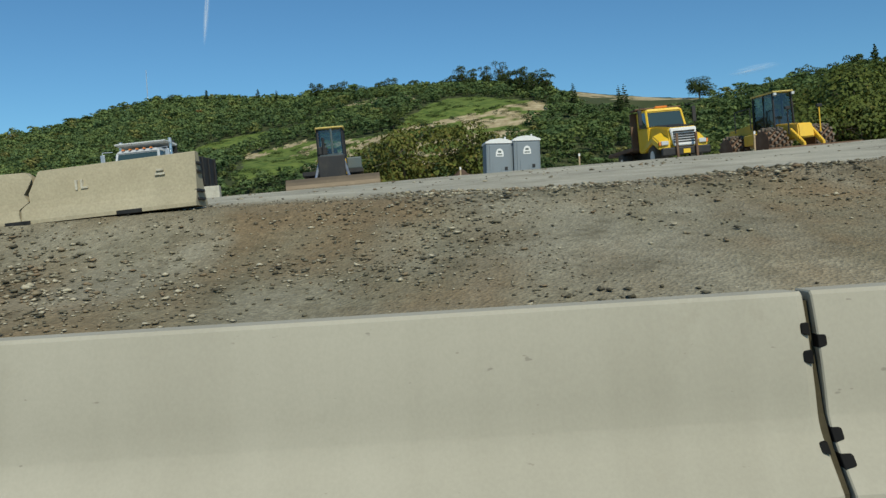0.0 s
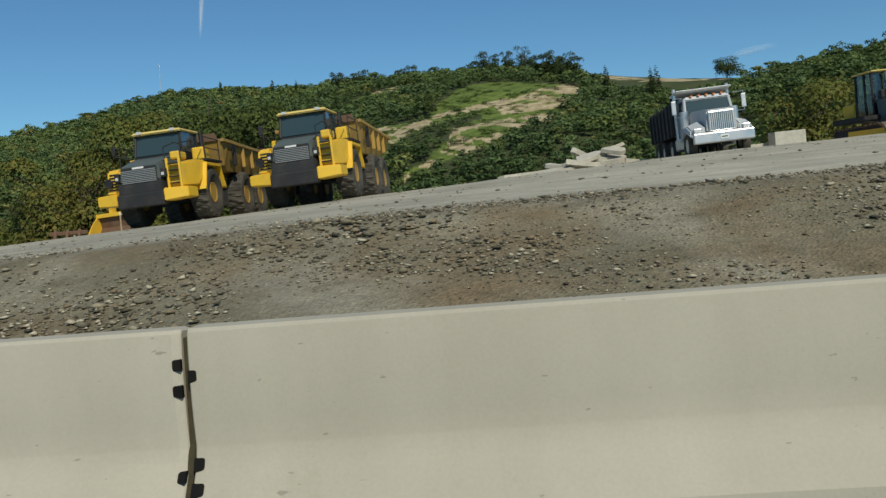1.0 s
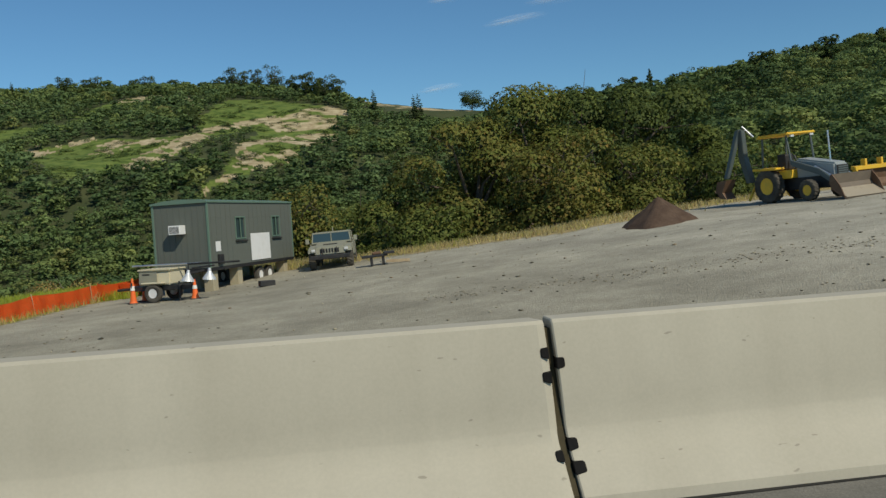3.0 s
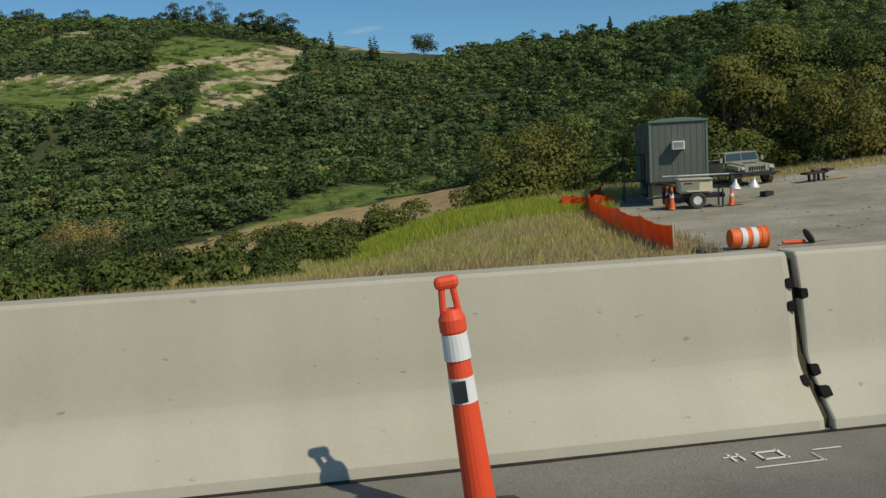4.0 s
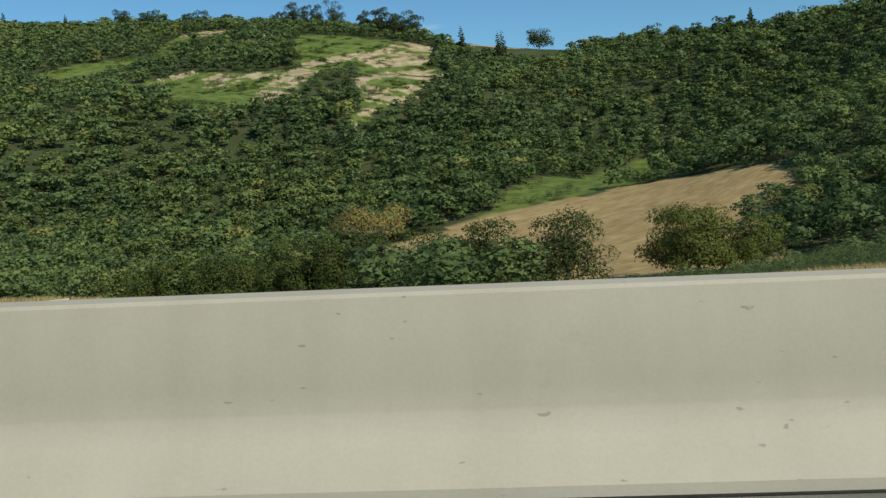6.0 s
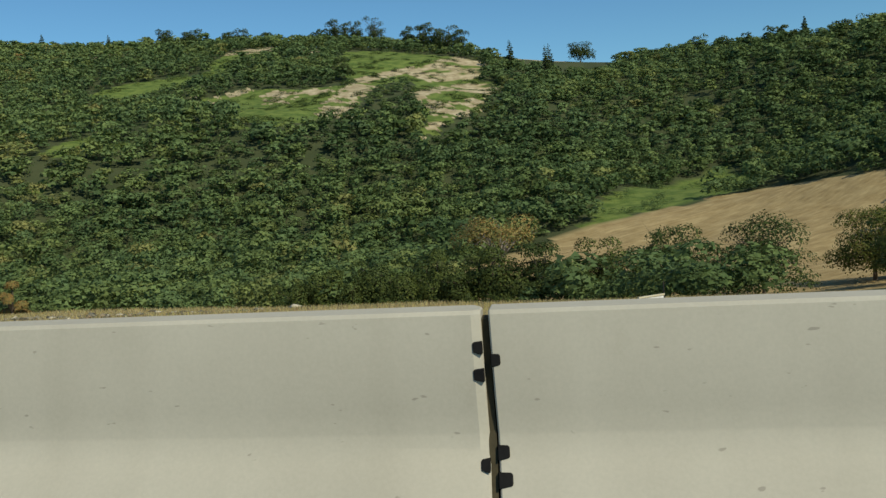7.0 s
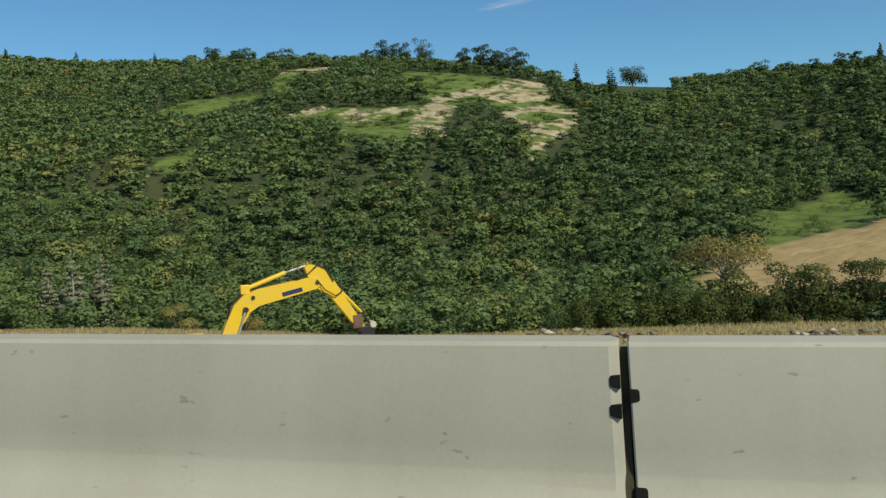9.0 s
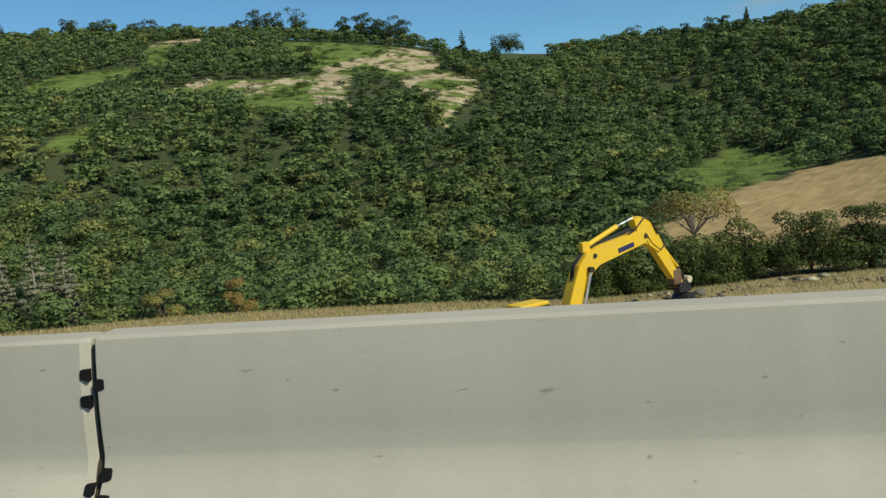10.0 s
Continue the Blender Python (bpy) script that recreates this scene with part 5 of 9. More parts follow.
def glass(parent, name, corners, thick=0.02):
    """A pane through four corners."""
    bm = bmesh.new()
    c = [Vector(q) for q in corners]
    nrm = (c[1] - c[0]).cross(c[2] - c[0]).normalized() * thick
    v0, v1 = [bm.verts.new(q) for q in c], [bm.verts.new(q + nrm) for q in c]
    bm.faces.new(v0), bm.faces.new(v1[::-1])
    for k in range(4):
        bm.faces.new((v0[k], v1[k], v1[(k + 1) % 4], v0[(k + 1) % 4]))
    bmesh.ops.recalc_face_normals(bm, faces=bm.faces[:])
    return part(name, bm, M_GLASS, parent)


def hull(bm, rows, close=True):
    """A skin through cross-sections, each a list of as many points."""
    rings = [[bm.verts.new(p) for p in row] for row in rows]
    n = len(rings[0])
    fs = []
    for a, b in zip(rings, rings[1:]):
        for i in range(n):
            j = (i + 1) % n
            fs.append(bm.faces.new((a[i], a[j], b[j], b[i])))
    if close:
        fs.append(bm.faces.new(rings[0][::-1]))
        fs.append(bm.faces.new(rings[-1]))
    bmesh.ops.recalc_face_normals(bm, faces=fs)
    return bm


def solid(parent, name, rows, material, bevel=0.02, label=""):
    bm = hull(bmesh.new(), rows)
    if bevel:
        bmesh.ops.bevel(bm, geom=[e for e in bm.edges if e.calc_face_angle(0) > 0.35], offset=bevel, segments=2, affect="EDGES")
    return part(name, bm, material, parent, label)


def block(parent, name, lo, hi, material, bevel=0.02, label="", m=None):
    return part(name, box(bmesh.new(), lo, hi, bevel), material, parent, label, at=m)


def sect(y, x0, x1, z0, z1):
    return [(x0, y, z0), (x1, y, z0), (x1, y, z1), (x0, y, z1)]


# ---- articulated dump trucks ----
def haul_truck(x, y, turn, ground, tilt):
    e = thing("articulated_dump_truck", (x, y, ground), turn, "yellow articulated dump truck with dark grey hood, parked on gravel", "dump truck", "articulated dump trucks in the yard", tilt=tilt)
    for sx in (-1, 1):
        wheel(e, sx * 1.32, 2.75, 0.92, 0.72, M_BODY, rim_share=0.4)
        wheel(e, sx * 1.32, 6.9, 0.92, 0.72, M_BODY, rim_share=0.4)
        wheel(e, sx * 1.32, 8.9, 0.92, 0.72, M_BODY, rim_share=0.4)
    # frame and underside
    solid(e, "front_frame", [sect(0.4, -0.62, 0.62, 0.75, 1.25), sect(4.2, -0.62, 0.62, 0.75, 1.45)], M_BLACK)
    solid(e, "rear_frame", [sect(4.6, -0.45, 0.45, 0.85, 1.35), sect(9.8, -0.45, 0.45, 0.95, 1.4)], M_BLACK)
    bm = tube(bmesh.new(), (0, 4.0, 1.1), (0, 4.9, 1.1), 0.38, sides=14)
    part("hitch", bm, M_BLACK, e)
    # hood, sloping to the nose, and the dark nose below
    solid(e, "hood", [[(-0.72, 0.12, 1.42), (0.72, 0.12, 1.42), (0.66, 0.14, 1.98), (-0.66, 0.14, 1.98)], [(-0.86, 1.2, 1.42), (0.86, 1.2, 1.42), (0.76, 1.2, 2.26), (-0.76, 1.2, 2.26)], [(-0.92, 2.15, 1.42), (0.92, 2.15, 1.42), (0.84, 2.15, 2.42), (-0.84, 2.15, 2.42)]], M_SLATE, 0.05)
    solid(e, "nose", [[(-0.78, 0.02, 0.98), (0.78, 0.02, 0.98), (0.76, 0.06, 1.42), (-0.76, 0.06, 1.42)], [(-0.9, 1.0, 0.9), (0.9, 1.0, 0.9), (0.9, 1.0, 1.42), (-0.9, 1.0, 1.42)]], M_BLACK, 0.03)
    block(e, "grille_panel", (-0.62, 0.055, 1.36), (0.62, 0.12, 1.93), M_BLACK, 0.02)
    slats(e, "grille_bar", -0.60, 0.60, 1.38, 1.84, 0.040, 8, M_BRIGHT_BAR, 0.013)
    block(e, "badge", (-0.20, 0.018, 1.855), (0.20, 0.05, 1.92), M_WHITE, 0.01, "white maker's plate")
    block(e, "bumper", (-0.82, -0.08, 0.55), (0.82, 0.35, 1.02), M_BLACK, 0.04)
    for sx in (-1, 1):
        # louvred side pods, headlamps and yellow bumper blocks
        solid(e, "fender", [[(sx * 0.80, 0.42, 1.10), (sx * 1.36, 0.42, 1.10), (sx * 1.30, 0.52, 1.95), (sx * 0.84, 0.50, 1.95)], [(sx * 0.85, 1.6, 1.15), (sx * 1.55, 1.5, 1.15), (sx * 1.50, 1.6, 2.10), (sx * 0.90, 1.6, 2.10)], [(sx * 0.95, 2.3, 1.75), (sx * 1.65, 2.3, 1.75), (sx * 1.60, 2.3, 2.10), (sx * 0.95, 2.3, 2.10)]], M_YELLOW, 0.06)
        if sx < 0:
            # louvred air inlet with its round intake
            for k in range(6):
                q = k / 5
                block(e, "louvre", (-1.27 + 0.05 * q, 0.39 + 0.075 * q, 1.25 + 0.105 * k), (-0.88, 0.44 + 0.075 * q, 1.30 + 0.105 * k), M_BLACK, 0.008)
            part("intake", lathe(bmesh.new(), [(0.01, -0.03), (0.10, -0.03), (0.15, 0.0), (0.17, 0.06)], 18, pose(-1.22, 0.40, 1.50, 90, 0, -14)), M_BLACK, e)
        else:
            # steps, rails and hoses on the side of the ladder
            for x0 in (0.90, 1.34):
                block(e, "ladder_post", (x0 - 0.04, 0.30, 1.08), (x0 + 0.04, 0.40, 2.12), M_YELLOW, 0.012)
            for k in range(4):
                block(e, "step", (0.94, 0.30, 1.24 + 0.22 * k), (1.30, 0.46, 1.28 + 0.22 * k), M_BLACK, 0.006)
            bm = bmesh.new()
            handrail(bm, [(0.86, 0.34, 2.0), (0.86, 0.30, 2.5), (0.90, 1.3, 2.75), (0.92, 2.0, 2.7)], 0.018)
            handrail(bm, [(1.40, 0.36, 2.05), (1.40, 0.40, 2.6), (1.44, 1.5, 2.75), (1.5, 2.3, 2.7)], 0.018)
            part("hand_rail", bm, M_BLACK, e)
            block(e, "filter_housing", (0.95, 0.55, 2.08), (1.30, 1.25, 2.36), M_YELLOW, 0.06)
        block(e, "headlamp", (sx * 0.81 - 0.09, 0.10, 1.48), (sx * 0.81 + 0.09, 0.42, 1.78), M_BLACK, 0.03)
        block(e, "headlamp_lens", (sx * 0.81 - 0.05, 0.085, 1.55), (sx * 0.81 + 0.05, 0.10, 1.65), M_LENS, 0.005)
        solid(e, "bumper_block", [[(sx * 0.82, -0.05, 0.66), (sx * 1.60, 0.15, 0.72), (sx * 1.60, 0.15, 1.08), (sx * 0.82, -0.05, 1.10)], [(sx * 0.82, 0.75, 0.66), (sx * 1.66, 0.95, 0.72), (sx * 1.66, 0.95, 1.08), (sx * 0.82, 0.75, 1.10)]], M_YELLOW, 0.03)
        solid(e, "wheel_arch", [[(sx * 0.95, 1.65, 1.0), (sx * 1.72, 1.65, 1.0), (sx * 1.72, 1.72, 1.12), (sx * 0.95, 1.72, 1.12)], [(sx * 0.95, 2.0, 1.88), (sx * 1.72, 2.0, 1.88), (sx * 1.72, 2.05, 2.0), (sx * 0.95, 2.05, 2.0)], [(sx * 0.95, 3.6, 1.88), (sx * 1.72, 3.6, 1.88), (sx * 1.72, 3.55, 2.0), (sx * 0.95, 3.55, 2.0)], [(sx * 0.95, 4.0, 1.1), (sx * 1.72, 4.0, 1.1), (sx * 1.72, 3.9, 1.15), (sx * 0.95, 3.9, 1.15)]], M_YELLOW, 0.02)
        block(e, "mud_flap", (sx * 1.32 - 0.36, 4.05, 0.45), (sx * 1.32 + 0.36, 4.09, 1.25), M_BLACK, 0.01)
        solid(e, "side_plate", [[(sx * 1.05, 4.35, 0.7), (sx * 1.15, 4.35, 0.7), (sx * 1.15, 4.7, 2.2), (sx * 1.05, 4.7, 2.2)], [(sx * 1.05, 5.7, 0.8), (sx * 1.15, 5.7, 0.8), (sx * 1.15, 5.3, 2.2), (sx * 1.05, 5.3, 2.2)]], M_SLATE, 0.02)
        bm = tube(bmesh.new(), (sx * 0.75, 5.2, 1.2), (sx * 0.8, 6.9, 1.95), 0.09, sides=10)
        tube(bm, (sx * 0.8, 6.9, 1.95), (sx * 0.8, 7.5, 2.2), 0.055, sides=8)
        part("tipping_ram", bm, M_CHROME, e)
        # mirrors on thin arms
        bm = bmesh.new()
        handrail(bm, [(sx * 0.95, 1.9, 2.45), (sx * 1.45, 1.55, 2.55), (sx * 1.45, 1.55, 2.95)], 0.018)
        part("mirror_arm", bm, M_BLACK, e)
        block(e, "mirror", (sx * 1.45 - 0.07, 1.53, 2.60), (sx * 1.45 + 0.07, 1.58, 2.92), M_BLACK, 0.02)
    # cab
    solid(e, "cab", [[(-0.88, 2.0, 2.05), (0.88, 2.0, 2.05), (0.88, 2.0, 2.48), (-0.88, 2.0, 2.48)], [(-0.9, 3.9, 2.05), (0.9, 3.9, 2.05), (0.9, 3.9, 2.6), (-0.9, 3.9, 2.6)]], M_BLACK, 0.03)
    for sx in (-1, 1):
        for y0, y1 in ((2.0, 2.18), (3.78, 3.75)):
            part("cab_post", tube(bmesh.new(), (sx * 0.86, y0, 2.45), (sx * 0.82, y1, 3.28), 0.05, sides=6), M_BLACK, e)
        glass(e, "side_window", [(sx * 0.86, 2.06, 2.5), (sx * 0.86, 3.74, 2.55), (sx * 0.82, 3.7, 3.25), (sx * 0.82, 2.2, 3.25)])
    glass(e, "windscreen", [(-0.82, 2.02, 2.48), (0.82, 2.02, 2.48), (0.79, 2.2, 3.25), (-0.79, 2.2, 3.25)])
    glass(e, "rear_window", [(-0.8, 3.8, 2.5), (0.8, 3.8, 2.5), (0.8, 3.74, 3.25), (-0.8, 3.74, 3.25)])
    block(e, "cab_seat", (-0.25, 2.9, 2.3), (0.25, 3.5, 2.95), M_BLACK, 0.06)
    solid(e, "cab_roof", [[(-0.92, 1.98, 3.24), (0.92, 1.98, 3.24), (0.9, 2.0, 3.35), (-0.9, 2.0, 3.35)], [(-0.92, 3.95, 3.26), (0.92, 3.95, 3.26), (0.9, 3.92, 3.38), (-0.9, 3.92, 3.38)]], M_PALE_ROOF, 0.04)
    for sx in (-0.62, 0.62):
        block(e, "roof_lamp", (sx - 0.09, 1.95, 3.27), (sx + 0.09, 2.0, 3.37), M_LENS, 0.01)
    # decks with rails and the exhaust
    for sx in (-1, 1):
        block(e, "deck", (min(sx * 0.95, sx * 1.66), 2.3, 2.08), (max(sx * 0.95, sx * 1.66), 4.0, 2.16), M_BLACK, 0.01)
        bm = bmesh.new()
        handrail(bm, [(sx * 1.6, 2.35, 2.12), (sx * 1.6, 2.35, 2.95), (sx * 1.6, 3.9, 2.95), (sx * 1.6, 3.9, 2.12)])
        handrail(bm, [(sx * 1.6, 2.35, 2.55), (sx * 1.6, 3.9, 2.55)])
        part("guard_rail", bm, M_BLACK, e)
    block(e, "air_cleaner", (1.05, 2.5, 2.16), (1.5, 3.1, 2.62), M_YELLOW, 0.05)
    block(e, "tool_box", (-1.5, 2.9, 2.16), (-1.05, 3.6, 2.5), M_YELLOW, 0.04)
    part("exhaust", tube(bmesh.new(), (1.0, 3.85, 2.1), (1.0, 3.85, 3.35), 0.08, sides=10), M_BLACK, e)
    # tipping body
    rows = [[(-1.5, 4.75, 2.05), (1.5, 4.75, 2.05), (1.62, 4.35, 3.02), (-1.62, 4.35, 3.02)], [(-1.4, 5.2, 1.85), (1.4, 5.2, 1.85), (1.70, 5.0, 3.02), (-1.70, 5.0, 3.02)],
            [(-1.4, 8.6, 1.85), (1.4, 8.6, 1.85), (1.72, 8.6, 2.94), (-1.72, 8.6, 2.94)], [(-1.5, 10.9, 2.2), (1.5, 10.9, 2.2), (1.70, 10.9, 2.84), (-1.70, 10.9, 2.84)]]
    bm = hull(bmesh.new(), rows, True)
    top = [f for f in bm.faces if f.normal.z > 0.8]
    bmesh.ops.delete(bm, geom=top, context="FACES")
    bmesh.ops.solidify(bm, geom=bm.faces[:], thickness=0.05)
    part("tipping_body", bm, M_BODY, e, "dusty yellow steel tipping body")
    for sx in (-1, 1):
        solid(e, "top_rail", [sect(4.3, sx * 1.66 - 0.07, sx * 1.66 + 0.07, 2.92, 3.06), sect(10.9, sx * 1.72 - 0.07, sx * 1.72 + 0.07, 2.74, 2.88)], M_BODY, 0.02)
        for y in (5.6, 6.8, 8.0, 9.2):
            block(e, "body_rib", (min(sx * 1.60, sx * 1.74), y - 0.06, 2.05), (max(sx * 1.60, sx * 1.74), y + 0.06, 2.92), M_BLACK if y == 5.6 else M_BODY, 0.02)
        block(e, "lettering_bar", (sx * 1.755 - 0.004, 4.9, 2.68), (sx * 1.755 + 0.004, 5.5, 2.80), M_BLACK, 0, "dark lettering on the body side")
    solid(e, "spill_guard", [[(-1.5, 4.3, 2.98), (1.5, 4.3, 2.98), (1.4, 4.32, 3.28), (-1.4, 4.32, 3.28)], [(-1.5, 4.36, 2.98), (1.5, 4.36, 2.98), (1.4, 4.38, 3.28), (-1.4, 4.38, 3.28)]], M_RUST, 0.01)
    return e


haul_truck(-34.96, 26.16, -5.0, height(-34.6, 29.5) + 0.02, (0.0, -3.0))
haul_truck(-29.73, 26.06, -7.0, height(-29.4, 29.5) + 0.02, (0.0, -3.0))


# ---- white dump truck ----
def white_truck():
    x, y = -13.85, 29.3
    e = thing("dump_truck", (x, y, height(x, y + 3) - 0.02), -5.0, "white bonneted dump truck with chrome bumper and dark tipping box", "dump truck", tilt=(0, -2.5))
    for sx in (-1, 1):
        wheel(e, sx * 1.02, 1.15, 0.52, 0.32, M_CHROME, 0)
        for yy in (5.6, 6.95):
            wheel(e, sx * 0.95, yy, 0.52, 0.56, M_CHROME, 0)
        wheel(e, sx * 0.98, 4.3, 0.48, 0.3, M_CHROME, 0)
        solid(e, "fender", [[(sx * 0.62, 0.18, 0.75), (sx * 1.20, 0.25, 0.75), (sx * 1.16, 0.3, 1.05), (sx * 0.62, 0.22, 1.15)], [(sx * 0.66, 1.0, 1.05), (sx * 1.24, 1.0, 1.02), (sx * 1.18, 1.0, 1.30), (sx * 0.66, 1.0, 1.45)], [(sx * 0.72, 1.85, 0.75), (sx * 1.24, 1.85, 0.72), (sx * 1.18, 1.8, 1.05), (sx * 0.72, 1.8, 1.35)]], M_SILVER, 0.05)
        block(e, "headlamp", (sx * 0.92 - 0.16, 0.14, 0.92), (sx * 0.92 + 0.16, 0.32, 1.10), M_CHROME, 0.03)
        block(e, "headlamp_lens", (sx * 0.92 - 0.12, 0.125, 0.95), (sx * 0.92 + 0.12, 0.14, 1.07), M_LENS, 0.005)
        part("exhaust_stack", tube(bmesh.new(), (sx * 1.08, 2.95, 0.9), (sx * 1.08, 2.95, 3.0), 0.075, sides=12), M_CHROME, e)
        bm = bmesh.new()
        handrail(bm, [(sx * 1.0, 1.95, 1.75), (sx * 1.38, 1.8, 1.75), (sx * 1.38, 1.8, 2.5), (sx * 1.0, 1.95, 2.5)], 0.015)
        part("mirror_arm", bm, M_CHROME, e)
        block(e, "mirror", (sx * 1.38 - 0.09, 1.76, 1.85), (sx * 1.38 + 0.09, 1.84, 2.4), M_CHROME, 0.02)
        part("air_cleaner", tube(bmesh.new(), (sx * 0.98, 1.92, 1.25), (sx * 0.98, 1.92, 1.95), 0.17, sides=14), M_CHROME, e)
        block(e, "step_tank", (min(sx * 0.78, sx * 1.12), 2.1, 0.45), (max(sx * 0.78, sx * 1.12), 3.5, 0.95), M_CHROME, 0.08)
    solid(e, "chassis", [sect(0.2, -0.45, 0.45, 0.55, 0.85), sect(7.8, -0.45, 0.45, 0.6, 0.9)], M_BLACK, 0.02)
    block(e, "bumper", (-1.15, -0.06, 0.48), (1.15, 0.14, 0.90), M_CHROME, 0.05, "chrome front bumper")
    block(e, "number_plate", (-0.16, -0.085, 0.60), (0.16, -0.07, 0.76), M_WHITE, 0.004)
    block(e, "plate_bar", (-0.11, -0.09, 0.66), (0.11, -0.086, 0.70), M_BLACK, 0)
    solid(e, "hood", [[(-0.58, 0.12, 0.90), (0.58, 0.12, 0.90), (0.52, 0.16, 1.76), (-0.52, 0.16, 1.76)], [(-0.62, 0.9, 0.9), (0.62, 0.9, 0.9), (0.58, 0.9, 1.84), (-0.58, 0.9, 1.84)], [(-0.85, 1.95, 0.9), (0.85, 1.95, 0.9), (0.78, 1.95, 1.92), (-0.78, 1.95, 1.92)]], M_SILVER, 0.06)
    block(e, "grille", (-0.50, 0.07, 0.93), (0.50, 0.15, 1.70), M_CHROME, 0.04)
    for k in range(12):
        xx = -0.40 + 0.8 * k / 11
        block(e, "grille_bar", (xx - 0.012, 0.05, 0.97), (xx + 0.012, 0.075, 1.64), M_SLATE, 0.004)
    solid(e, "cab", [sect(1.9, -0.95, 0.95, 0.85, 1.78), sect(3.2, -0.98, 0.98, 0.85, 1.85)], M_SILVER, 0.05)
    for sx in (-1, 1):
        part("cab_post", tube(bmesh.new(), (sx * 0.93, 1.92, 1.75), (sx * 0.88, 2.12, 2.42), 0.06, sides=6), M_SILVER, e)
        block(e, "cab_rear_corner", (min(sx * 0.80, sx * 0.97), 3.0, 1.8), (max(sx * 0.80, sx * 0.97), 3.2, 2.44), M_SILVER, 0.03)
        glass(e, "side_window", [(sx * 0.95, 2.0, 1.82), (sx * 0.95, 3.0, 1.84), (sx * 0.92, 3.0, 2.4), (sx * 0.9, 2.16, 2.4)])
    glass(e, "windscreen", [(-0.90, 1.93, 1.79), (0.90, 1.93, 1.79), (0.85, 2.12, 2.40), (-0.85, 2.12, 2.40)])
    solid(e, "cab_roof", [[(-0.93, 2.02, 2.38), (0.93, 2.02, 2.38), (0.86, 2.1, 2.54), (-0.86, 2.1, 2.54)], [(-0.97, 3.2, 2.38), (0.97, 3.2, 2.38), (0.9, 3.2, 2.6), (-0.9, 3.2, 2.6)]], M_SILVER, 0.05)
    for k in range(5):
        xx = -0.6 + 0.3 * k
        block(e, "roof_marker", (xx - 0.05, 2.0, 2.52), (xx + 0.05, 2.12, 2.58), M_AMBER, 0.01)
    # tipping box
    for name, lo, hi in (("box_floor", (-1.15, 3.5, 1.1), (1.15, 8.2, 1.2)), ("box_front", (-1.15, 3.45, 1.1), (1.15, 3.55, 2.75)), ("box_rear", (-1.15, 8.1, 1.1), (1.15, 8.2, 2.45))):
        block(e, name, lo, hi, M_BLACK, 0.02)
    for sx in (-1, 1):
        block(e, "box_side", (min(sx * 1.1, sx * 1.2), 3.5, 1.1), (max(sx * 1.1, sx * 1.2), 8.2, 2.45), M_BLACK, 0.02)
        for k in range(6):
            yy = 3.9 + k * 0.8
            block(e, "box_rib", (min(sx * 1.2, sx * 1.27), yy - 0.05, 1.1), (max(sx * 1.2, sx * 1.27), yy + 0.05, 2.45), M_BLACK, 0.01)
    solid(e, "cab_shield", [[(-1.12, 2.35, 2.82), (1.12, 2.35, 2.82), (1.12, 2.35, 2.87), (-1.12, 2.35, 2.87)], [(-1.15, 3.55, 2.68), (1.15, 3.55, 2.68), (1.15, 3.55, 2.80), (-1.15, 3.55, 2.80)]], M_WHITE, 0.02)
    part("rolled_cover", tube(bmesh.new(), (-1.1, 3.35, 2.86), (1.1, 3.35, 2.86), 0.07, sides=10), M_BLACK, e)


white_truck()


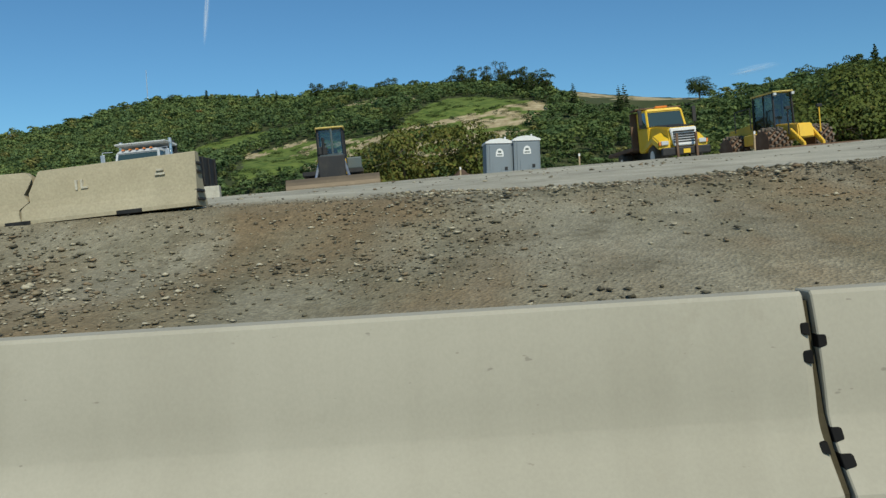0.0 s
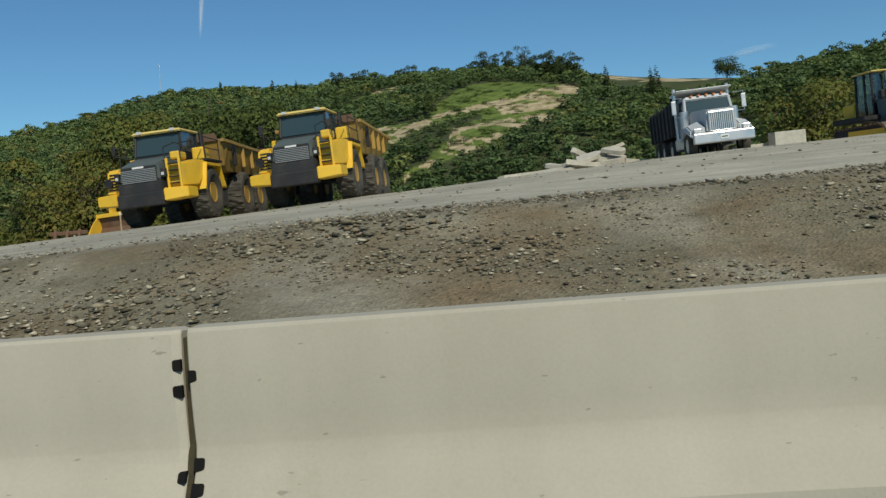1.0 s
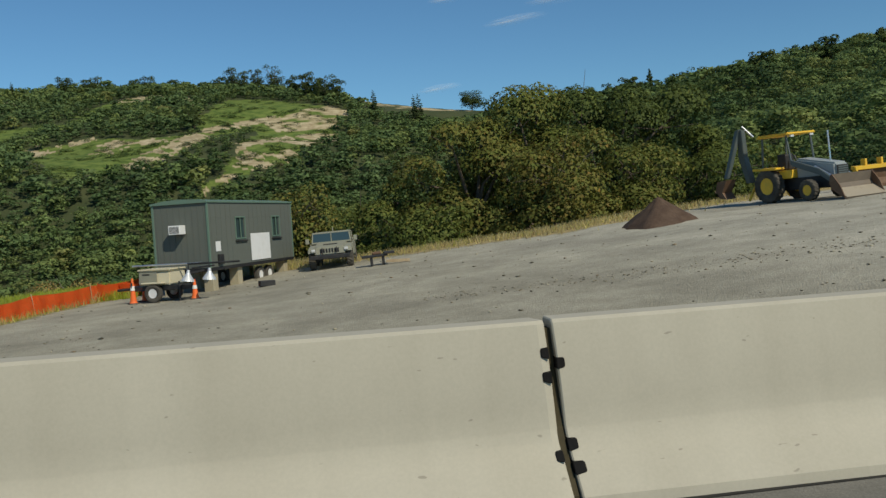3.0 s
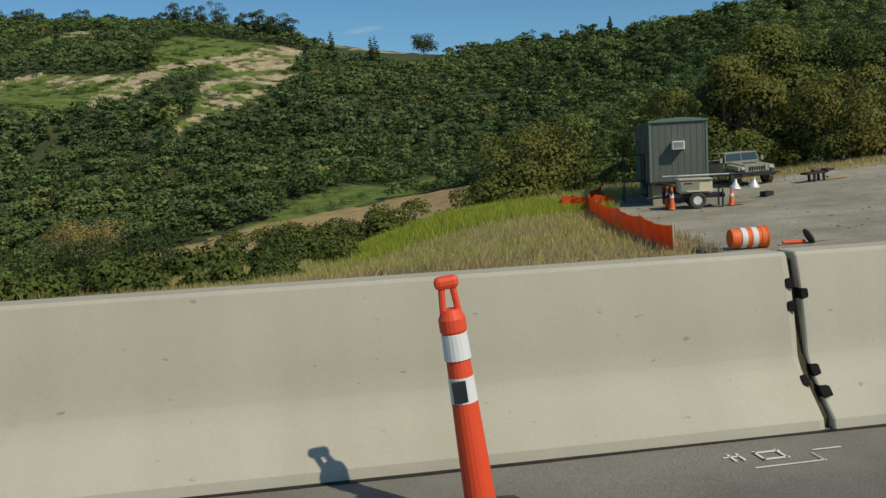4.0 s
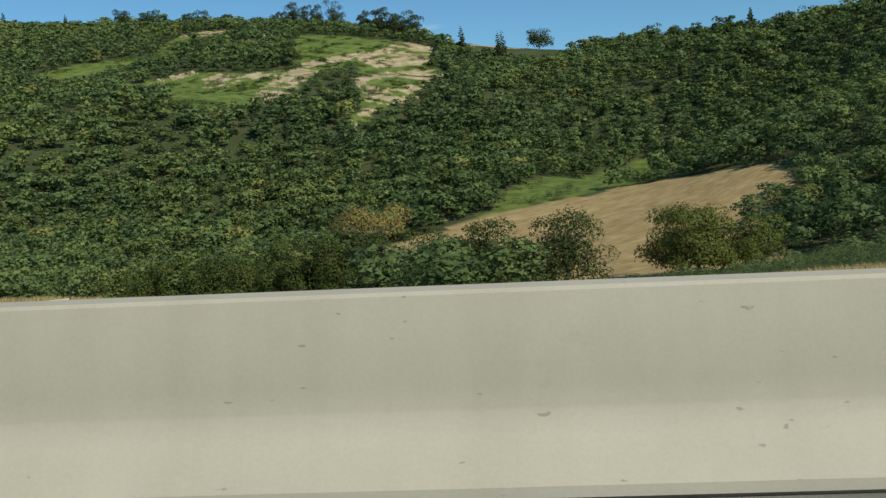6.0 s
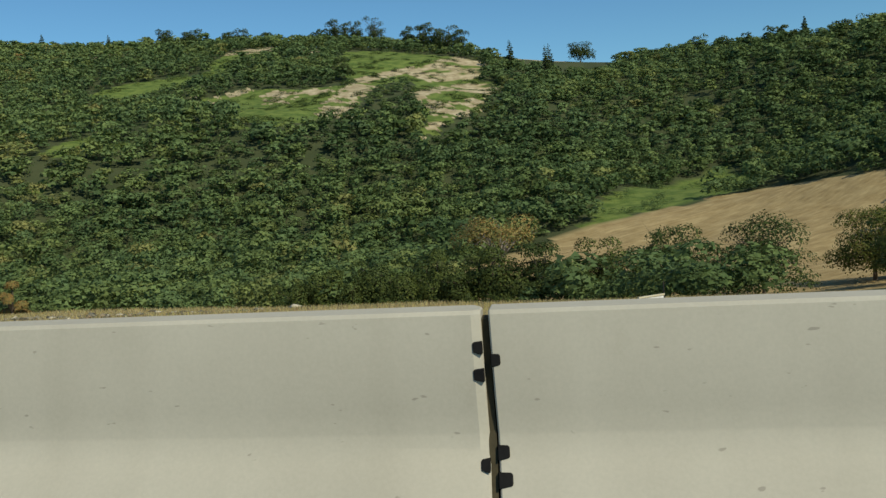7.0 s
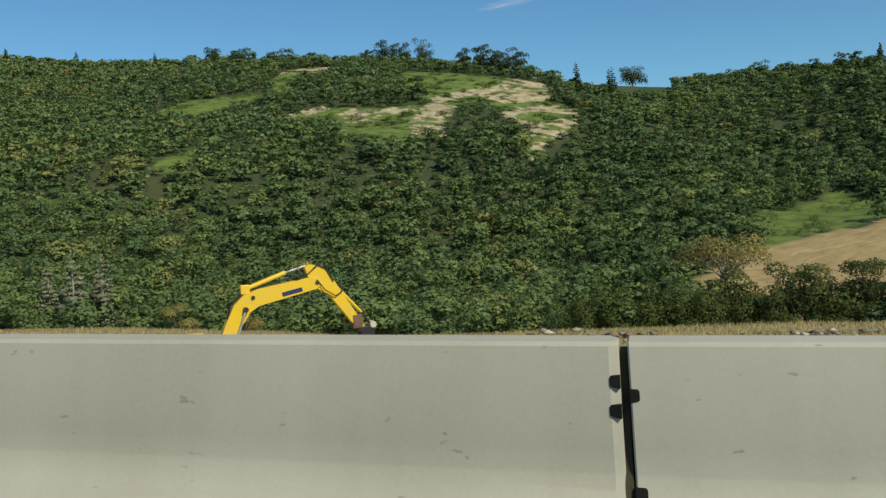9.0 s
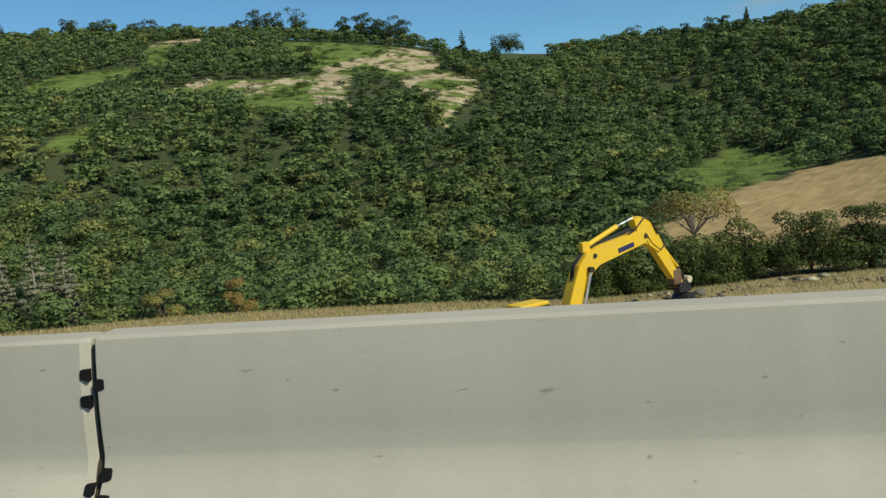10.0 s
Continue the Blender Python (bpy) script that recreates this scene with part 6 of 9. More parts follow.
# ---- yellow bonneted truck ----
def yellow_truck():
    x, y = 8.55, 29.5
    e = thing("flatbed_truck", (x, y, height(x, y + 2.5) - 0.02), 4.0, "yellow bonneted work truck with white grille, parked on gravel", "truck", tilt=(0, -2.5))
    for sx in (-1, 1):
        wheel(e, sx * 0.98, 1.2, 0.50, 0.3, M_WHITE, 0)
        wheel(e, sx * 0.92, 5.3, 0.50, 0.55, M_WHITE, 0)
        solid(e, "fender", [[(sx * 0.58, 0.15, 0.70), (sx * 1.18, 0.25, 0.70), (sx * 1.12, 0.3, 1.0), (sx * 0.58, 0.2, 1.1)], [(sx * 0.62, 0.9, 1.05), (sx * 1.22, 0.9, 1.0), (sx * 1.15, 0.9, 1.28), (sx * 0.62, 0.9, 1.45)], [(sx * 0.7, 1.85, 0.75), (sx * 1.22, 1.85, 0.75), (sx * 1.15, 1.8, 1.05), (sx * 0.7, 1.8, 1.3)]], M_TRUCK_YELLOW, 0.05)
        block(e, "headlamp", (sx * 0.88 - 0.17, 0.12, 0.86), (sx * 0.88 + 0.17, 0.3, 1.02), M_LENS, 0.03)
        block(e, "turn_lamp", (sx * 1.10 - 0.05, 0.16, 0.86), (sx * 1.10 + 0.05, 0.3, 1.0), M_AMBER, 0.02)
        bm = bmesh.new()
        handrail(bm, [(sx * 0.98, 1.9, 1.7), (sx * 1.32, 1.75, 1.7), (sx * 1.32, 1.75, 2.5), (sx * 0.98, 1.95, 2.5)], 0.016)
        part("mirror_arm", bm, M_BLACK, e)
        block(e, "mirror", (sx * 1.32 - 0.09, 1.71, 1.8), (sx * 1.32 + 0.09, 1.79, 2.4), M_BLACK, 0.02)
        part("cab_post", tube(bmesh.new(), (sx * 0.91, 1.92, 1.72), (sx * 0.85, 2.18, 2.38), 0.06, sides=6), M_TRUCK_YELLOW, e)
        block(e, "cab_rear_corner", (min(sx * 0.80, sx * 0.95), 3.0, 1.7), (max(sx * 0.80, sx * 0.95), 3.2, 2.4), M_TRUCK_YELLOW, 0.03)
        glass(e, "side_window", [(sx * 0.93, 2.0, 1.76), (sx * 0.93, 3.0, 1.78), (sx * 0.89, 3.0, 2.36), (sx * 0.87, 2.2, 2.36)])
        part("front_post", box(bmesh.new(), (sx * 0.45 - 0.05, -0.22, 0.3), (sx * 0.45 + 0.05, -0.12, 1.25), 0.01), M_RUST, e, "rusty steel upright before the bumper")
    solid(e, "chassis", [sect(0.2, -0.42, 0.42, 0.55, 0.85), sect(7.0, -0.42, 0.42, 0.6, 0.9)], M_BLACK, 0.02)
    block(e, "bumper", (-1.12, -0.1, 0.45), (1.12, 0.1, 0.75), M_BLACK, 0.04)
    block(e, "number_plate", (-0.16, -0.13, 0.50), (0.16, -0.11, 0.66), M_TRUCK_YELLOW, 0.004)
    solid(e, "hood", [[(-0.62, 0.12, 0.78), (0.62, 0.12, 0.78), (0.66, 0.2, 1.5), (-0.66, 0.2, 1.5)], [(-0.7, 1.0, 0.8), (0.7, 1.0, 0.8), (0.70, 1.0, 1.62), (-0.70, 1.0, 1.62)], [(-0.85, 1.95, 0.8), (0.85, 1.95, 0.8), (0.82, 1.95, 1.74), (-0.82, 1.95, 1.74)]], M_TRUCK_YELLOW, 0.06)
    solid(e, "grille", [[(-0.50, 0.04, 0.80), (0.50, 0.04, 0.80), (0.62, 0.10, 1.48), (-0.62, 0.10, 1.48)], [(-0.50, 0.16, 0.80), (0.50, 0.16, 0.80), (0.62, 0.22, 1.48), (-0.62, 0.22, 1.48)]], M_WHITE, 0.03, "white grille")
    slats(e, "grille_slot", -0.50, 0.50, 0.90, 1.38, 0.055, 5, M_BLACK, 0.02)
    solid(e, "cab", [sect(1.9, -0.93, 0.93, 0.8, 1.72), sect(3.2, -0.95, 0.95, 0.8, 1.78)], M_TRUCK_YELLOW, 0.05)
    glass(e, "windscreen", [(-0.88, 1.93, 1.74), (0.88, 1.93, 1.74), (0.82, 2.18, 2.34), (-0.82, 2.18, 2.34)])
    solid(e, "cab_roof", [[(-0.90, 2.08, 2.32), (0.90, 2.08, 2.32), (0.82, 2.15, 2.46), (-0.82, 2.15, 2.46)], [(-0.95, 3.2, 2.32), (0.95, 3.2, 2.32), (0.88, 3.2, 2.5), (-0.88, 3.2, 2.5)]], M_TRUCK_YELLOW, 0.05)
    block(e, "light_bar", (-0.3, 2.35, 2.5), (0.3, 2.55, 2.58), M_AMBER, 0.03)
    block(e, "load_bed", (-1.2, 3.4, 0.95), (1.2, 7.2, 1.1), M_RUST, 0.02)
    block(e, "headboard", (-1.2, 3.4, 1.1), (1.2, 3.5, 2.45), M_RUST, 0.02)
    block(e, "cab_shield", (-1.15, 2.75, 2.52), (1.15, 3.5, 2.58), M_RUST, 0.02)
    solid(e, "hood_panel", [[(-0.5, 0.35, 1.52), (0.5, 0.35, 1.52), (0.5, 0.35, 1.545), (-0.5, 0.35, 1.545)], [(-0.62, 1.85, 1.73), (0.62, 1.85, 1.73), (0.62, 1.85, 1.765), (-0.62, 1.85, 1.765)]], M_BLACK, 0.01, "dark anti-glare panel")
    e.matrix_basis = e.matrix_basis @ Matrix.Diagonal((0.88, 1.0, 1.07, 1.0))


yellow_truck()


# ---- bulldozer ----
def tracks(e, cx, y0, y1, r, w, material, pads=26):
    for sx in (-1, 1):
        bm = bmesh.new()
        n = 10
        path = [(y0 + r - r * math.sin(math.pi * k / n), r - r * math.cos(math.pi * k / n)) for k in range(n + 1)] + [(y1 - r + r * math.sin(math.pi * k / n), r + r * math.cos(math.pi * k / n)) for k in range(n + 1)]
        prism(bm, path, sx * cx - w * 0.42, sx * cx + w * 0.42, "x")
        tr = part("track", bm, material, e)
        total = 2 * (y1 - y0 - 2 * r) + 2 * math.pi * r
        for k in range(pads):
            d = total * k / pads
            straight = y1 - y0 - 2 * r
            if d < straight:
                p, a = (y0 + r + d, 0.0), 0
            elif d < straight + math.pi * r:
                t = (d - straight) / r
                p, a = (y1 - r + r * math.sin(t), r - r * math.cos(t)), t
            elif d < 2 * straight + math.pi * r:
                p, a = (y1 - r - (d - straight - math.pi * r), 2 * r), math.pi
            else:
                t = (d - 2 * straight - math.pi * r) / r
                p, a = (y0 + r - r * math.sin(t), r + r * math.cos(t)), math.pi + t
            m = Matrix.Translation((sx * cx, p[0], p[1])) @ Matrix.Rotation(a, 4, "X")
            part("track_shoe", box(bmesh.new(), (-w / 2, -total / pads * 0.42, -0.05), (w / 2, total / pads * 0.42, 0.03), 0), M_RUST, tr, at=m)


def bulldozer():
    x, y = -5.55, 29.9
    e = thing("bulldozer", (x, y, height(x, y + 2.5) + 0.0), 5.0, "dusty dark bulldozer with wide steel blade and glazed cab", "bulldozer", tilt=(0, -2.5))
    tracks(e, 1.0, 1.0, 4.6, 0.42, 0.56, M_BLACK)
    rows = []
    for k in range(9):
        t = k / 8
        rows.append((0.34 * (2 * t - 1) ** 2 - 0.12, -0.2 + 1.04 * t))
    outline = [(a, b) for a, b in rows] + [(a + 0.1, b) for a, b in reversed(rows)]
    # dark blade over pale edge: light on the curve put into the colours
    part("blade", prism(bmesh.new(), outline, -1.88, 1.88, "x"), M_SHADED_BLADE, e, "worn steel blade, painted dark for its shaded upper curve")
    block(e, "cutting_edge", (-1.92, -0.02, -0.2), (1.92, 0.13, 0.16), M_WORN_LIT, 0.01, "scoured cutting edge, painted pale for the lit lower curve")
    for sx in (-1, 1):
        solid(e, "push_arm", [sect(0.3, sx * 1.35 - 0.08, sx * 1.35 + 0.08, 0.35, 0.62), sect(3.2, sx * 1.35 - 0.08, sx * 1.35 + 0.08, 0.45, 0.7)], M_YELLOW, 0.02)
        part("lift_ram", tube(bmesh.new(), (sx * 0.5, 1.15, 1.55), (sx * 0.7, 0.2, 0.7), 0.06, sides=8), M_CHROME, e)
    solid(e, "engine_hood", [[(-0.55, 0.75, 0.75), (0.55, 0.75, 0.75), (0.50, 0.75, 1.70), (-0.50, 0.75, 1.70)], [(-0.55, 2.4, 0.75), (0.55, 2.4, 0.75), (0.55, 2.4, 1.95), (-0.55, 2.4, 1.95)]], M_SLATE, 0.06)
    block(e, "radiator_guard", (-0.55, 0.66, 0.75), (0.55, 0.76, 1.72), M_BLACK, 0.03)
    solid(e, "fender", [sect(2.2, -1.3, 1.3, 1.05, 1.25), sect(4.5, -1.3, 1.3, 1.05, 1.3)], M_BLACK, 0.03)
    block(e, "side_tank", (0.62, 2.5, 1.25), (1.25, 4.4, 1.75), M_SLATE, 0.05)
    solid(e, "cab", [[(-0.55, 2.6, 1.25), (0.55, 2.6, 1.25), (0.52, 2.68, 3.05), (-0.52, 2.68, 3.05)], [(-0.60, 3.7, 1.25), (0.60, 3.7, 1.25), (0.57, 3.65, 3.05), (-0.57, 3.65, 3.05)]], M_SEE, 0.03)
    block(e, "seat", (-0.25, 3.0, 1.3), (0.25, 3.45, 2.25), M_BLACK, 0.06)
    block(e, "console", (-0.5, 2.75, 1.3), (0.5, 2.95, 1.95), M_BLACK, 0.04)
    solid(e, "rear_post_frame", [sect(3.66, -0.6, -0.44, 1.3, 3.05), sect(3.74, -0.6, -0.44, 1.3, 3.05)], M_BLACK, 0.02)
    solid(e, "rear_post_frame", [sect(3.66, 0.44, 0.6, 1.3, 3.05), sect(3.74, 0.44, 0.6, 1.3, 3.05)], M_BLACK, 0.02)
    block(e, "fuel_tank", (-0.7, 3.8, 1.2), (0.7, 4.6, 1.9), M_YELLOW, 0.08, "yellow rear fuel tank")
    block(e, "hood_side_panel", (0.56, 1.2, 0.95), (0.60, 2.3, 1.6), M_YELLOW, 0.02, "yellow side panel")
    for sx in (-1, 1):
        for (xa, ya, xb, yb) in ((0.55, 2.58, 0.52, 2.66), (0.61, 3.7, 0.58, 3.65), (0.58, 3.1, 0.55, 3.1)):
            part("cab_post", tube(bmesh.new(), (sx * xa, ya, 1.25), (sx * xb, yb, 3.05), 0.05, sides=6), M_BLACK, e)
    part("cab_post", tube(bmesh.new(), (0.06, 2.45, 1.9), (0.06, 2.55, 3.05), 0.045, sides=6), M_SLATE, e)
    solid(e, "cab_roof", [sect(2.45, -0.62, 0.62, 3.05, 3.12), sect(3.85, -0.66, 0.66, 3.05, 3.13)], M_PALE_ROOF, 0.03)
    part("exhaust", tube(bmesh.new(), (-0.3, 1.9, 1.8), (-0.3, 1.9, 2.6), 0.06, sides=8), M_BLACK, e)
    block(e, "pre_cleaner", (-0.55, 2.0, 1.9), (-0.15, 2.3, 2.25), M_BLACK, 0.05)


bulldozer()


# ---- soil compactor ----
def compactor():
    x, y = 14.2, 30.8
    e = thing("soil_compactor", (x, y, height(x, y + 2) - 0.02), 7.0, "yellow soil compactor with studded steel drums and blade", "compactor", tilt=(0, -2.5))
    for sx in (-1, 1):
        for yy in (1.35, 4.6):
            bm = lathe(bmesh.new(), [(0.62, -0.45), (0.62, 0.45)], 24)
            drum = part("drum", bm, M_RUST, e, at=pose(sx * 1.1, yy, 0.78) @ Matrix.Rotation(math.pi / 2, 4, "Y"))
            for row in range(5):
                for k in range(14):
                    t = 2 * math.pi * (k + row * 0.5) / 14
                    z = -0.36 + row * 0.18
                    m = Matrix.Rotation(t, 4, "Z") @ Matrix.Translation((0.60, 0, z))
                    bm = bmesh.new()
                    box(bm, (0, -0.07, -0.06), (0.17, 0.07, 0.06), 0.02)
                    part("stud", bm, M_BUCKET, drum, at=m)
    part("blade", prism(bmesh.new(), [(-0.25, 0.05), (-0.36, 0.25), (-0.30, 0.52), (-0.2, 0.52), (-0.27, 0.25), (-0.12, 0.05)], -2.2, 2.2, "x"), M_RUST, e)
    solid(e, "front_frame", [[(-0.38, 0.3, 0.9), (0.38, 0.3, 0.9), (0.34, 0.4, 1.55), (-0.34, 0.4, 1.55)], [(-0.45, 2.3, 0.9), (0.45, 2.3, 0.9), (0.45, 2.3, 1.75), (-0.45, 2.3, 1.75)]], M_YELLOW, 0.05)
    for sx in (-1, 1):
        solid(e, "lift_arm", [sect(-0.2, sx * 0.45 - 0.06, sx * 0.45 + 0.06, 0.4, 0.65), sect(0.7, sx * 0.5 - 0.06, sx * 0.5 + 0.06, 1.1, 1.4)], M_YELLOW, 0.02)
        bm = bmesh.new()
        handrail(bm, [(sx * 0.75, 0.45, 1.1), (sx * 0.75, 0.45, 2.3)], 0.03)
        part("lamp_post", bm, M_BLACK if sx < 0 else M_YELLOW, e)
        block(e, "lamp", (sx * 0.75 - 0.12, 0.38, 2.22), (sx * 0.75 + 0.12, 0.5, 2.36), M_BLACK, 0.02)
        block(e, "roof_lamp", (sx * 0.44 - 0.07, 1.80, 3.06), (sx * 0.44 + 0.07, 1.88, 3.18), M_LENS, 0.01)
    solid(e, "rear_body", [sect(3.6, -0.62, 0.62, 0.9, 2.0), sect(6.0, -0.6, 0.6, 0.9, 1.85)], M_YELLOW, 0.06)
    block(e, "side_step", (-1.15, 2.6, 0.9), (-0.6, 3.6, 1.4), M_YELLOW, 0.04)
    solid(e, "cab", [[(-0.46, 2.0, 1.6), (0.46, 2.0, 1.6), (0.43, 2.05, 3.2), (-0.43, 2.05, 3.2)], [(-0.55, 3.6, 1.6), (0.55, 3.6, 1.6), (0.5, 3.55, 3.2), (-0.5, 3.55, 3.2)]], M_SEE, 0.02)
    block(e, "seat", (-0.25, 2.7, 1.6), (0.25, 3.2, 2.5), M_BLACK, 0.06)
    block(e, "console", (-0.3, 2.15, 1.6), (0.3, 2.4, 2.1), M_BLACK, 0.04)
    block(e, "cab_rear_wall", (-0.5, 3.52, 1.6), (0.5, 3.58, 2.3), M_BLACK, 0.02)
    for sx in (-1, 1):
        for yy in (1.98, 2.8, 3.6):
            part("cab_post", tube(bmesh.new(), (sx * (0.48 if yy < 3 else 0.57), yy, 1.6), (sx * (0.45 if yy < 3 else 0.52), yy + (0.05 if yy < 2 else 0), 3.2), 0.055, sides=6), M_BLACK, e)
    solid(e, "cab_roof", [sect(1.85, -0.52, 0.52, 3.2, 3.27), sect(3.75, -0.6, 0.6, 3.2, 3.28)], M_PALE_ROOF, 0.03)
    bm = bmesh.new()
    handrail(bm, [(-1.4, 2.4, 1.6), (-1.4, 2.4, 2.6), (-1.4, 3.8, 2.6), (-1.4, 3.8, 1.6)], 0.025)
    part("guard_rail", bm, M_BLACK, e)
    e.matrix_basis = e.matrix_basis @ Matrix.Diagonal((0.95, 1.0, 0.93, 1.0))


compactor()


# ---- portable toilets ----
def toilet():
    e = thing("portable_toilet", (0, 0, 0), 0, "blue-grey plastic portable toilet with white domed roof", "portable toilet", "pair of portable toilets")
    block(e, "skid", (-0.56, -0.02, 0), (0.56, 1.15, 0.12), M_BLACK, 0.02)
    for sx in (-1, 1):
        block(e, "side_wall", (min(sx * 0.50, sx * 0.55), 0.0, 0.12), (max(sx * 0.50, sx * 0.55), 1.12, 2.05), M_BLUEGREY, 0.015)
    block(e, "back_wall", (-0.5, 1.06, 0.12), (0.5, 1.12, 2.05), M_BLUEGREY, 0.015)
    block(e, "door_frame", (-0.50, 0.0, 0.12), (0.50, 0.05, 2.10), M_BLUEGREY, 0.01)
    d = block(e, "door", (-0.42, -0.035, 0.16), (0.42, 0.0, 1.98), M_BLUEGREY, 0.015)
    block(d, "door_rib", (-0.30, -0.055, 0.25), (-0.26, -0.033, 1.25), M_BLUEGREY, 0.008)
    block(d, "door_rib", (0.06, -0.055, 0.25), (0.10, -0.033, 1.05), M_BLUEGREY, 0.008)
    block(d, "door_handle", (0.20, -0.075, 0.95), (0.32, -0.033, 1.08), M_BLACK, 0.01)
    bm = prism(bmesh.new(), [(-0.16, 1.50), (0.16, 1.50), (0.16, 1.66), (0.10, 1.80), (0.0, 1.84), (-0.10, 1.80), (-0.16, 1.66)], -0.045, -0.034, "y")
    part("notice", bm, M_WHITE, d, "white rounded notice")
    block(d, "notice_bar", (-0.11, -0.05, 1.55), (0.11, -0.046, 1.60), M_SLATE, 0)
    block(d, "notice_bar", (-0.07, -0.05, 1.66), (0.07, -0.046, 1.74), M_SLATE, 0)
    rows = []
    for yy, dz in ((-0.04, 0.0), (0.55, 0.05), (1.16, 0.0)):
        rows.append([(-0.59, yy, 2.05), (0.59, yy, 2.05), (0.57, yy, 2.12), (0.30, yy, 2.22 + dz), (0.0, yy, 2.26 + dz), (-0.30, yy, 2.22 + dz), (-0.57, yy, 2.12)])
    part("roof", hull(bmesh.new(), rows), M_WHITE, e)
    part("vent_pipe", tube(bmesh.new(), (0.4, 1.0, 2.1), (0.4, 1.0, 2.42), 0.04, sides=8), M_WHITE, e)
    return e


TZ = 2.42
e = toilet()
e.matrix_basis = pose(1.18, 30.85, TZ + 0.0, 0, 1.5, 4)
copy_thing(e, pose(2.32, 30.78, TZ + 0.05, 0, 1.0, 4))
# the ground dips where they stand


# ---- site office trailer ----
def office_trailer():
    e = thing("site_office_trailer", (-70.45, 40.65, -1.36), -36.0, "grey site office trailer with green trim and small windows", "trailer")
    b, t, w, l = 0.98, 3.56, 1.22, 7.9
    block(e, "end_wall", (-w, 0.0, b), (w, 0.08, t), M_SHED, 0.01)
    block(e, "rear_wall", (-w, l - 0.08, b), (w, l, t), M_SHED, 0.01)
    block(e, "floor_frame", (-w, 0.0, b - 0.14), (w, l, b - 0.004), M_BLACK, 0.01)
    # the long walls stand round their windows
    spans = [(0.08, 2.25), (3.05, 5.75), (6.5, l - 0.08)]
    for sx in (-1, 1):
        x0, x1 = sorted((sx * (w - 0.08), sx * w))
        wall = block(e, "long_wall", (x0, 0.085, b), (x1, l - 0.085, b + 1.1), M_SHED, 0.004)
        block(wall, "wall_panel", (x0, 0.085, b + 1.95), (x1, l - 0.085, t - 0.004), M_SHED, 0.004)
        for y0, y1 in spans:
            block(wall, "wall_panel", (x0, max(y0, 0.085), b + 1.104), (x1, min(y1, l - 0.085), b + 1.946), M_SHED, 0.004)
        for y0, y1 in ((2.25, 3.05), (5.75, 6.5)):
            win = part("window", box(bmesh.new(), (sx * (w - 0.05) - 0.008, y0, b + 1.1), (sx * (w - 0.05) + 0.008, y1, b + 1.95)), M_GLASS, e)
            xa, xb = sorted((sx * (w + 0.002), sx * (w + 0.03)))
            for lo, hi in (((xa, y0 - 0.05, b + 1.05), (xb, y0, b + 2.0)), ((xa, y1, b + 1.05), (xb, y1 + 0.05, b + 2.0)), ((xa, y0, b + 1.95), (xb, y1, b + 2.0)), ((xa, y0, b + 1.05), (xb, y1, b + 1.1)), ((xa, (y0 + y1) / 2 - 0.02, b + 1.1), (xb, (y0 + y1) / 2 + 0.02, b + 1.95))):
                part("window_frame", box(bmesh.new(), lo, hi, 0.004), M_TRIM, win)
            part("window_sill", box(bmesh.new(), (xa, y0 - 0.1, b + 0.94), (xb + 0.05 * max(sx, 0), y1 + 0.1, b + 1.0), 0.004), M_BLACK, win)
        for k in range(19):
            yy = 0.2 + k * 0.41
            if not any(y0 - 0.06 < yy < y1 + 0.06 for y0, y1 in ((2.25, 3.05), (5.75, 6.5))):
                part("siding_batten", box(bmesh.new(), (sorted((sx * w, sx * (w + 0.012)))[0], yy, b), (sorted((sx * w, sx * (w + 0.012)))[1], yy + 0.03, t - 0.1)), M_SHED, wall)
        for yy in (0.0, l):
            block(e, "corner_trim", (min(sx * (w - 0.06), sx * (w + 0.025)), yy - 0.03, b - 0.02), (max(sx * (w - 0.06), sx * (w + 0.025)), yy + 0.03, t), M_TRIM, 0.006)
    for k in range(9):
        xx = -1.06 + k * 0.265
        block(e, "siding_batten", (xx - 0.012, -0.012, b), (xx + 0.012, 0.0, t - 0.1), M_SHED, 0)
    block(e, "notice_board", (w + 0.016, 3.5, b + 0.08), (w + 0.035, 5.35, b + 1.25), M_WHITE, 0.006, "large blank white board")
    block(e, "paper_notice", (w + 0.016, 0.45, b + 0.62), (w + 0.022, 0.85, b + 1.02), M_WHITE, 0)
    block(e, "meter_box", (w + 0.002, 0.55, b + 0.1), (w + 0.12, 0.9, b + 0.5), M_BLACK, 0.02)
    block(e, "door", (-w - 0.035, 2.6, b + 0.05), (-w - 0.014, 3.45, b + 2.05), M_SHED, 0.01)
    # arched roof
    rows = []
    for yy in (-0.08, l + 0.08):
        rows.append([(-w - 0.05, yy, t), (w + 0.05, yy, t), (w + 0.05, yy, t + 0.07), (0.6, yy, t + 0.16), (0, yy, t + 0.19), (-0.6, yy, t + 0.16), (-w - 0.05, yy, t + 0.07)])
    part("roof", hull(bmesh.new(), rows), M_TRIM, e)
    # air conditioner in the end wall
    ac = block(e, "air_conditioner", (-0.30, -0.42, b + 1.38), (0.22, -0.002, b + 1.74), M_WHITE, 0.02, "white window air conditioner")
    block(ac, "vent", (-0.24, -0.432, b + 1.44), (0.16, -0.421, b + 1.69), M_BLACK, 0.005)
    for k in range(5):
        block(ac, "vent_bar", (-0.22, -0.440, b + 1.46 + k * 0.047), (0.14, -0.434, b + 1.478 + k * 0.047), M_WHITE, 0)
    for yy in (4.7, 5.6):
        for sx in (-0.95, 0.95):
            wheel(e, sx, yy, 0.37, 0.22, M_WHITE, 0)
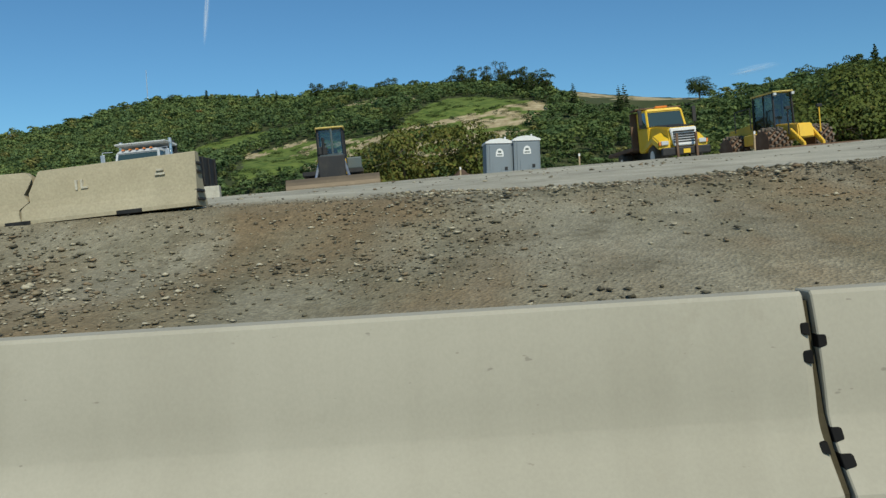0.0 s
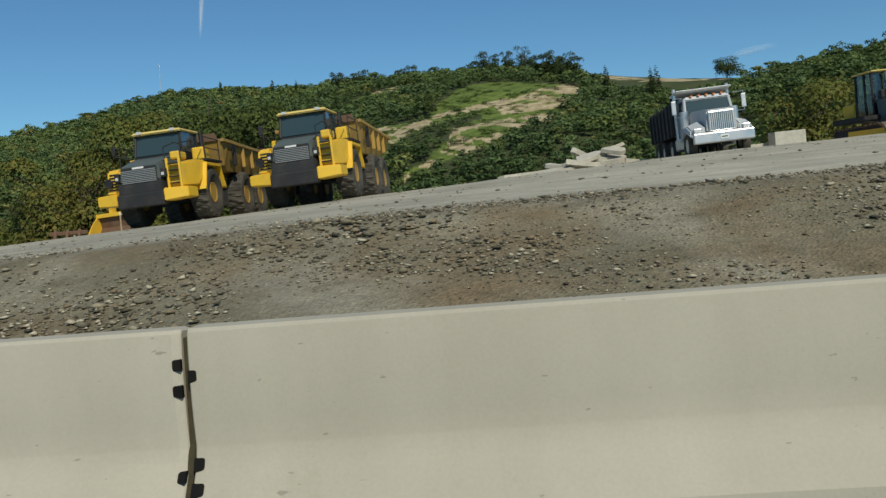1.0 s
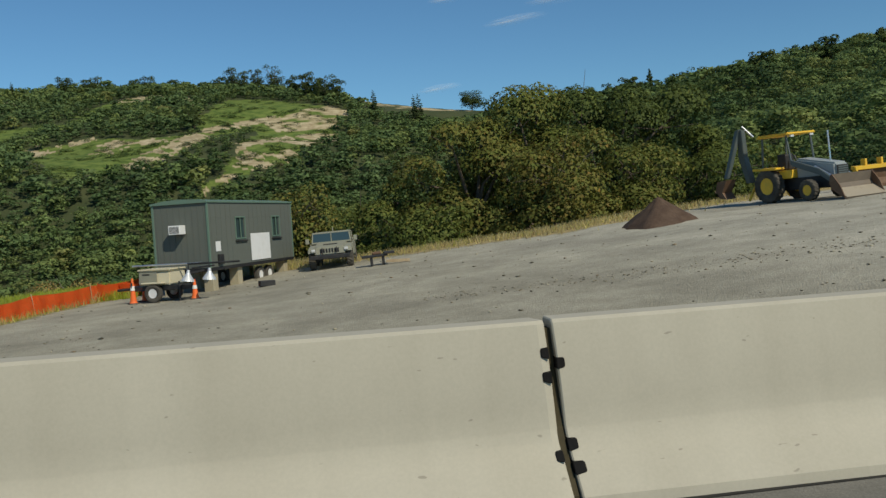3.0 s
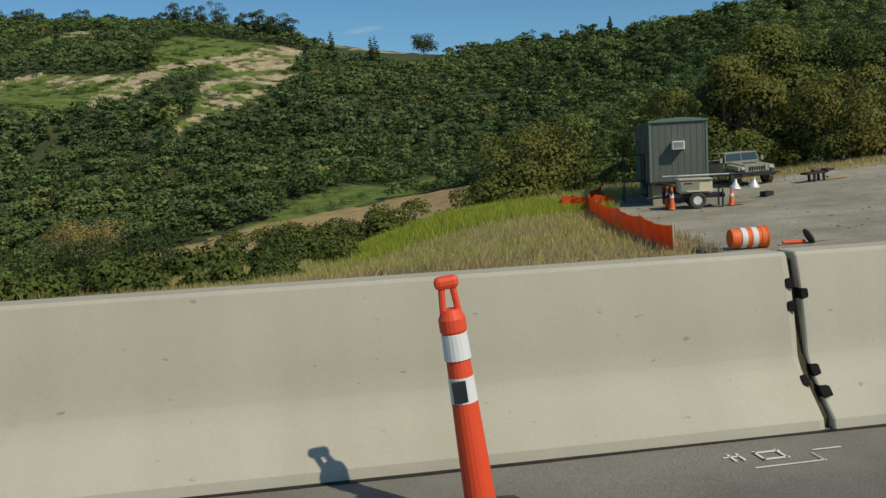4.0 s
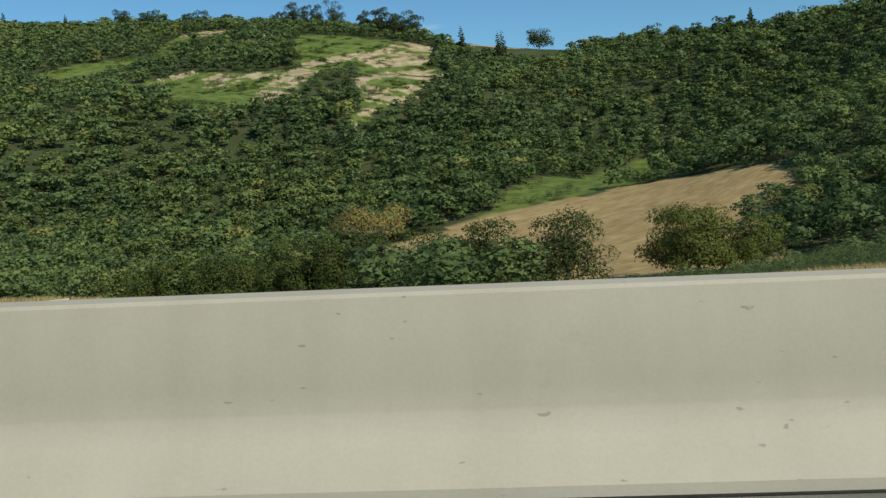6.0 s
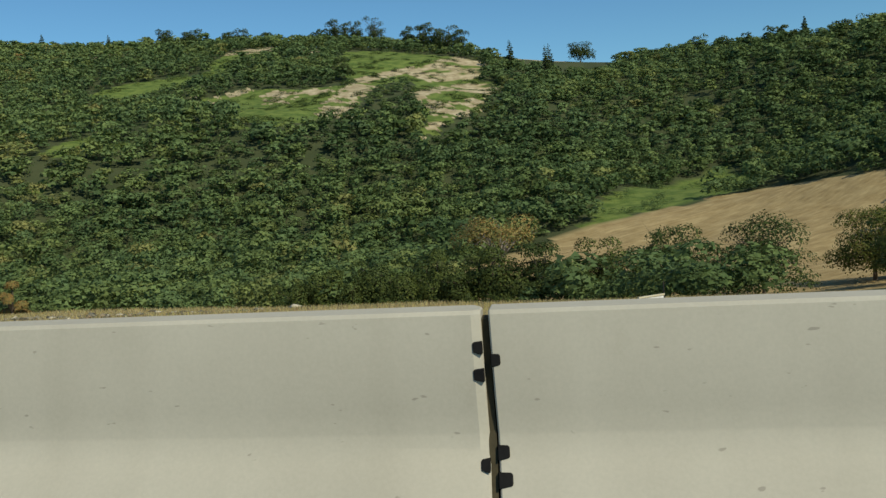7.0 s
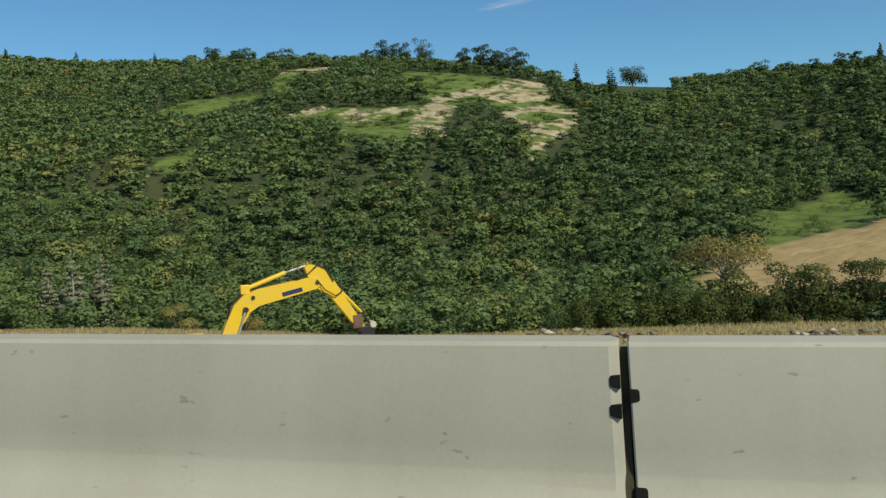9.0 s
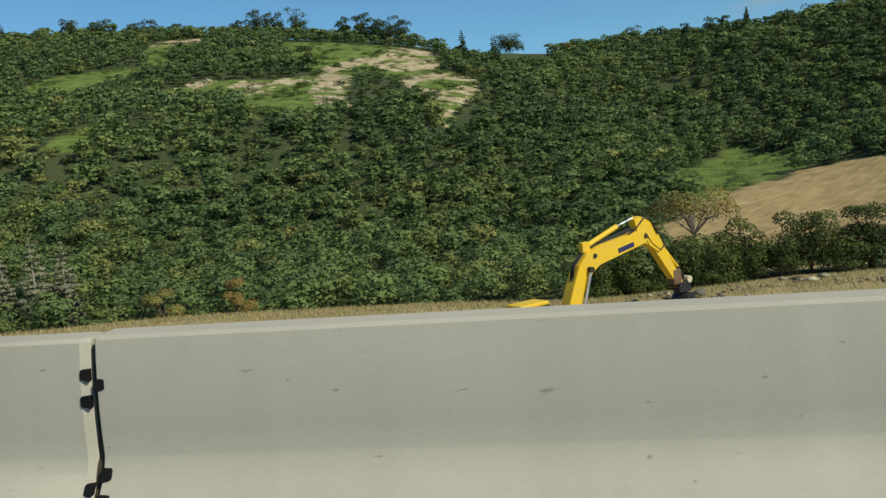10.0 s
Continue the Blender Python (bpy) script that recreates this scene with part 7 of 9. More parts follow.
    for yy in (0.5, 2.6, 7.2):
        for sx in (-0.9, 0.9):
            block(e, "block_pier", (sx - 0.2, yy - 0.2, -0.1), (sx + 0.2, yy + 0.2, b - 0.14), M_OLD_CONCRETE, 0.01)
    bm = bmesh.new()
    tube(bm, (-0.9, 0.0, b - 0.08), (0, -1.3, b - 0.3), 0.05, sides=6)
    tube(bm, (0.9, 0.0, b - 0.08), (0, -1.3, b - 0.3), 0.05, sides=6)
    part("hitch", bm, M_BLACK, e)
    # steps and a rail on the far side
    bm = bmesh.new()
    handrail(bm, [(-1.3, 2.3, 0.9), (-1.3, 2.3, 2.2), (-2.2, 2.3, 2.2), (-2.2, 2.3, 0.0)], 0.025)
    handrail(bm, [(-1.3, 3.6, 0.9), (-1.3, 3.6, 2.2), (-2.2, 3.6, 2.2), (-2.2, 3.6, 0.0)], 0.025)
    part("landing_rail", bm, M_BLACK, e)
    block(e, "landing", (-2.25, 2.3, 0.95), (-1.3, 3.6, 1.02), M_BLACK, 0.01)


office_trailer()


# ---- light tower cart ----
def light_tower():
    e = thing("light_tower_cart", (-71.35, 38.75, height(-71.35, 38.75)), -37.0, "cream towable light tower with four silver floodlamps lowered", "light tower")
    solid(e, "canopy", [[(-0.72, -0.55, 0.62), (0.62, -0.55, 0.62), (0.62, -0.5, 1.14), (-0.72, -0.5, 1.14)], [(-0.72, 0.55, 0.62), (0.62, 0.55, 0.62), (0.62, 0.5, 1.14), (-0.72, 0.5, 1.14)]], M_CREAM, 0.05)
    solid(e, "canopy_lid", [sect(-0.58, -0.76, 0.66, 1.14, 1.22), sect(0.58, -0.76, 0.66, 1.14, 1.22)], M_CREAM, 0.04)
    block(e, "chassis", (-1.1, -0.5, 0.42), (1.1, 0.5, 0.60), M_BLACK, 0.02)
    block(e, "side_panel", (-0.65, -0.57, 0.7), (0.1, -0.552, 1.1), M_DRAB, 0.01)
    block(e, "panel_lettering", (-0.5, -0.576, 1.0), (-0.2, -0.571, 1.05), M_BLACK, 0)
    for yy in (-0.68, 0.68):
        bm = bmesh.new()
        m = wheel(e, 0, 0, 0.34, 0.2, M_WHITE, 0)
        m.matrix_basis = pose(0.0, yy, 0.34, 90, 0, 0)
        block(e, "mudguard", (-0.45, yy - 0.13, 0.68), (0.45, yy + 0.13, 0.74), M_CREAM, 0.03)
    for xx in (-1.0, 1.0):
        for yy in (-0.55, 0.55):
            part("outrigger", tube(bmesh.new(), (xx, yy, 0.0), (xx, yy, 0.75), 0.035, sides=8), M_BLACK, e)
    bm = tube(bmesh.new(), (-1.3, 0.0, 1.34), (1.6, 0.0, 1.34), 0.035, sides=8)
    part("mast", bm, M_CHROME, e)
    part("tow_bar", tube(bmesh.new(), (-1.1, 0, 0.5), (-2.0, 0, 0.45), 0.05, sides=8), M_BLACK, e)
    part("cross_arm", tube(bmesh.new(), (1.7, -0.75, 1.2), (1.7, 0.75, 1.2), 0.03, sides=8), M_BLACK, e)
    for k, (xx, yy) in enumerate(((1.45, -0.72), (2.2, -0.5))):
        bm = lathe(bmesh.new(), [(0.05, 0.42), (0.07, 0.30), (0.09, 0.26), (0.23, 0.06), (0.25, 0.0), (0.22, 0.0)], 18)
        lamp = part("floodlamp", bm, M_LAMP, e, "silver cone floodlamp", at=pose(xx, yy, 0.72 + 0.03 * k, 4 * k - 6, 5, 0))
        part("lamp_bracket", tube(bmesh.new(), (0, 0, 0.4), (-0.15, 0.2, 0.62), 0.02, sides=6), M_BLACK, lamp)
    part("lamp_arm", tube(bmesh.new(), (1.3, -0.4, 1.34), (3.3, -0.2, 1.34), 0.035, sides=8), M_BLACK, e)


light_tower()


# ---- military utility vehicle ----
def utility_vehicle():
    e = thing("military_utility_vehicle", (-64.1, 42.0, height(-64, 43.5) + 0.0), -19.0, "olive drab flat-hooded military utility vehicle with soft top folded", "vehicle", tilt=(0, -2))
    for sx in (-1, 1):
        wheel(e, sx * 0.93, 0.75, 0.46, 0.32, M_DRAB, 16)
        wheel(e, sx * 0.93, 4.0, 0.46, 0.32, M_DRAB, 16)
        solid(e, "fender", [[(sx * 0.72, 0.12, 0.80), (sx * 1.08, 0.15, 0.80), (sx * 1.06, 0.18, 1.02), (sx * 0.72, 0.15, 1.04)], [(sx * 0.72, 1.5, 0.98), (sx * 1.09, 1.5, 0.98), (sx * 1.07, 1.5, 1.16), (sx * 0.72, 1.5, 1.18)]], M_DRAB, 0.02)
        block(e, "headlamp", (sx * 0.80 - 0.10, 0.06, 0.86), (sx * 0.80 + 0.10, 0.16, 1.0), M_LENS, 0.03)
        solid(e, "door", [sect(1.65, sx * 1.06 - 0.03, sx * 1.06 + 0.03, 0.6, 1.22), sect(3.3, sx * 1.06 - 0.03, sx * 1.06 + 0.03, 0.6, 1.22)], M_DRAB, 0.01)
        part("roof_post", tube(bmesh.new(), (sx * 0.98, 1.65, 1.2), (sx * 0.92, 1.76, 1.72), 0.04, sides=6), M_DRAB, e)
        part("roof_post", tube(bmesh.new(), (sx * 0.98, 3.3, 1.2), (sx * 0.92, 3.25, 1.74), 0.04, sides=6), M_DRAB, e)
        block(e, "mirror", (sx * 1.22 - 0.09, 1.62, 1.25), (sx * 1.22 + 0.09, 1.67, 1.5), M_DRAB, 0.02)
        part("mirror_arm", tube(bmesh.new(), (sx * 1.05, 1.68, 1.25), (sx * 1.2, 1.65, 1.4), 0.015, sides=6), M_BLACK, e)
        part("brush_guard", tube(bmesh.new(), (sx * 0.35, -0.06, 0.55), (sx * 0.35, -0.02, 1.05), 0.025, sides=6), M_BLACK, e)
    solid(e, "hood", [[(-0.74, 0.08, 0.70), (0.74, 0.08, 0.70), (0.70, 0.12, 1.08), (-0.70, 0.12, 1.08)], [(-0.80, 1.65, 0.70), (0.80, 1.65, 0.70), (0.78, 1.65, 1.26), (-0.78, 1.65, 1.26)]], M_DRAB, 0.04)
    block(e, "hood_vent", (-0.35, 0.75, 1.16), (0.35, 1.1, 1.20), M_BLACK, 0.01, m=pose(0, 0, 0.0, 0, 0, 0))
    for k in range(7):
        xx = -0.42 + 0.14 * k
        block(e, "grille_slot", (xx - 0.04, 0.07, 0.80), (xx + 0.04, 0.085, 1.0), M_BLACK, 0.004)
    block(e, "bumper", (-0.98, -0.10, 0.50), (0.98, 0.08, 0.70), M_BLACK, 0.03)
    block(e, "windscreen_frame", (-1.0, 1.62, 1.22), (1.0, 1.70, 1.30), M_DRAB, 0.01)
    part("windscreen_top", tube(bmesh.new(), (-0.94, 1.76, 1.73), (0.94, 1.76, 1.73), 0.045, sides=6), M_DRAB, e)
    part("windscreen_bar", tube(bmesh.new(), (0, 1.68, 1.28), (0, 1.76, 1.72), 0.03, sides=6), M_DRAB, e)
    for sx in (-1, 1):
        x0, x1 = sorted((sx * 0.03, sx * 0.94))
        glass(e, "windscreen", [(x0, 1.68, 1.3), (x1, 1.68, 1.3), (x1, 1.74, 1.7), (x0, 1.74, 1.7)])
    solid(e, "body_tub", [sect(1.6, -1.03, 1.03, 0.5, 0.95), sect(4.6, -1.05, 1.05, 0.55, 1.2)], M_DRAB, 0.02)
    solid(e, "cargo_side", [sect(3.35, -1.06, 1.06, 1.2, 1.35), sect(4.6, -1.06, 1.06, 1.2, 1.35)], M_DRAB, 0.01)
    solid(e, "soft_top", [sect(1.9, -0.94, 0.94, 1.70, 1.76), sect(3.3, -0.94, 0.94, 1.72, 1.78)], M_DRAB, 0.02)
    for sx in (-0.5, 0.5):
        block(e, "seat", (sx - 0.25, 2.2, 0.9), (sx + 0.25, 2.75, 1.45), M_BLACK, 0.06)
    part("antenna", tube(bmesh.new(), (0.1, 1.9, 1.75), (0.1, 1.9, 1.98), 0.03, sides=8), M_DRAB, e)
    e.matrix_basis = e.matrix_basis @ Matrix.Diagonal((0.9, 0.95, 0.93, 1.0))


utility_vehicle()


# ---- orange fence ----
def fence():
    e = thing("safety_fence", (-80.5, 30.0, 0), 0, "orange plastic mesh safety fence sagging between stakes", "fence")
    e.matrix_basis = Matrix.Identity(4)
    e.location = (-80.5, 30.0, height(-80.5, 30.0))
    o = e.location.copy()
    line = [(-80.6, 30.0), (-79.2, 33.0), (-77.6, 36.2), (-75.8, 39.4), (-73.9, 42.6), (-71.6, 45.6), (-69.6, 47.3)]
    posts = []
    rng = random.Random(3)
    for k, (x, y) in enumerate(line):
        z = height(x, y)
        lean = Vector((rng.uniform(-0.12, 0.12), rng.uniform(-0.12, 0.12), 0.98))
        posts.append((Vector((x, y, z)) - o, lean))
        bm = tube(bmesh.new(), Vector((x, y, z - 0.2)) - o, Vector((x, y, z)) - o + lean * 0.78, 0.022, sides=6)
        part("stake", bm, M_WOOD if k else M_CREAM, e)
    bm = bmesh.new()
    grid = []
    for (a, la), (b, lb) in zip(posts, posts[1:]):
        for k in range(24):
            t = k / 24
            base = a.lerp(b, t)
            wx = base + o
            base.z = height(wx.x, wx.y) - o.z
            sag = 4 * t * (1 - t)
            up = la.lerp(lb, t)
            side = Vector((b.y - a.y, a.x - b.x, 0)).normalized() * (0.06 * math.sin(k * 0.9) + 0.05 * sag)
            col = []
            for r in range(11):
                h = r / 10
                col.append(base + up * (0.03 + 0.66 * h * (1 - 0.14 * sag)) + side * (1 - abs(h - 0.5)))
            grid.append(col)
    for a, b in zip(grid, grid[1:]):
        for r in range(11):
            w = 0.026
            q = [a[r] - Vector((0, 0, w)), b[r] - Vector((0, 0, w)), b[r] + Vector((0, 0, w)), a[r] + Vector((0, 0, w))]
            bm.faces.new([bm.verts.new(v) for v in q])
        d = (b[0] - a[0]).normalized()
        for j in range(4):
            t0 = j / 4
            for r in range(10):
                p, q = a[r].lerp(b[r], t0), a[r + 1].lerp(b[r + 1], t0)
                bm.faces.new([bm.verts.new(v) for v in (p - d * 0.018, p + d * 0.018, q + d * 0.018, q - d * 0.018)])
    bmesh.ops.solidify(bm, geom=bm.faces[:], thickness=0.004)
    part("netting", bm, M_NET, e, "bright orange plastic netting")
    # the loose end heaped on the ground
    bm = bmesh.new()
    rng = random.Random(6)
    for k in range(60):
        p = Vector((rng.uniform(-1.6, 0.2), rng.uniform(-0.35, 0.35), rng.uniform(0.02, 0.38)))
        r = Vector((rng.uniform(-0.5, 0.5), rng.uniform(-0.2, 0.2), rng.uniform(-0.1, 0.1)))
        s = Vector((rng.uniform(-0.1, 0.1), rng.uniform(-0.1, 0.1), 0.18))
        bm.faces.new([bm.verts.new(v) for v in (p - r, p + r, p + r + s, p - r + s)])
    bmesh.ops.solidify(bm, geom=bm.faces[:], thickness=0.006)
    h = height(-72.5, 43.6)
    roll = thing("netting_roll", (-72.2, 43.9, h), -36, "loose heap of orange plastic netting on the ground", "netting")
    part("netting", bm, M_NET, roll)


fence()


# ---- drum, cones, channelizing posts ----
def traffic_drum():
    x, y = -79.45, 28.5
    e = thing("traffic_drum", (x, y, height(x, y) + 0.29), -24, "orange traffic drum with two white bands lying on its side", "traffic drum")
    m = Matrix.Rotation(math.pi / 2, 4, "Y")
    prof = [(0.29, -0.48), (0.285, -0.30), (0.27, -0.29), (0.27, -0.02), (0.262, -0.01), (0.262, 0.22), (0.255, 0.23), (0.25, 0.42), (0.24, 0.48)]
    bm = lathe(bmesh.new(), prof, 28, m @ Matrix.Rotation(math.pi, 4, "X"))
    part("body", bm, M_ORANGE, e)
    for a in (-0.16, 0.13):
        bm = lathe(bmesh.new(), [(0.268, -0.075), (0.276, -0.07), (0.274, 0.07), (0.266, 0.075)], 28, m @ pose(0, 0, a))
        part("band", bm, M_BAND, e)
    bm = lathe(bmesh.new(), [(0.30, 0.44), (0.31, 0.48), (0.27, 0.50), (0.22, 0.49)], 28, m)
    part("rim", bm, M_ORANGE, e)
    part("opening", lathe(bmesh.new(), [(0.235, 0.495), (0.20, 0.505)], 24, m), M_BLACK, e)
    # its rubber base, thrown off
    bm = bmesh.new()
    lathe(bm, [(0.42, 0.0), (0.42, 0.05), (0.33, 0.08), (0.25, 0.08)], 20)
    x, y = -80.35, 28.95
    b = thing("drum_base", (x, y, height(x, y)), 0, "black rubber drum base lying on gravel", "drum base", tilt=(8, 5))
    part("ring", bm, M_TYRE, b)


traffic_drum()


def post(bm_parent, tall, bands, loop=True):
    e = bm_parent
    r = 0.040
    k = tall - 0.13
    bm = lathe(bmesh.new(), [(0.060, 0.03), (r + 0.012, 0.12), (r + 0.008, 0.3), (r * 0.93, k - 0.06), (r * 1.12, k - 0.05), (r * 1.12, k - 0.01), (r * 0.7, k + 0.02)], 20)
    part("tube", bm, M_POST, e)
    for z in bands:
        part("band", lathe(bmesh.new(), [(r * 0.9, z - 0.044), (r * 1.12, z - 0.042), (r * 1.06, z + 0.042), (r * 0.9, z + 0.044)], 20), M_BAND, e, "white reflective band")
    bm = bmesh.new()
    if loop:
        tube(bm, (-0.026, 0, k), (-0.018, 0, tall - 0.03), 0.011, sides=8)
        tube(bm, (0.026, 0, k), (0.018, 0, tall - 0.03), 0.011, sides=8)
        box(bm, (-0.040, -0.018, tall - 0.045), (0.040, 0.018, tall), 0.016)
    else:
        tube(bm, (0, 0, k), (-0.004, 0, tall - 0.05), 0.026, 0.016, 10)
        box(bm, (-0.022, -0.015, tall - 0.06), (0.016, 0.015, tall), 0.008)
    part("grip", bm, M_POST, e)
    bm = lathe(bmesh.new(), [(0.20, 0.0), (0.20, 0.03), (0.12, 0.05), (0.06, 0.055)], 8)
    part("base", bm, M_TYRE, e, "black rubber base")


def channelizer(s, n, tall, tilt, bands, loop, plate=False):
    p = road_at(s, n)
    e = thing("channelizing_post", p, math.degrees(road_turn(s)), "leaning orange channelizing post with white bands", "traffic post", "channelizing posts along the barrier", tilt=(0, -tilt))
    post(e, tall, bands, loop)
    if plate:
        block(e, "owner_mark", (-0.040, -0.046, bands[-1] - 0.036), (0.006, -0.036, bands[-1] + 0.036), M_BLACK, 0.002, "black stencilled mark")


channelizer(96.85, -0.80, 0.86, 6.0, (0.628, 0.485), True, True)
channelizer(38.535, -0.77, 0.89, 7.0, (0.618, 0.478), False)
channelizer(212.35, -1.42, 1.0, 4.0, (0.71, 0.57), False)


def cone(x, y, turn, tall=0.75):
    e = thing("traffic_cone", (x, y, height(x, y)), turn, "orange traffic cone with white collar beside the light tower", "traffic cone", "cones by the light tower")
    part("cone", lathe(bmesh.new(), [(0.15, 0.03), (0.12, 0.1), (0.035, tall - 0.02), (0.025, tall)], 18), M_ORANGE, e)
    part("collar", lathe(bmesh.new(), [(0.088, tall * 0.52), (0.092, tall * 0.53), (0.070, tall * 0.70), (0.066, tall * 0.70)], 18), M_BAND, e)
    part("base", box(bmesh.new(), (-0.19, -0.19, 0), (0.19, 0.19, 0.035), 0.01), M_TYRE, e)


cone(-72.45, 38.95, 10, 0.95)
cone(-72.0, 39.7, 30, 0.95)
cone(-70.35, 37.75, 0, 0.72)


def fallen_post():
    x, y = -78.45, 28.05
    e = thing("fallen_channelizing_post", (x, y, height(x, y) + 0.07), -24, "fallen orange channelizing post with upturned black base", "traffic post")
    m = Matrix.Rotation(math.pi / 2, 4, "Y")
    part("tube", lathe(bmesh.new(), [(0.045, -0.15), (0.05, 0.40), (0.055, 0.45)], 14, m), M_POST, e)
    part("base", lathe(bmesh.new(), [(0.24, 0.0), (0.24, 0.03), (0.14, 0.06), (0.06, 0.07)], 8, Matrix.Translation((0.55, 0, 0.12)) @ Matrix.Rotation(math.pi / 2 - 0.5, 4, "Y")), M_TYRE, e)
    bm = bmesh.new()
    tube(bm, (0.6, 0.1, -0.04), (1.9, 0.25, -0.03), 0.015, sides=6)
    part("cord", bm, M_BLACK, e)


fallen_post()


# ---- loader with backhoe ----
def backhoe():
    x, y = -45.95, 29.75
    e = thing("backhoe_loader", (x, y, height(x, y + 2)), 0.0, "yellow and grey backhoe loader with lowered front bucket", "backhoe loader", tilt=(0, -3))
    part("bucket", prism(bmesh.new(), [(0.0, 0.0), (0.62, 0.38), (0.72, 0.60), (0.66, 0.95), (0.56, 0.97), (0.62, 0.60), (0.54, 0.42), (0.0, 0.06)], -1.05, 1.05, "x"), M_BUCKET, e, "worn brown loader bucket")
    # pale plate puts the light on the bucket's floor into its colour
    part("lit_floor_plate", prism(bmesh.new(), [(-0.03, 0.055), (0.50, 0.405), (0.49, 0.420), (-0.03, 0.075)], -1.03, 1.03, "x"), M_WORN_LIT, e, "tan bucket floor plate, painted pale as if lit")
    for sx in (-1, 1):
        part("bucket_side", prism(bmesh.new(), [(0.0, 0.0), (0.62, 0.38), (0.72, 0.60), (0.66, 0.95), (0.56, 0.97), (0.22, 0.52)], sx * 1.05 - 0.02, sx * 1.05 + 0.02, "x"), M_RUST, e)
        wheel(e, sx * 0.86, 1.95, 0.42, 0.32, M_YELLOW, 16)
        wheel(e, sx * 0.86, 4.1, 0.70, 0.42, M_YELLOW, 18)
        solid(e, "loader_arm", [[(sx * 0.55 - 0.06, 0.6, 0.35), (sx * 0.55 + 0.06, 0.6, 0.35), (sx * 0.55 + 0.06, 0.65, 0.6), (sx * 0.55 - 0.06, 0.65, 0.6)], [(sx * 0.6 - 0.06, 1.6, 1.0), (sx * 0.6 + 0.06, 1.6, 1.0), (sx * 0.6 + 0.06, 1.6, 1.25), (sx * 0.6 - 0.06, 1.6, 1.25)], [(sx * 0.62 - 0.06, 3.0, 1.45), (sx * 0.62 + 0.06, 3.0, 1.45), (sx * 0.62 + 0.06, 3.0, 1.7), (sx * 0.62 - 0.06, 3.0, 1.7)]], M_SLATE, 0.02)
        part("loader_ram", tube(bmesh.new(), (sx * 0.5, 0.75, 0.72), (sx * 0.52, 1.9, 1.35), 0.045, sides=8), M_CHROME, e)
        solid(e, "rear_fender", [sect(3.4, sx * 0.86 - 0.25, sx * 0.86 + 0.25, 1.35, 1.45), sect(4.8, sx * 0.86 - 0.25, sx * 0.86 + 0.25, 1.4, 1.5)], M_YELLOW, 0.03)
        part("cab_post", tube(bmesh.new(), (sx * 0.62, 3.0, 1.5), (sx * 0.66, 3.15, 2.75), 0.045, sides=6), M_SLATE, e)
        part("cab_post", tube(bmesh.new(), (sx * 0.66, 4.6, 1.5), (sx * 0.66, 4.5, 2.75), 0.045, sides=6), M_SLATE, e)
        part("stabiliser", tube(bmesh.new(), (sx * 0.7, 5.0, 0.9), (sx * 1.15, 5.05, 0.15), 0.06, sides=8), M_YELLOW, e)
    solid(e, "hood", [[(-0.38, 1.0, 0.75), (0.38, 1.0, 0.75), (0.34, 1.05, 1.42), (-0.34, 1.05, 1.42)], [(-0.42, 3.0, 0.75), (0.42, 3.0, 0.75), (0.42, 3.0, 1.75), (-0.42, 3.0, 1.75)]], M_HOOD, 0.07)
    block(e, "grille", (-0.30, 0.985, 0.82), (0.30, 1.03, 1.32), M_BLACK, 0.02)
    slats(e, "grille_bar", -0.26, 0.26, 0.86, 1.28, 0.98, 5, M_SLATE, 0.012)
    block(e, "chassis", (-0.45, 1.2, 0.45), (0.45, 5.1, 0.95), M_BLACK, 0.03)
    block(e, "cab_floor", (-0.7, 3.0, 0.95), (0.7, 4.7, 1.3), M_YELLOW, 0.04)
    part("exhaust", tube(bmesh.new(), (0.14, 1.7, 1.5), (0.16, 1.75, 2.75), 0.035, sides=10), M_CHROME, e)
    block(e, "side_tank", (0.46, 2.2, 0.75), (0.8, 3.0, 1.35), M_SLATE, 0.05)
    block(e, "seat", (-0.25, 3.7, 1.3), (0.25, 4.2, 2.0), M_BLACK, 0.08)
    part("steering_column", tube(bmesh.new(), (0, 3.2, 1.3), (0, 3.45, 1.9), 0.04, sides=8), M_BLACK, e)
    solid(e, "canopy_roof", [sect(2.95, -0.78, 0.78, 2.75, 2.86), sect(4.75, -0.78, 0.78, 2.75, 2.88)], M_YELLOW, 0.04)
    block(e, "roof_lamp", (-0.62, 2.92, 2.66), (-0.44, 3.0, 2.75), M_LENS, 0.01)
    block(e, "roof_lamp", (0.44, 2.92, 2.66), (0.62, 3.0, 2.75), M_LENS, 0.01)
    # folded digging arm behind
    solid(e, "boom", [[(-0.85, 5.2, 0.9), (-0.55, 5.2, 0.9), (-0.55, 5.5, 0.9), (-0.85, 5.5, 0.9)], [(-0.95, 5.4, 2.1), (-0.68, 5.4, 2.1), (-0.68, 5.75, 2.1), (-0.95, 5.75, 2.1)], [(-1.15, 5.2, 3.25), (-0.92, 5.2, 3.25), (-0.92, 5.45, 3.25), (-1.15, 5.45, 3.25)]], M_SLATE, 0.02)
    solid(e, "dipper", [[(-1.2, 5.3, 3.3), (-0.98, 5.3, 3.3), (-0.98, 5.55, 3.25), (-1.2, 5.55, 3.25)], [(-1.55, 5.9, 1.2), (-1.35, 5.9, 1.2), (-1.35, 6.1, 1.2), (-1.55, 6.1, 1.2)]], M_SLATE, 0.02)
    part("dipper_ram", tube(bmesh.new(), (-0.6, 5.1, 2.9), (-1.0, 5.3, 3.4), 0.045, sides=8), M_CHROME, e)
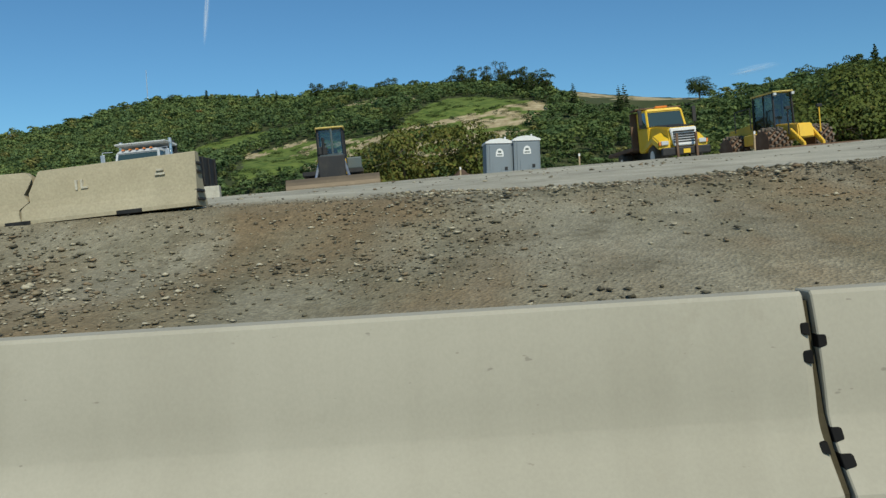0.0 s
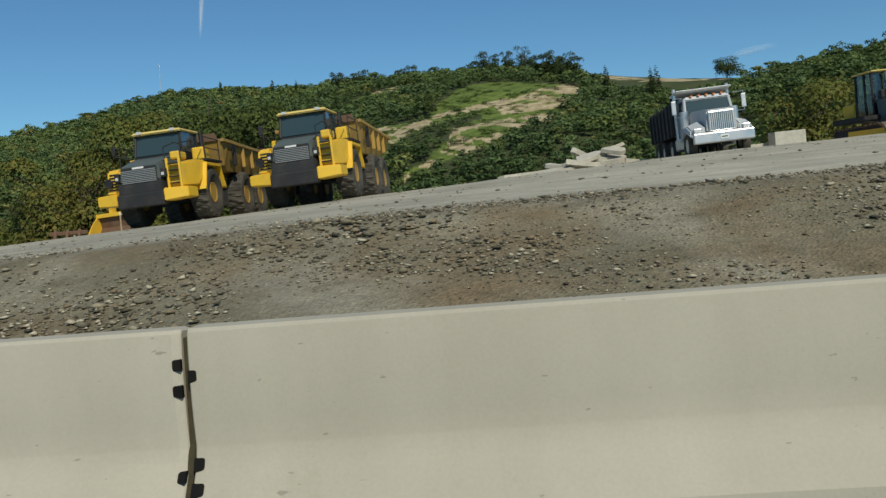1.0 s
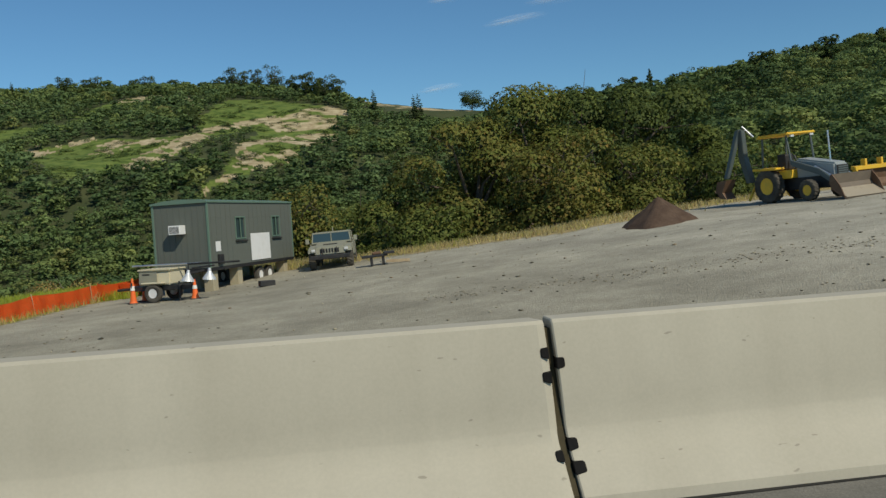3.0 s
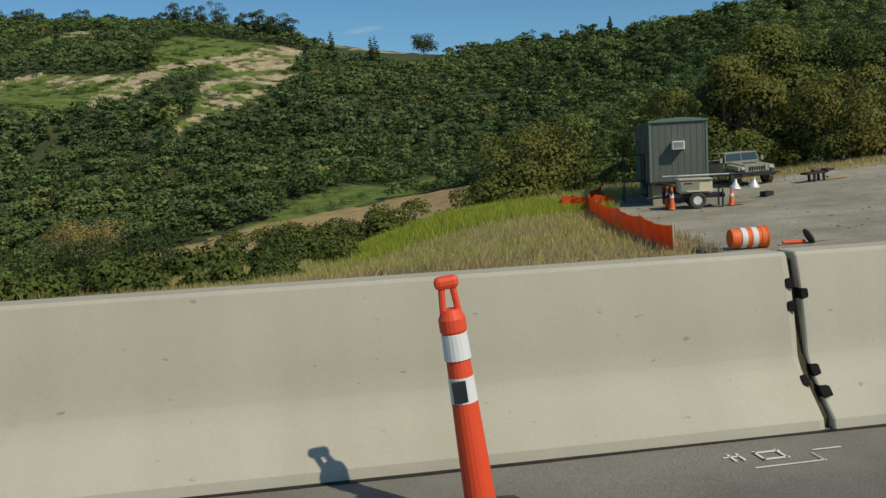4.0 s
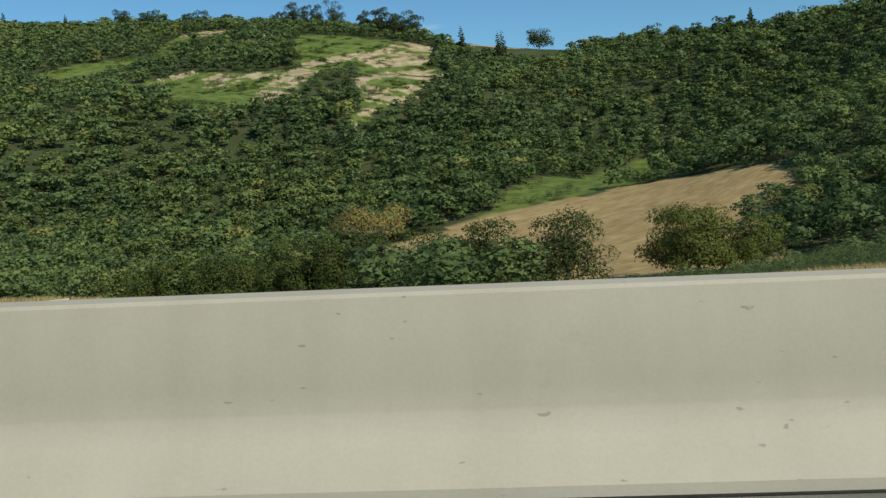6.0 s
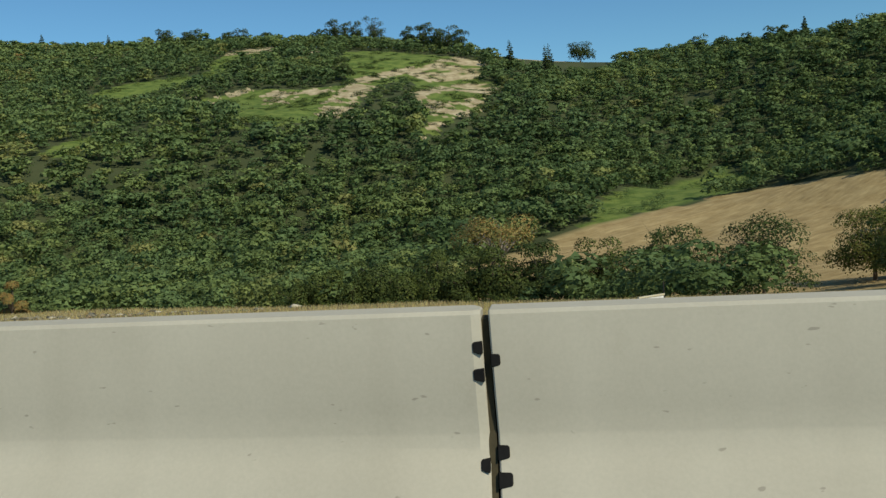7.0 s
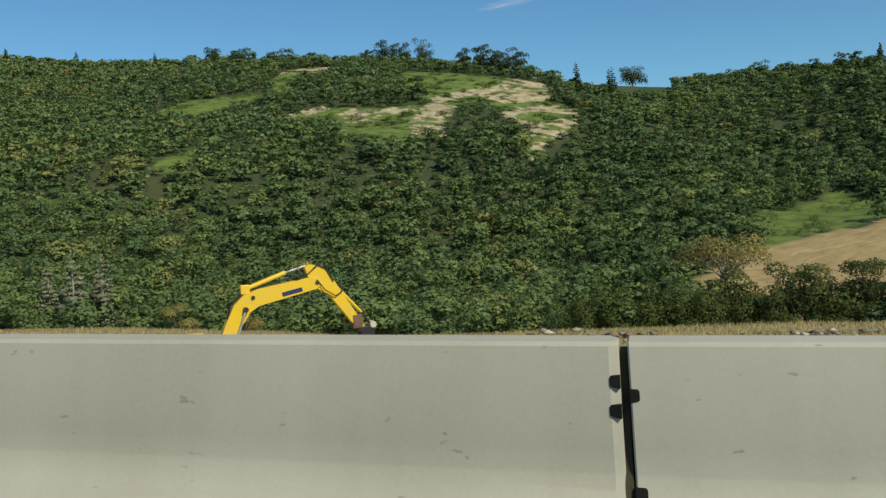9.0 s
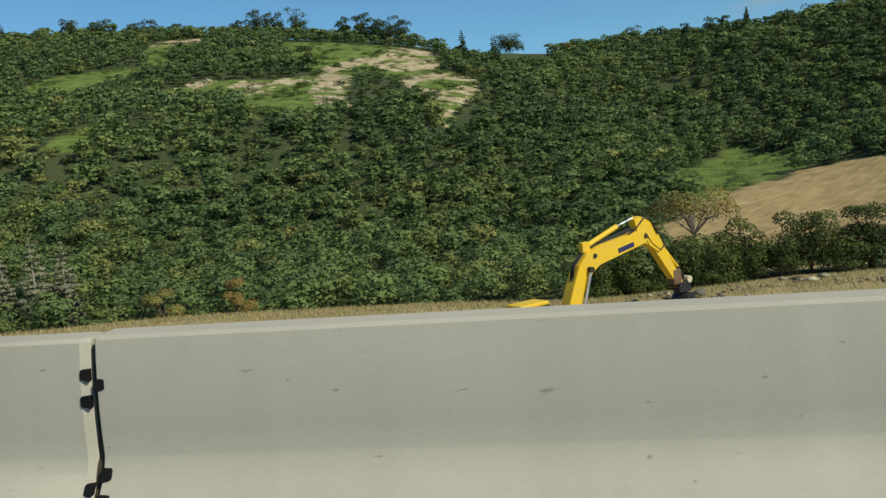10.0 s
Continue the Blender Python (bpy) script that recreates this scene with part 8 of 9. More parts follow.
    part("digging_bucket", prism(bmesh.new(), [(5.7, 1.15), (6.3, 1.1), (6.45, 0.7), (6.2, 0.35), (5.8, 0.3), (6.05, 0.6)], -1.75, -1.2, "x"), M_RUST, e)


backhoe()


def loader_bucket():
    x, y = -39.3, 34.3
    e = thing("loader_bucket", (x, y, height(x, y)), -18, "spare loader bucket, rusty inside with yellow top edge", "bucket", tilt=(0, -3))
    part("shell", prism(bmesh.new(), [(0.0, 0.02), (0.9, 0.04), (1.15, 0.4), (1.1, 0.85), (0.9, 1.0), (1.02, 0.42), (0.82, 0.14), (0.0, 0.08)], -1.05, 1.05, "x"), M_RUST, e)
    for sx in (-1, 1):
        part("side_plate", prism(bmesh.new(), [(0.0, 0.02), (0.9, 0.04), (1.15, 0.4), (1.1, 0.85), (0.9, 1.0), (0.4, 0.55)], sx * 1.05 - 0.025, sx * 1.05 + 0.025, "x"), M_YELLOW if sx < 0 else M_RUST, e)
    solid(e, "top_edge", [sect(0.78, -1.1, 1.1, 0.86, 1.04), sect(1.2, -1.1, 1.1, 0.92, 1.08)], M_YELLOW, 0.02)
    for sx in (-0.45, 0.35):
        block(e, "hinge_lug", (sx - 0.06, 0.95, 1.04), (sx + 0.06, 1.35, 1.38), M_YELLOW, 0.03)
    x, y = -41.3, 35.0
    e = thing("ripper_frame", (x, y, height(x, y)), 12, "rusty steel attachment frame lying by the thicket", "attachment")
    for k in range(3):
        solid(e, "tine", [sect(0.0, -0.6 + 0.5 * k, -0.48 + 0.5 * k, 0.0, 0.2), sect(0.35, -0.6 + 0.5 * k, -0.48 + 0.5 * k, 0.42, 0.58)], M_RUST, 0.02)
    block(e, "beam", (-0.8, 0.25, 0.30), (0.8, 0.45, 0.48), M_RUST, 0.02)
    x, y = -40.4, 32.0
    e = thing("steel_plate", (x, y, height(x, y) + 0.02), 4, "dark steel plate lying flat on the gravel", "steel plate", tilt=(0, -3))
    part("plate", box(bmesh.new(), (-1.3, -0.25, 0.0), (1.3, 0.25, 0.04), 0.01), M_BLACK, e)


loader_bucket()


# ---- heaps and slabs ----
def heap(name, x, y, wide, deep, tall, label, seed):
    rng = np.random.default_rng(seed)
    bm = bmesh.new()
    n, rings = 28, 9
    top = bm.verts.new((x, y, height(x, y) + tall))
    last = None
    for r in range(1, rings + 1):
        q = r / rings
        ring = []
        for k in range(n):
            t = 2 * math.pi * k / n
            f = q * (1 + 0.12 * math.sin(3 * t + seed) + 0.06 * math.sin(7 * t))
            px, py = x + math.cos(t) * wide / 2 * f, y + math.sin(t) * deep / 2 * f
            h = tall * max(0.0, 1 - q) ** 1.05 + rng.normal() * 0.025
            ring.append(bm.verts.new((px, py, height(px, py) + (h if r < rings else -0.05))))
        for k in range(n):
            j = (k + 1) % n
            if last:
                bm.faces.new((last[k], ring[k], ring[j], last[j]))
            else:
                bm.faces.new((top, ring[k], ring[j]))
        last = ring
    bmesh.ops.recalc_face_normals(bm, faces=bm.faces[:])
    ob = part(name, bm, M_SOIL, None, "", True)
    return tagged(ob, label, "soil heap")


heap("soil_mound", -53.1, 33.2, 3.0, 2.8, 1.05, "conical heap of dark brown soil on the yard", 2)
heap("soil_mound", -0.2, 34.6, 2.6, 2.0, 0.95, "low heap of brown soil behind the yard's crest", 5)


M_PALE_SLAB = surface("broken_pale_concrete", (0.42, 0.40, 0.33), (0.58, 0.55, 0.46), 2.2, 0.9, grit=30, relief=0.35, depth=0.008, dirt=(0.26, 0.23, 0.18))


def slab(x, y, z, l, w, t, turn, tilt, lean, name="concrete_slab", label="broken pale concrete slab on a rubble pile"):
    e = thing(name, (x, y, z), turn, label, "concrete slab", "broken slabs in the pile", tilt=(tilt, lean))
    rng = random.Random(int(abs(x * 100)))
    bm = bmesh.new()
    if name == "concrete_block":
        box(bm, (-l / 2, -w / 2, 0), (l / 2, w / 2, t), 0.02)
    else:
        rim = [(-0.5, -0.5), (0.1, -0.5), (0.42, -0.46), (0.5, 0.05), (0.36, 0.5), (-0.1, 0.46), (-0.42, 0.5), (-0.5, 0.0)]
        rim = [((a + rng.uniform(-0.09, 0.09)) * l, (b + rng.uniform(-0.11, 0.11)) * w) for a, b in rim]
        low, high = [bm.verts.new((a, b, 0)) for a, b in rim], [bm.verts.new((a * 0.97 + rng.uniform(-0.03, 0.03), b * 0.95, t * rng.uniform(0.85, 1.1))) for a, b in rim]
        bm.faces.new(low[::-1])
        bm.faces.new(high)
        for k in range(8):
            bm.faces.new((low[k], low[(k + 1) % 8], high[(k + 1) % 8], high[k]))
        bmesh.ops.bevel(bm, geom=bm.edges[:], offset=0.012, segments=1, affect="EDGES")
    part("body", bm, M_PALE_SLAB, e)


PILE = height(-17.2, 37.6)
for x, y, z, l, w, t, turn, tilt, lean in ((-20.2, 37.3, 0.02, 2.6, 0.5, 0.18, 6, 2, -4), (-18.2, 37.5, 0.02, 1.6, 0.9, 0.2, -12, 3, -8), (-17.3, 37.8, 0.2, 1.7, 0.9, 0.18, 14, -6, -10), (-16.6, 37.5, 0.45, 1.5, 1.0, 0.16, -20, 10, 8),
                                           (-17.6, 38.0, 0.55, 1.4, 0.35, 0.2, 30, 4, 24), (-16.2, 38.1, 0.75, 1.1, 0.9, 0.14, 10, -14, -18), (-15.7, 37.6, 0.1, 1.2, 0.6, 0.2, 40, 5, 6), (-18.8, 37.9, 0.25, 1.3, 0.4, 0.16, -30, 6, 10), (-15.2, 37.9, 0.05, 0.9, 0.5, 0.2, 5, 0, 5), (-17.0, 37.1, 0.05, 1.4, 0.6, 0.18, 8, 6, -3)):
    slab(x, y, max(PILE, height(x, y)) + 0.03 + z * 1.25, l * 1.2, w * 1.2, t * 1.35, turn, tilt, lean)
for x, y, z, l, w, t, turn, tilt, lean in ((-21.6, 36.6, 0.05, 2.4, 0.6, 0.22, 4, 3, -5), (-19.4, 36.4, 0.10, 2.0, 0.8, 0.25, -6, 6, -9), (-18.0, 36.5, 0.30, 1.8, 0.8, 0.24, 9, -8, 7), (-16.9, 36.6, 0.20, 1.6, 0.9, 0.30, -15, 8, -6),
                                           (-17.4, 37.2, 0.70, 1.6, 0.8, 0.2, 22, 12, -14), (-16.4, 36.8, 0.85, 1.0, 0.7, 0.2, -35, 16, 12), (-15.4, 36.7, 0.12, 1.3, 0.7, 0.3, 12, 4, 6), (-14.4, 36.5, 0.05, 1.1, 0.5, 0.22, -8, 2, 4)):
    slab(x, y, height(x, y) + z, l, w, t, turn, tilt, lean)
slab(-10.9, 30.6, height(-10.9, 30.6), 1.3, 0.55, 0.75, 6, 0, -2, "concrete_block", "square pale concrete block on the gravel")
slab(-12.2, 31.2, height(-12.2, 31.2), 1.6, 0.35, 0.35, 3, 0, -2, "concrete_block", "low pale concrete kerb piece on the gravel")


# ---- old barriers on the bank ----
def stained_concrete():
    """Weathered concrete with black lichen along the top that runs down in short drips."""
    m, t, p = nodes_of("stained_concrete")
    run = noisy(t, 1.0, 5, 0.65, stretch=(5.5, 5.5, 0.35))
    big, fine, spot = noisy(t, 1.2, 5), noisy(t, 40, 3), noisy(t, 7.0, 5, 0.7)
    c = mix(t, ramp(t, big, [(0.3, (0, 0, 0)), (0.7, (1, 1, 1))]), (0.26, 0.238, 0.168), (0.40, 0.362, 0.262))
    sep = t.nodes.new("ShaderNodeSeparateXYZ")
    t.links.new(coords(t), sep.inputs[0])
    fall = t.nodes.new("ShaderNodeMath")
    fall.operation = "MULTIPLY_ADD"
    t.links.new(sep.outputs[2], fall.inputs[0])
    fall.inputs[1].default_value = 0.55
    t.links.new(run, fall.inputs[2])
    c = mix(t, ramp(t, fall.outputs[0], [(0.74, (0, 0, 0)), (0.92, (0.92, 0.92, 0.92))]), c, (0.055, 0.050, 0.036))
    c = mix(t, ramp(t, spot, [(0.58, (0, 0, 0)), (0.72, (0.6, 0.6, 0.6))]), c, (0.15, 0.135, 0.092))
    t.links.new(c, p.inputs["Base Color"])
    p.inputs["Roughness"].default_value = 0.92
    bump(t, p, fine, 0.25, 0.006)
    return m


M_STAINED = stained_concrete()


OLD_PROFILE = [(-0.215, 0.0), (-0.212, 0.05), (-0.205, 0.06), (-0.13, 0.20), (-0.095, 0.30), (-0.004, 0.735), (0.006, 0.748), (0.144, 0.748), (0.154, 0.735), (0.245, 0.30), (0.28, 0.20), (0.355, 0.06), (0.362, 0.05), (0.365, 0.0)]


def old_barrier(name, cx, cy, z, turn, material, label, crack=None, tilt=(0, -3.4)):
    e = thing(name, (cx, cy, z), turn, label, "barrier", tilt=tilt)
    half = 1.86
    wide = [(a - 0.075, b * 1.06) for a, b in OLD_PROFILE]
    if crack is None:
        bm = prism(bmesh.new(), wide, -half, half, "x")
        part("body", bm, material, e)
    else:
        for side in (-1, 1):
            bm = prism(bmesh.new(), wide, -half if side < 0 else crack, crack if side < 0 else half, "x")
            bmesh.ops.subdivide_edges(bm, edges=[q for q in bm.edges if abs(q.verts[0].co.x - q.verts[1].co.x) < 1e-4], cuts=3)
            for v in bm.verts:
                if abs(v.co.x - crack) < 1e-3:
                    v.co.x += (v.co.z - 0.35) * 0.28 + 0.055 * math.sin(v.co.z * 23) + side * (0.022 + 0.014 * math.sin(v.co.z * 17) + 0.06 * max(0.0, v.co.z - 0.62) / 0.15)
                    v.co.z -= 0.03 * max(0.0, v.co.z - 0.70) / 0.08
            part("body", bm, material, e)
        part("reinforcing_bar", tube(bmesh.new(), (crack - 0.2, 0.0, 0.5), (crack + 0.2, 0.0, 0.52), 0.012, sides=6), M_RUST, e)
    for x in (-half, half):
        for z0 in (0.62, 0.5, 0.22, 0.1):
            part("connecting_hook", box(bmesh.new(), (x - 0.035, -0.20 if z0 < 0.3 else -0.10, z0 - 0.022), (x + 0.035, 0.1, z0 + 0.022), 0.01), M_STEEL_AND_GAP, e, "black steel hook")
    for x in (-0.7, 0.9):
        part("lifting_slot", box(bmesh.new(), (x - 0.18, -0.318, -0.01), (x + 0.18, 0.318, 0.05), 0.008), M_STEEL_AND_GAP, e)
    return e


b1 = old_barrier("broken_barrier", -6.95, 8.28, 1.54, -1.5, M_OLD_CONCRETE, "pale concrete barrier section with a jagged crack", crack=-0.6)
for k, (x0, x1, z0, z1) in enumerate(((0.12, 0.15, 0.42, 0.56), (0.20, 0.23, 0.44, 0.56), (0.20, 0.30, 0.43, 0.455), (1.28, 1.42, 0.50, 0.53), (1.30, 1.40, 0.56, 0.585), (-1.6, -1.5, 0.44, 0.47))):
    part("chalk_mark", box(bmesh.new(), (x0, -0.165 + (0.75 - z0) * -0.02, z0), (x1, -0.128, z1)), M_CHALK, b1)
old_barrier("stained_barrier", -11.05, 8.62, 1.52, -3.0, M_STAINED, "weathered concrete barrier section with dark run-off stains", tilt=(0, -1.4))


# ---- excavator ----
def excavator():
    gx, gy = -200.0, 118.2
    g = -6.9
    e = thing("excavator", (gx, gy, g), 0.0, "yellow tracked excavator with raised boom, working below the road", "excavator")
    o = Vector((gx, gy, g))

    def at(x, z, y=0.0):
        return Vector((x, 118.2 + y, z)) - o

    def beam(name, outline, half, label=""):
        bm = prism(bmesh.new(), [((Vector((x, 0, z)) - Vector((gx, 0, g))).x, z - g) for x, z in outline], -half, half, "y")
        bmesh.ops.bevel(bm, geom=[q for q in bm.edges if q.calc_face_angle(0) > 0.5], offset=0.02, segments=2, affect="EDGES")
        return part(name, bm, M_DIGGER, e, label)

    boom = beam("boom", [(-198.35, -5.2), (-197.75, -5.35), (-196.75, -3.5), (-196.1, -2.55), (-195.6, -2.25), (-192.35, -1.62), (-192.0, -1.35), (-192.2, -1.0), (-192.6, -0.93), (-195.6, -1.32), (-196.4, -1.6), (-196.95, -2.1), (-197.5, -3.2)], 0.30)
    block(boom, "side_mark", (6.1, -0.312, 5.12), (7.25, -0.304, 5.36), M_MARK, 0.002, "dark maker's mark on the boom", m=pose(-0.4, 0, 0.0, 0, 0, 0) @ Matrix.Translation((6.6, 0, 5.2)) @ Matrix.Rotation(-0.17, 4, "Y") @ Matrix.Translation((-6.6, 0, -5.2)))
    arm = beam("arm", [(-192.95, -0.35), (-192.6, -0.22), (-191.9, -0.42), (-191.4, -1.05), (-190.6, -2.4), (-189.55, -4.15), (-189.75, -4.4), (-190.0, -4.25), (-191.7, -1.95), (-192.35, -1.6), (-192.75, -1.0)], 0.22)
    bm = tube(bmesh.new(), at(-196.1, -1.25), at(-194.0, -0.58), 0.13, sides=14)
    part("arm_ram", bm, M_DIGGER, e)
    part("arm_rod", tube(bmesh.new(), at(-194.0, -0.58), at(-192.85, -0.30), 0.06, sides=10), M_CHROME, e)
    block(e, "ram_mount", tuple(at(-196.5, -1.55, -0.14)), tuple(at(-196.0, -1.05, 0.14)), M_DIGGER, 0.04)
    for y in (-0.45, 0.45):
        part("boom_ram", tube(bmesh.new(), at(-197.35, -5.6, y), at(-197.0, -4.1, y), 0.13, sides=12), M_DIGGER, e)
        part("boom_rod", tube(bmesh.new(), at(-197.0, -4.1, y), at(-196.35, -2.35, y), 0.065, sides=10), M_CHROME, e)
    part("boom_pin", tube(bmesh.new(), at(-196.35, -2.35, -0.55), at(-196.35, -2.35, 0.55), 0.14, sides=12), M_BLACK, e)
    part("bucket_ram", tube(bmesh.new(), at(-191.7, -0.95, 0), at(-189.75, -3.2, 0), 0.08, sides=10), M_DIGGER, e)
    part("linkage", tube(bmesh.new(), at(-189.75, -3.2, 0), at(-189.2, -4.0, 0), 0.07, sides=8), M_BLACK, e)
    part("coupler", box(bmesh.new(), tuple(at(-189.95, -4.6, -0.25)), tuple(at(-189.05, -4.0, 0.25)), 0.06), M_BLACK, e)
    part("coupler_drum", tube(bmesh.new(), at(-189.15, -3.95, -0.28), at(-189.15, -3.95, 0.28), 0.19, sides=14), M_CREAM, e)
    bm = prism(bmesh.new(), [(10.35, 2.2), (10.8, 2.25), (11.0, 1.85), (10.85, 1.35), (10.2, 1.15), (9.9, 1.6)], -0.5, 0.5, "y")
    part("bucket", bm, M_BLACK, e)
    for k in range(3):
        y = -0.1 + 0.1 * k
        bm = bmesh.new()
        pts = [at(-197.6 + 0.0, -4.2, y), at(-197.1, -2.1, y), at(-196.3, -1.42, y), at(-195.2, -1.15, y), at(-193.0, -0.80, y)]
        handrail(bm, pts, 0.035)
        part("hose", bm, M_BLACK, e)
    for k, y in enumerate((-0.26, -0.20, 0.2)):
        bm = bmesh.new()
        handrail(bm, [at(-194.4 + 0.2 * k, -1.30, y), at(-193.3, -1.02 + 0.05 * k, y), at(-192.75, -0.72, y), at(-192.2, -0.30 + 0.06 * k, y), at(-191.75, -0.55, y), at(-191.35, -1.25, y - 0.05)], 0.028)
        part("hose", bm, M_BLACK, e)
    block(arm, "arm_end", tuple(at(-190.35, -4.1, -0.24)), tuple(at(-189.75, -3.3, 0.24)), M_RUST, 0.05, "dirty dark end of the arm")
    for x, z in ((-192.3, -1.25), (-190.0, -4.15), (-195.9, -1.75)):
        part("pin", tube(bmesh.new(), at(x, z, -0.36), at(x, z, 0.36), 0.11, sides=12), M_BLACK, e)
    bm = bmesh.new()
    handrail(bm, [at(-192.3, -1.1, -0.32), at(-191.9, -1.7, -0.36), at(-191.3, -2.1, -0.34), at(-190.9, -1.9, -0.28), at(-191.0, -1.3, -0.25)], 0.03)
    part("hose", bm, M_BLACK, e)
    # upper works and tracks, mostly below the barrier's edge
    block(e, "house", (-2.4, -1.4, 1.15), (1.6, 1.4, 2.35), M_DIGGER, 0.1)
    block(e, "counterweight", (-3.3, -1.4, 1.1), (-2.4, 1.4, 2.45), M_DIGGER, 0.2)
    block(e, "engine_cover", (-2.3, -1.2, 2.35), (-0.4, 1.2, 2.68), M_DIGGER, 0.1)
    block(e, "turntable", (-0.9, -0.9, 0.85), (0.9, 0.9, 1.15), M_BLACK, 0.05)
    cab = block(e, "cab", (-0.1, 0.5, 1.2), (1.55, 1.45, 3.16), M_GLASS, 0.06, "glazed cab")
    for x in (-0.1, 0.75, 1.55):
        for y in (0.48, 1.47):
            block(cab, "cab_post", (x - 0.05, y - 0.04, 1.2), (x + 0.05, y + 0.04, 3.18), M_BLACK, 0.01)
    block(cab, "cab_roof", (-0.15, 0.42, 3.17), (1.60, 1.53, 3.36), M_DIGGER, 0.06, "yellow cab roof")
    for sy in (-1, 1):
        bm = bmesh.new()
        n = 10
        r, y0, y1 = 0.45, -2.3, 2.3
        path = [(y0 + r - r * math.sin(math.pi * k / n), r - r * math.cos(math.pi * k / n)) for k in range(n + 1)] + [(y1 - r + r * math.sin(math.pi * k / n), r + r * math.cos(math.pi * k / n)) for k in range(n + 1)]
        prism(bm, path, sy * 1.3 - 0.3, sy * 1.3 + 0.3, "y")
        part("track", bm, M_BLACK, e)


M_DIGGER = paint_material("digger_yellow", (0.78, 0.50, 0.02), 0.35, (0.45, 0.35, 0.15), 0.3)
M_MARK = paint_material("dark_blue_mark", (0.02, 0.025, 0.09), 0.5, (0.1, 0.1, 0.1), 0.1)
excavator()


def stake(x, y, tall, mat=None, label="thin timber survey stake in the gravel"):
    e = thing("survey_stake", (x, y, height(x, y)), 0, label, "stake", "survey stakes")
    part("stake", box(bmesh.new(), (-0.03, -0.02, -0.1), (0.03, 0.02, tall), 0.004), mat or M_WOOD, e)
    part("flag", box(bmesh.new(), (-0.034, -0.024, tall - 0.12), (0.034, 0.024, tall - 0.02), 0.004), M_BAND, e)


stake(-0.5, 29.0, 0.45)
stake(4.1, 28.6, 0.5)
stake(10.7, 28.0, 0.75)
stake(-38.2, 33.0, 0.9)


def hitch_frame():
    x, y = -62.6, 39.9
    e = thing("coupling_frame", (x, y, height(x, y)), -15, "black steel coupling frame lying on the gravel", "coupling", tilt=(0, -4))
    part("plate", box(bmesh.new(), (-0.65, -0.3, 0.36), (0.45, 0.3, 0.46), 0.02), M_BLACK, e)
    part("plate", box(bmesh.new(), (0.3, -0.35, 0.44), (0.75, 0.35, 0.54), 0.02), M_BLACK, e)
    for sx in (-0.25, 0.25):
        for sy in (-0.2, 0.2):
            part("leg", box(bmesh.new(), (sx - 0.05, sy - 0.05, 0), (sx + 0.05, sy + 0.05, 0.36), 0.01), M_BLACK, e)
    part("jaw", box(bmesh.new(), (-0.2, -0.12, 0.46), (0.2, 0.12, 0.58), 0.04), M_RUST, e)
    e = thing("timber_offcut", (-61.9, 39.3, height(-61.9, 39.3) + 0.05), -22, "pale timber offcut lying on gravel", "timber")
    part("beam", box(bmesh.new(), (-0.5, -0.07, 0), (0.5, 0.07, 0.12), 0.01), M_WOOD, e)
    e = thing("steel_box", (-67.6, 38.4, height(-67.6, 38.4)), 8, "small dark steel box on the gravel", "box")
    part("body", box(bmesh.new(), (-0.3, -0.15, 0), (0.3, 0.15, 0.22), 0.02), M_BLACK, e)


hitch_frame()


def road_bits():
    # lumps of concrete on the shoulder
    for s, n, size, label in ((108.1, -0.50, 0.05, "white lump of broken concrete on the shoulder"), (103.4, -0.5, 0.018, "small white chip of concrete on the shoulder"), (113.9, -0.45, 0.016, "small pale chip of concrete on the shoulder")):
        bm = bmesh.new()
        bmesh.ops.create_icosphere(bm, subdivisions=2, radius=size)
        rng = random.Random(int(s * 10))
        for v in bm.verts:
            v.co = Vector((v.co.x * 1.6, v.co.y, v.co.z * 0.55)) * rng.uniform(0.82, 1.12)
        p = road_at(s, n, size * 0.55)
        ob = part("concrete_lump", bm, M_PALE_SLAB, at=pose(p.x, p.y, p.z, 0, 0, s * 37 % 360))
        tagged(ob, label, "concrete lump")
    # sprayed survey marks
    e = thing("sprayed_mark", road_at(95.55, -0.465, 0.004), math.degrees(road_turn(96.0)), "white sprayed survey mark on the asphalt", "road marking", kind="structure")
    for x0, y0, x1, y1 in ((-0.42, 0.05, -0.30, 0.075), (-0.38, -0.02, -0.35, 0.10), (-0.32, -0.02, -0.29, 0.10), (-0.2, -0.05, -0.17, 0.10), (-0.2, 0.07, -0.02, 0.10), (-0.05, -0.05, -0.02, 0.10), (-0.2, -0.05, -0.02, -0.02), (-0.32, -0.16, 0.16, -0.14), (0.14, -0.16, 0.16, -0.02), (0.18, 0.02, 0.38, 0.04)):
        part("stroke", box(bmesh.new(), (x0 * 0.62, y0 * 0.62, 0), (x1 * 0.62 - (0.008 if x1 - x0 < 0.05 else 0), y1 * 0.62 - (0.008 if y1 - y0 < 0.05 else 0), 0.003)), M_BAND, e)
    # black strip that paints the shadowed gap along the barrier's foot
    bm = bmesh.new()
    rng = random.Random(9)
    rows = []
    for s in np.arange(-40, 315, 0.5):
        w = 0.012 + rng.uniform(0, 0.014)
        o = barrier_out(s)
        rows.append([bm.verts.new(road_at(s, o - 0.252 - w - 0.006 * math.sin(s * 3), 0.004)), bm.verts.new(road_at(s, o - 0.240, 0.004))])
    for a, b in zip(rows, rows[1:]):
        bm.faces.new((a[0], b[0], b[1], a[1]))
    bmesh.ops.recalc_face_normals(bm, faces=bm.faces[:])
    tagged(part("foot_gap_shade", bm, M_STEEL_AND_GAP), "black strip standing in for the shadowed gap along the barrier's foot", "seam", kind="structure")


road_bits()


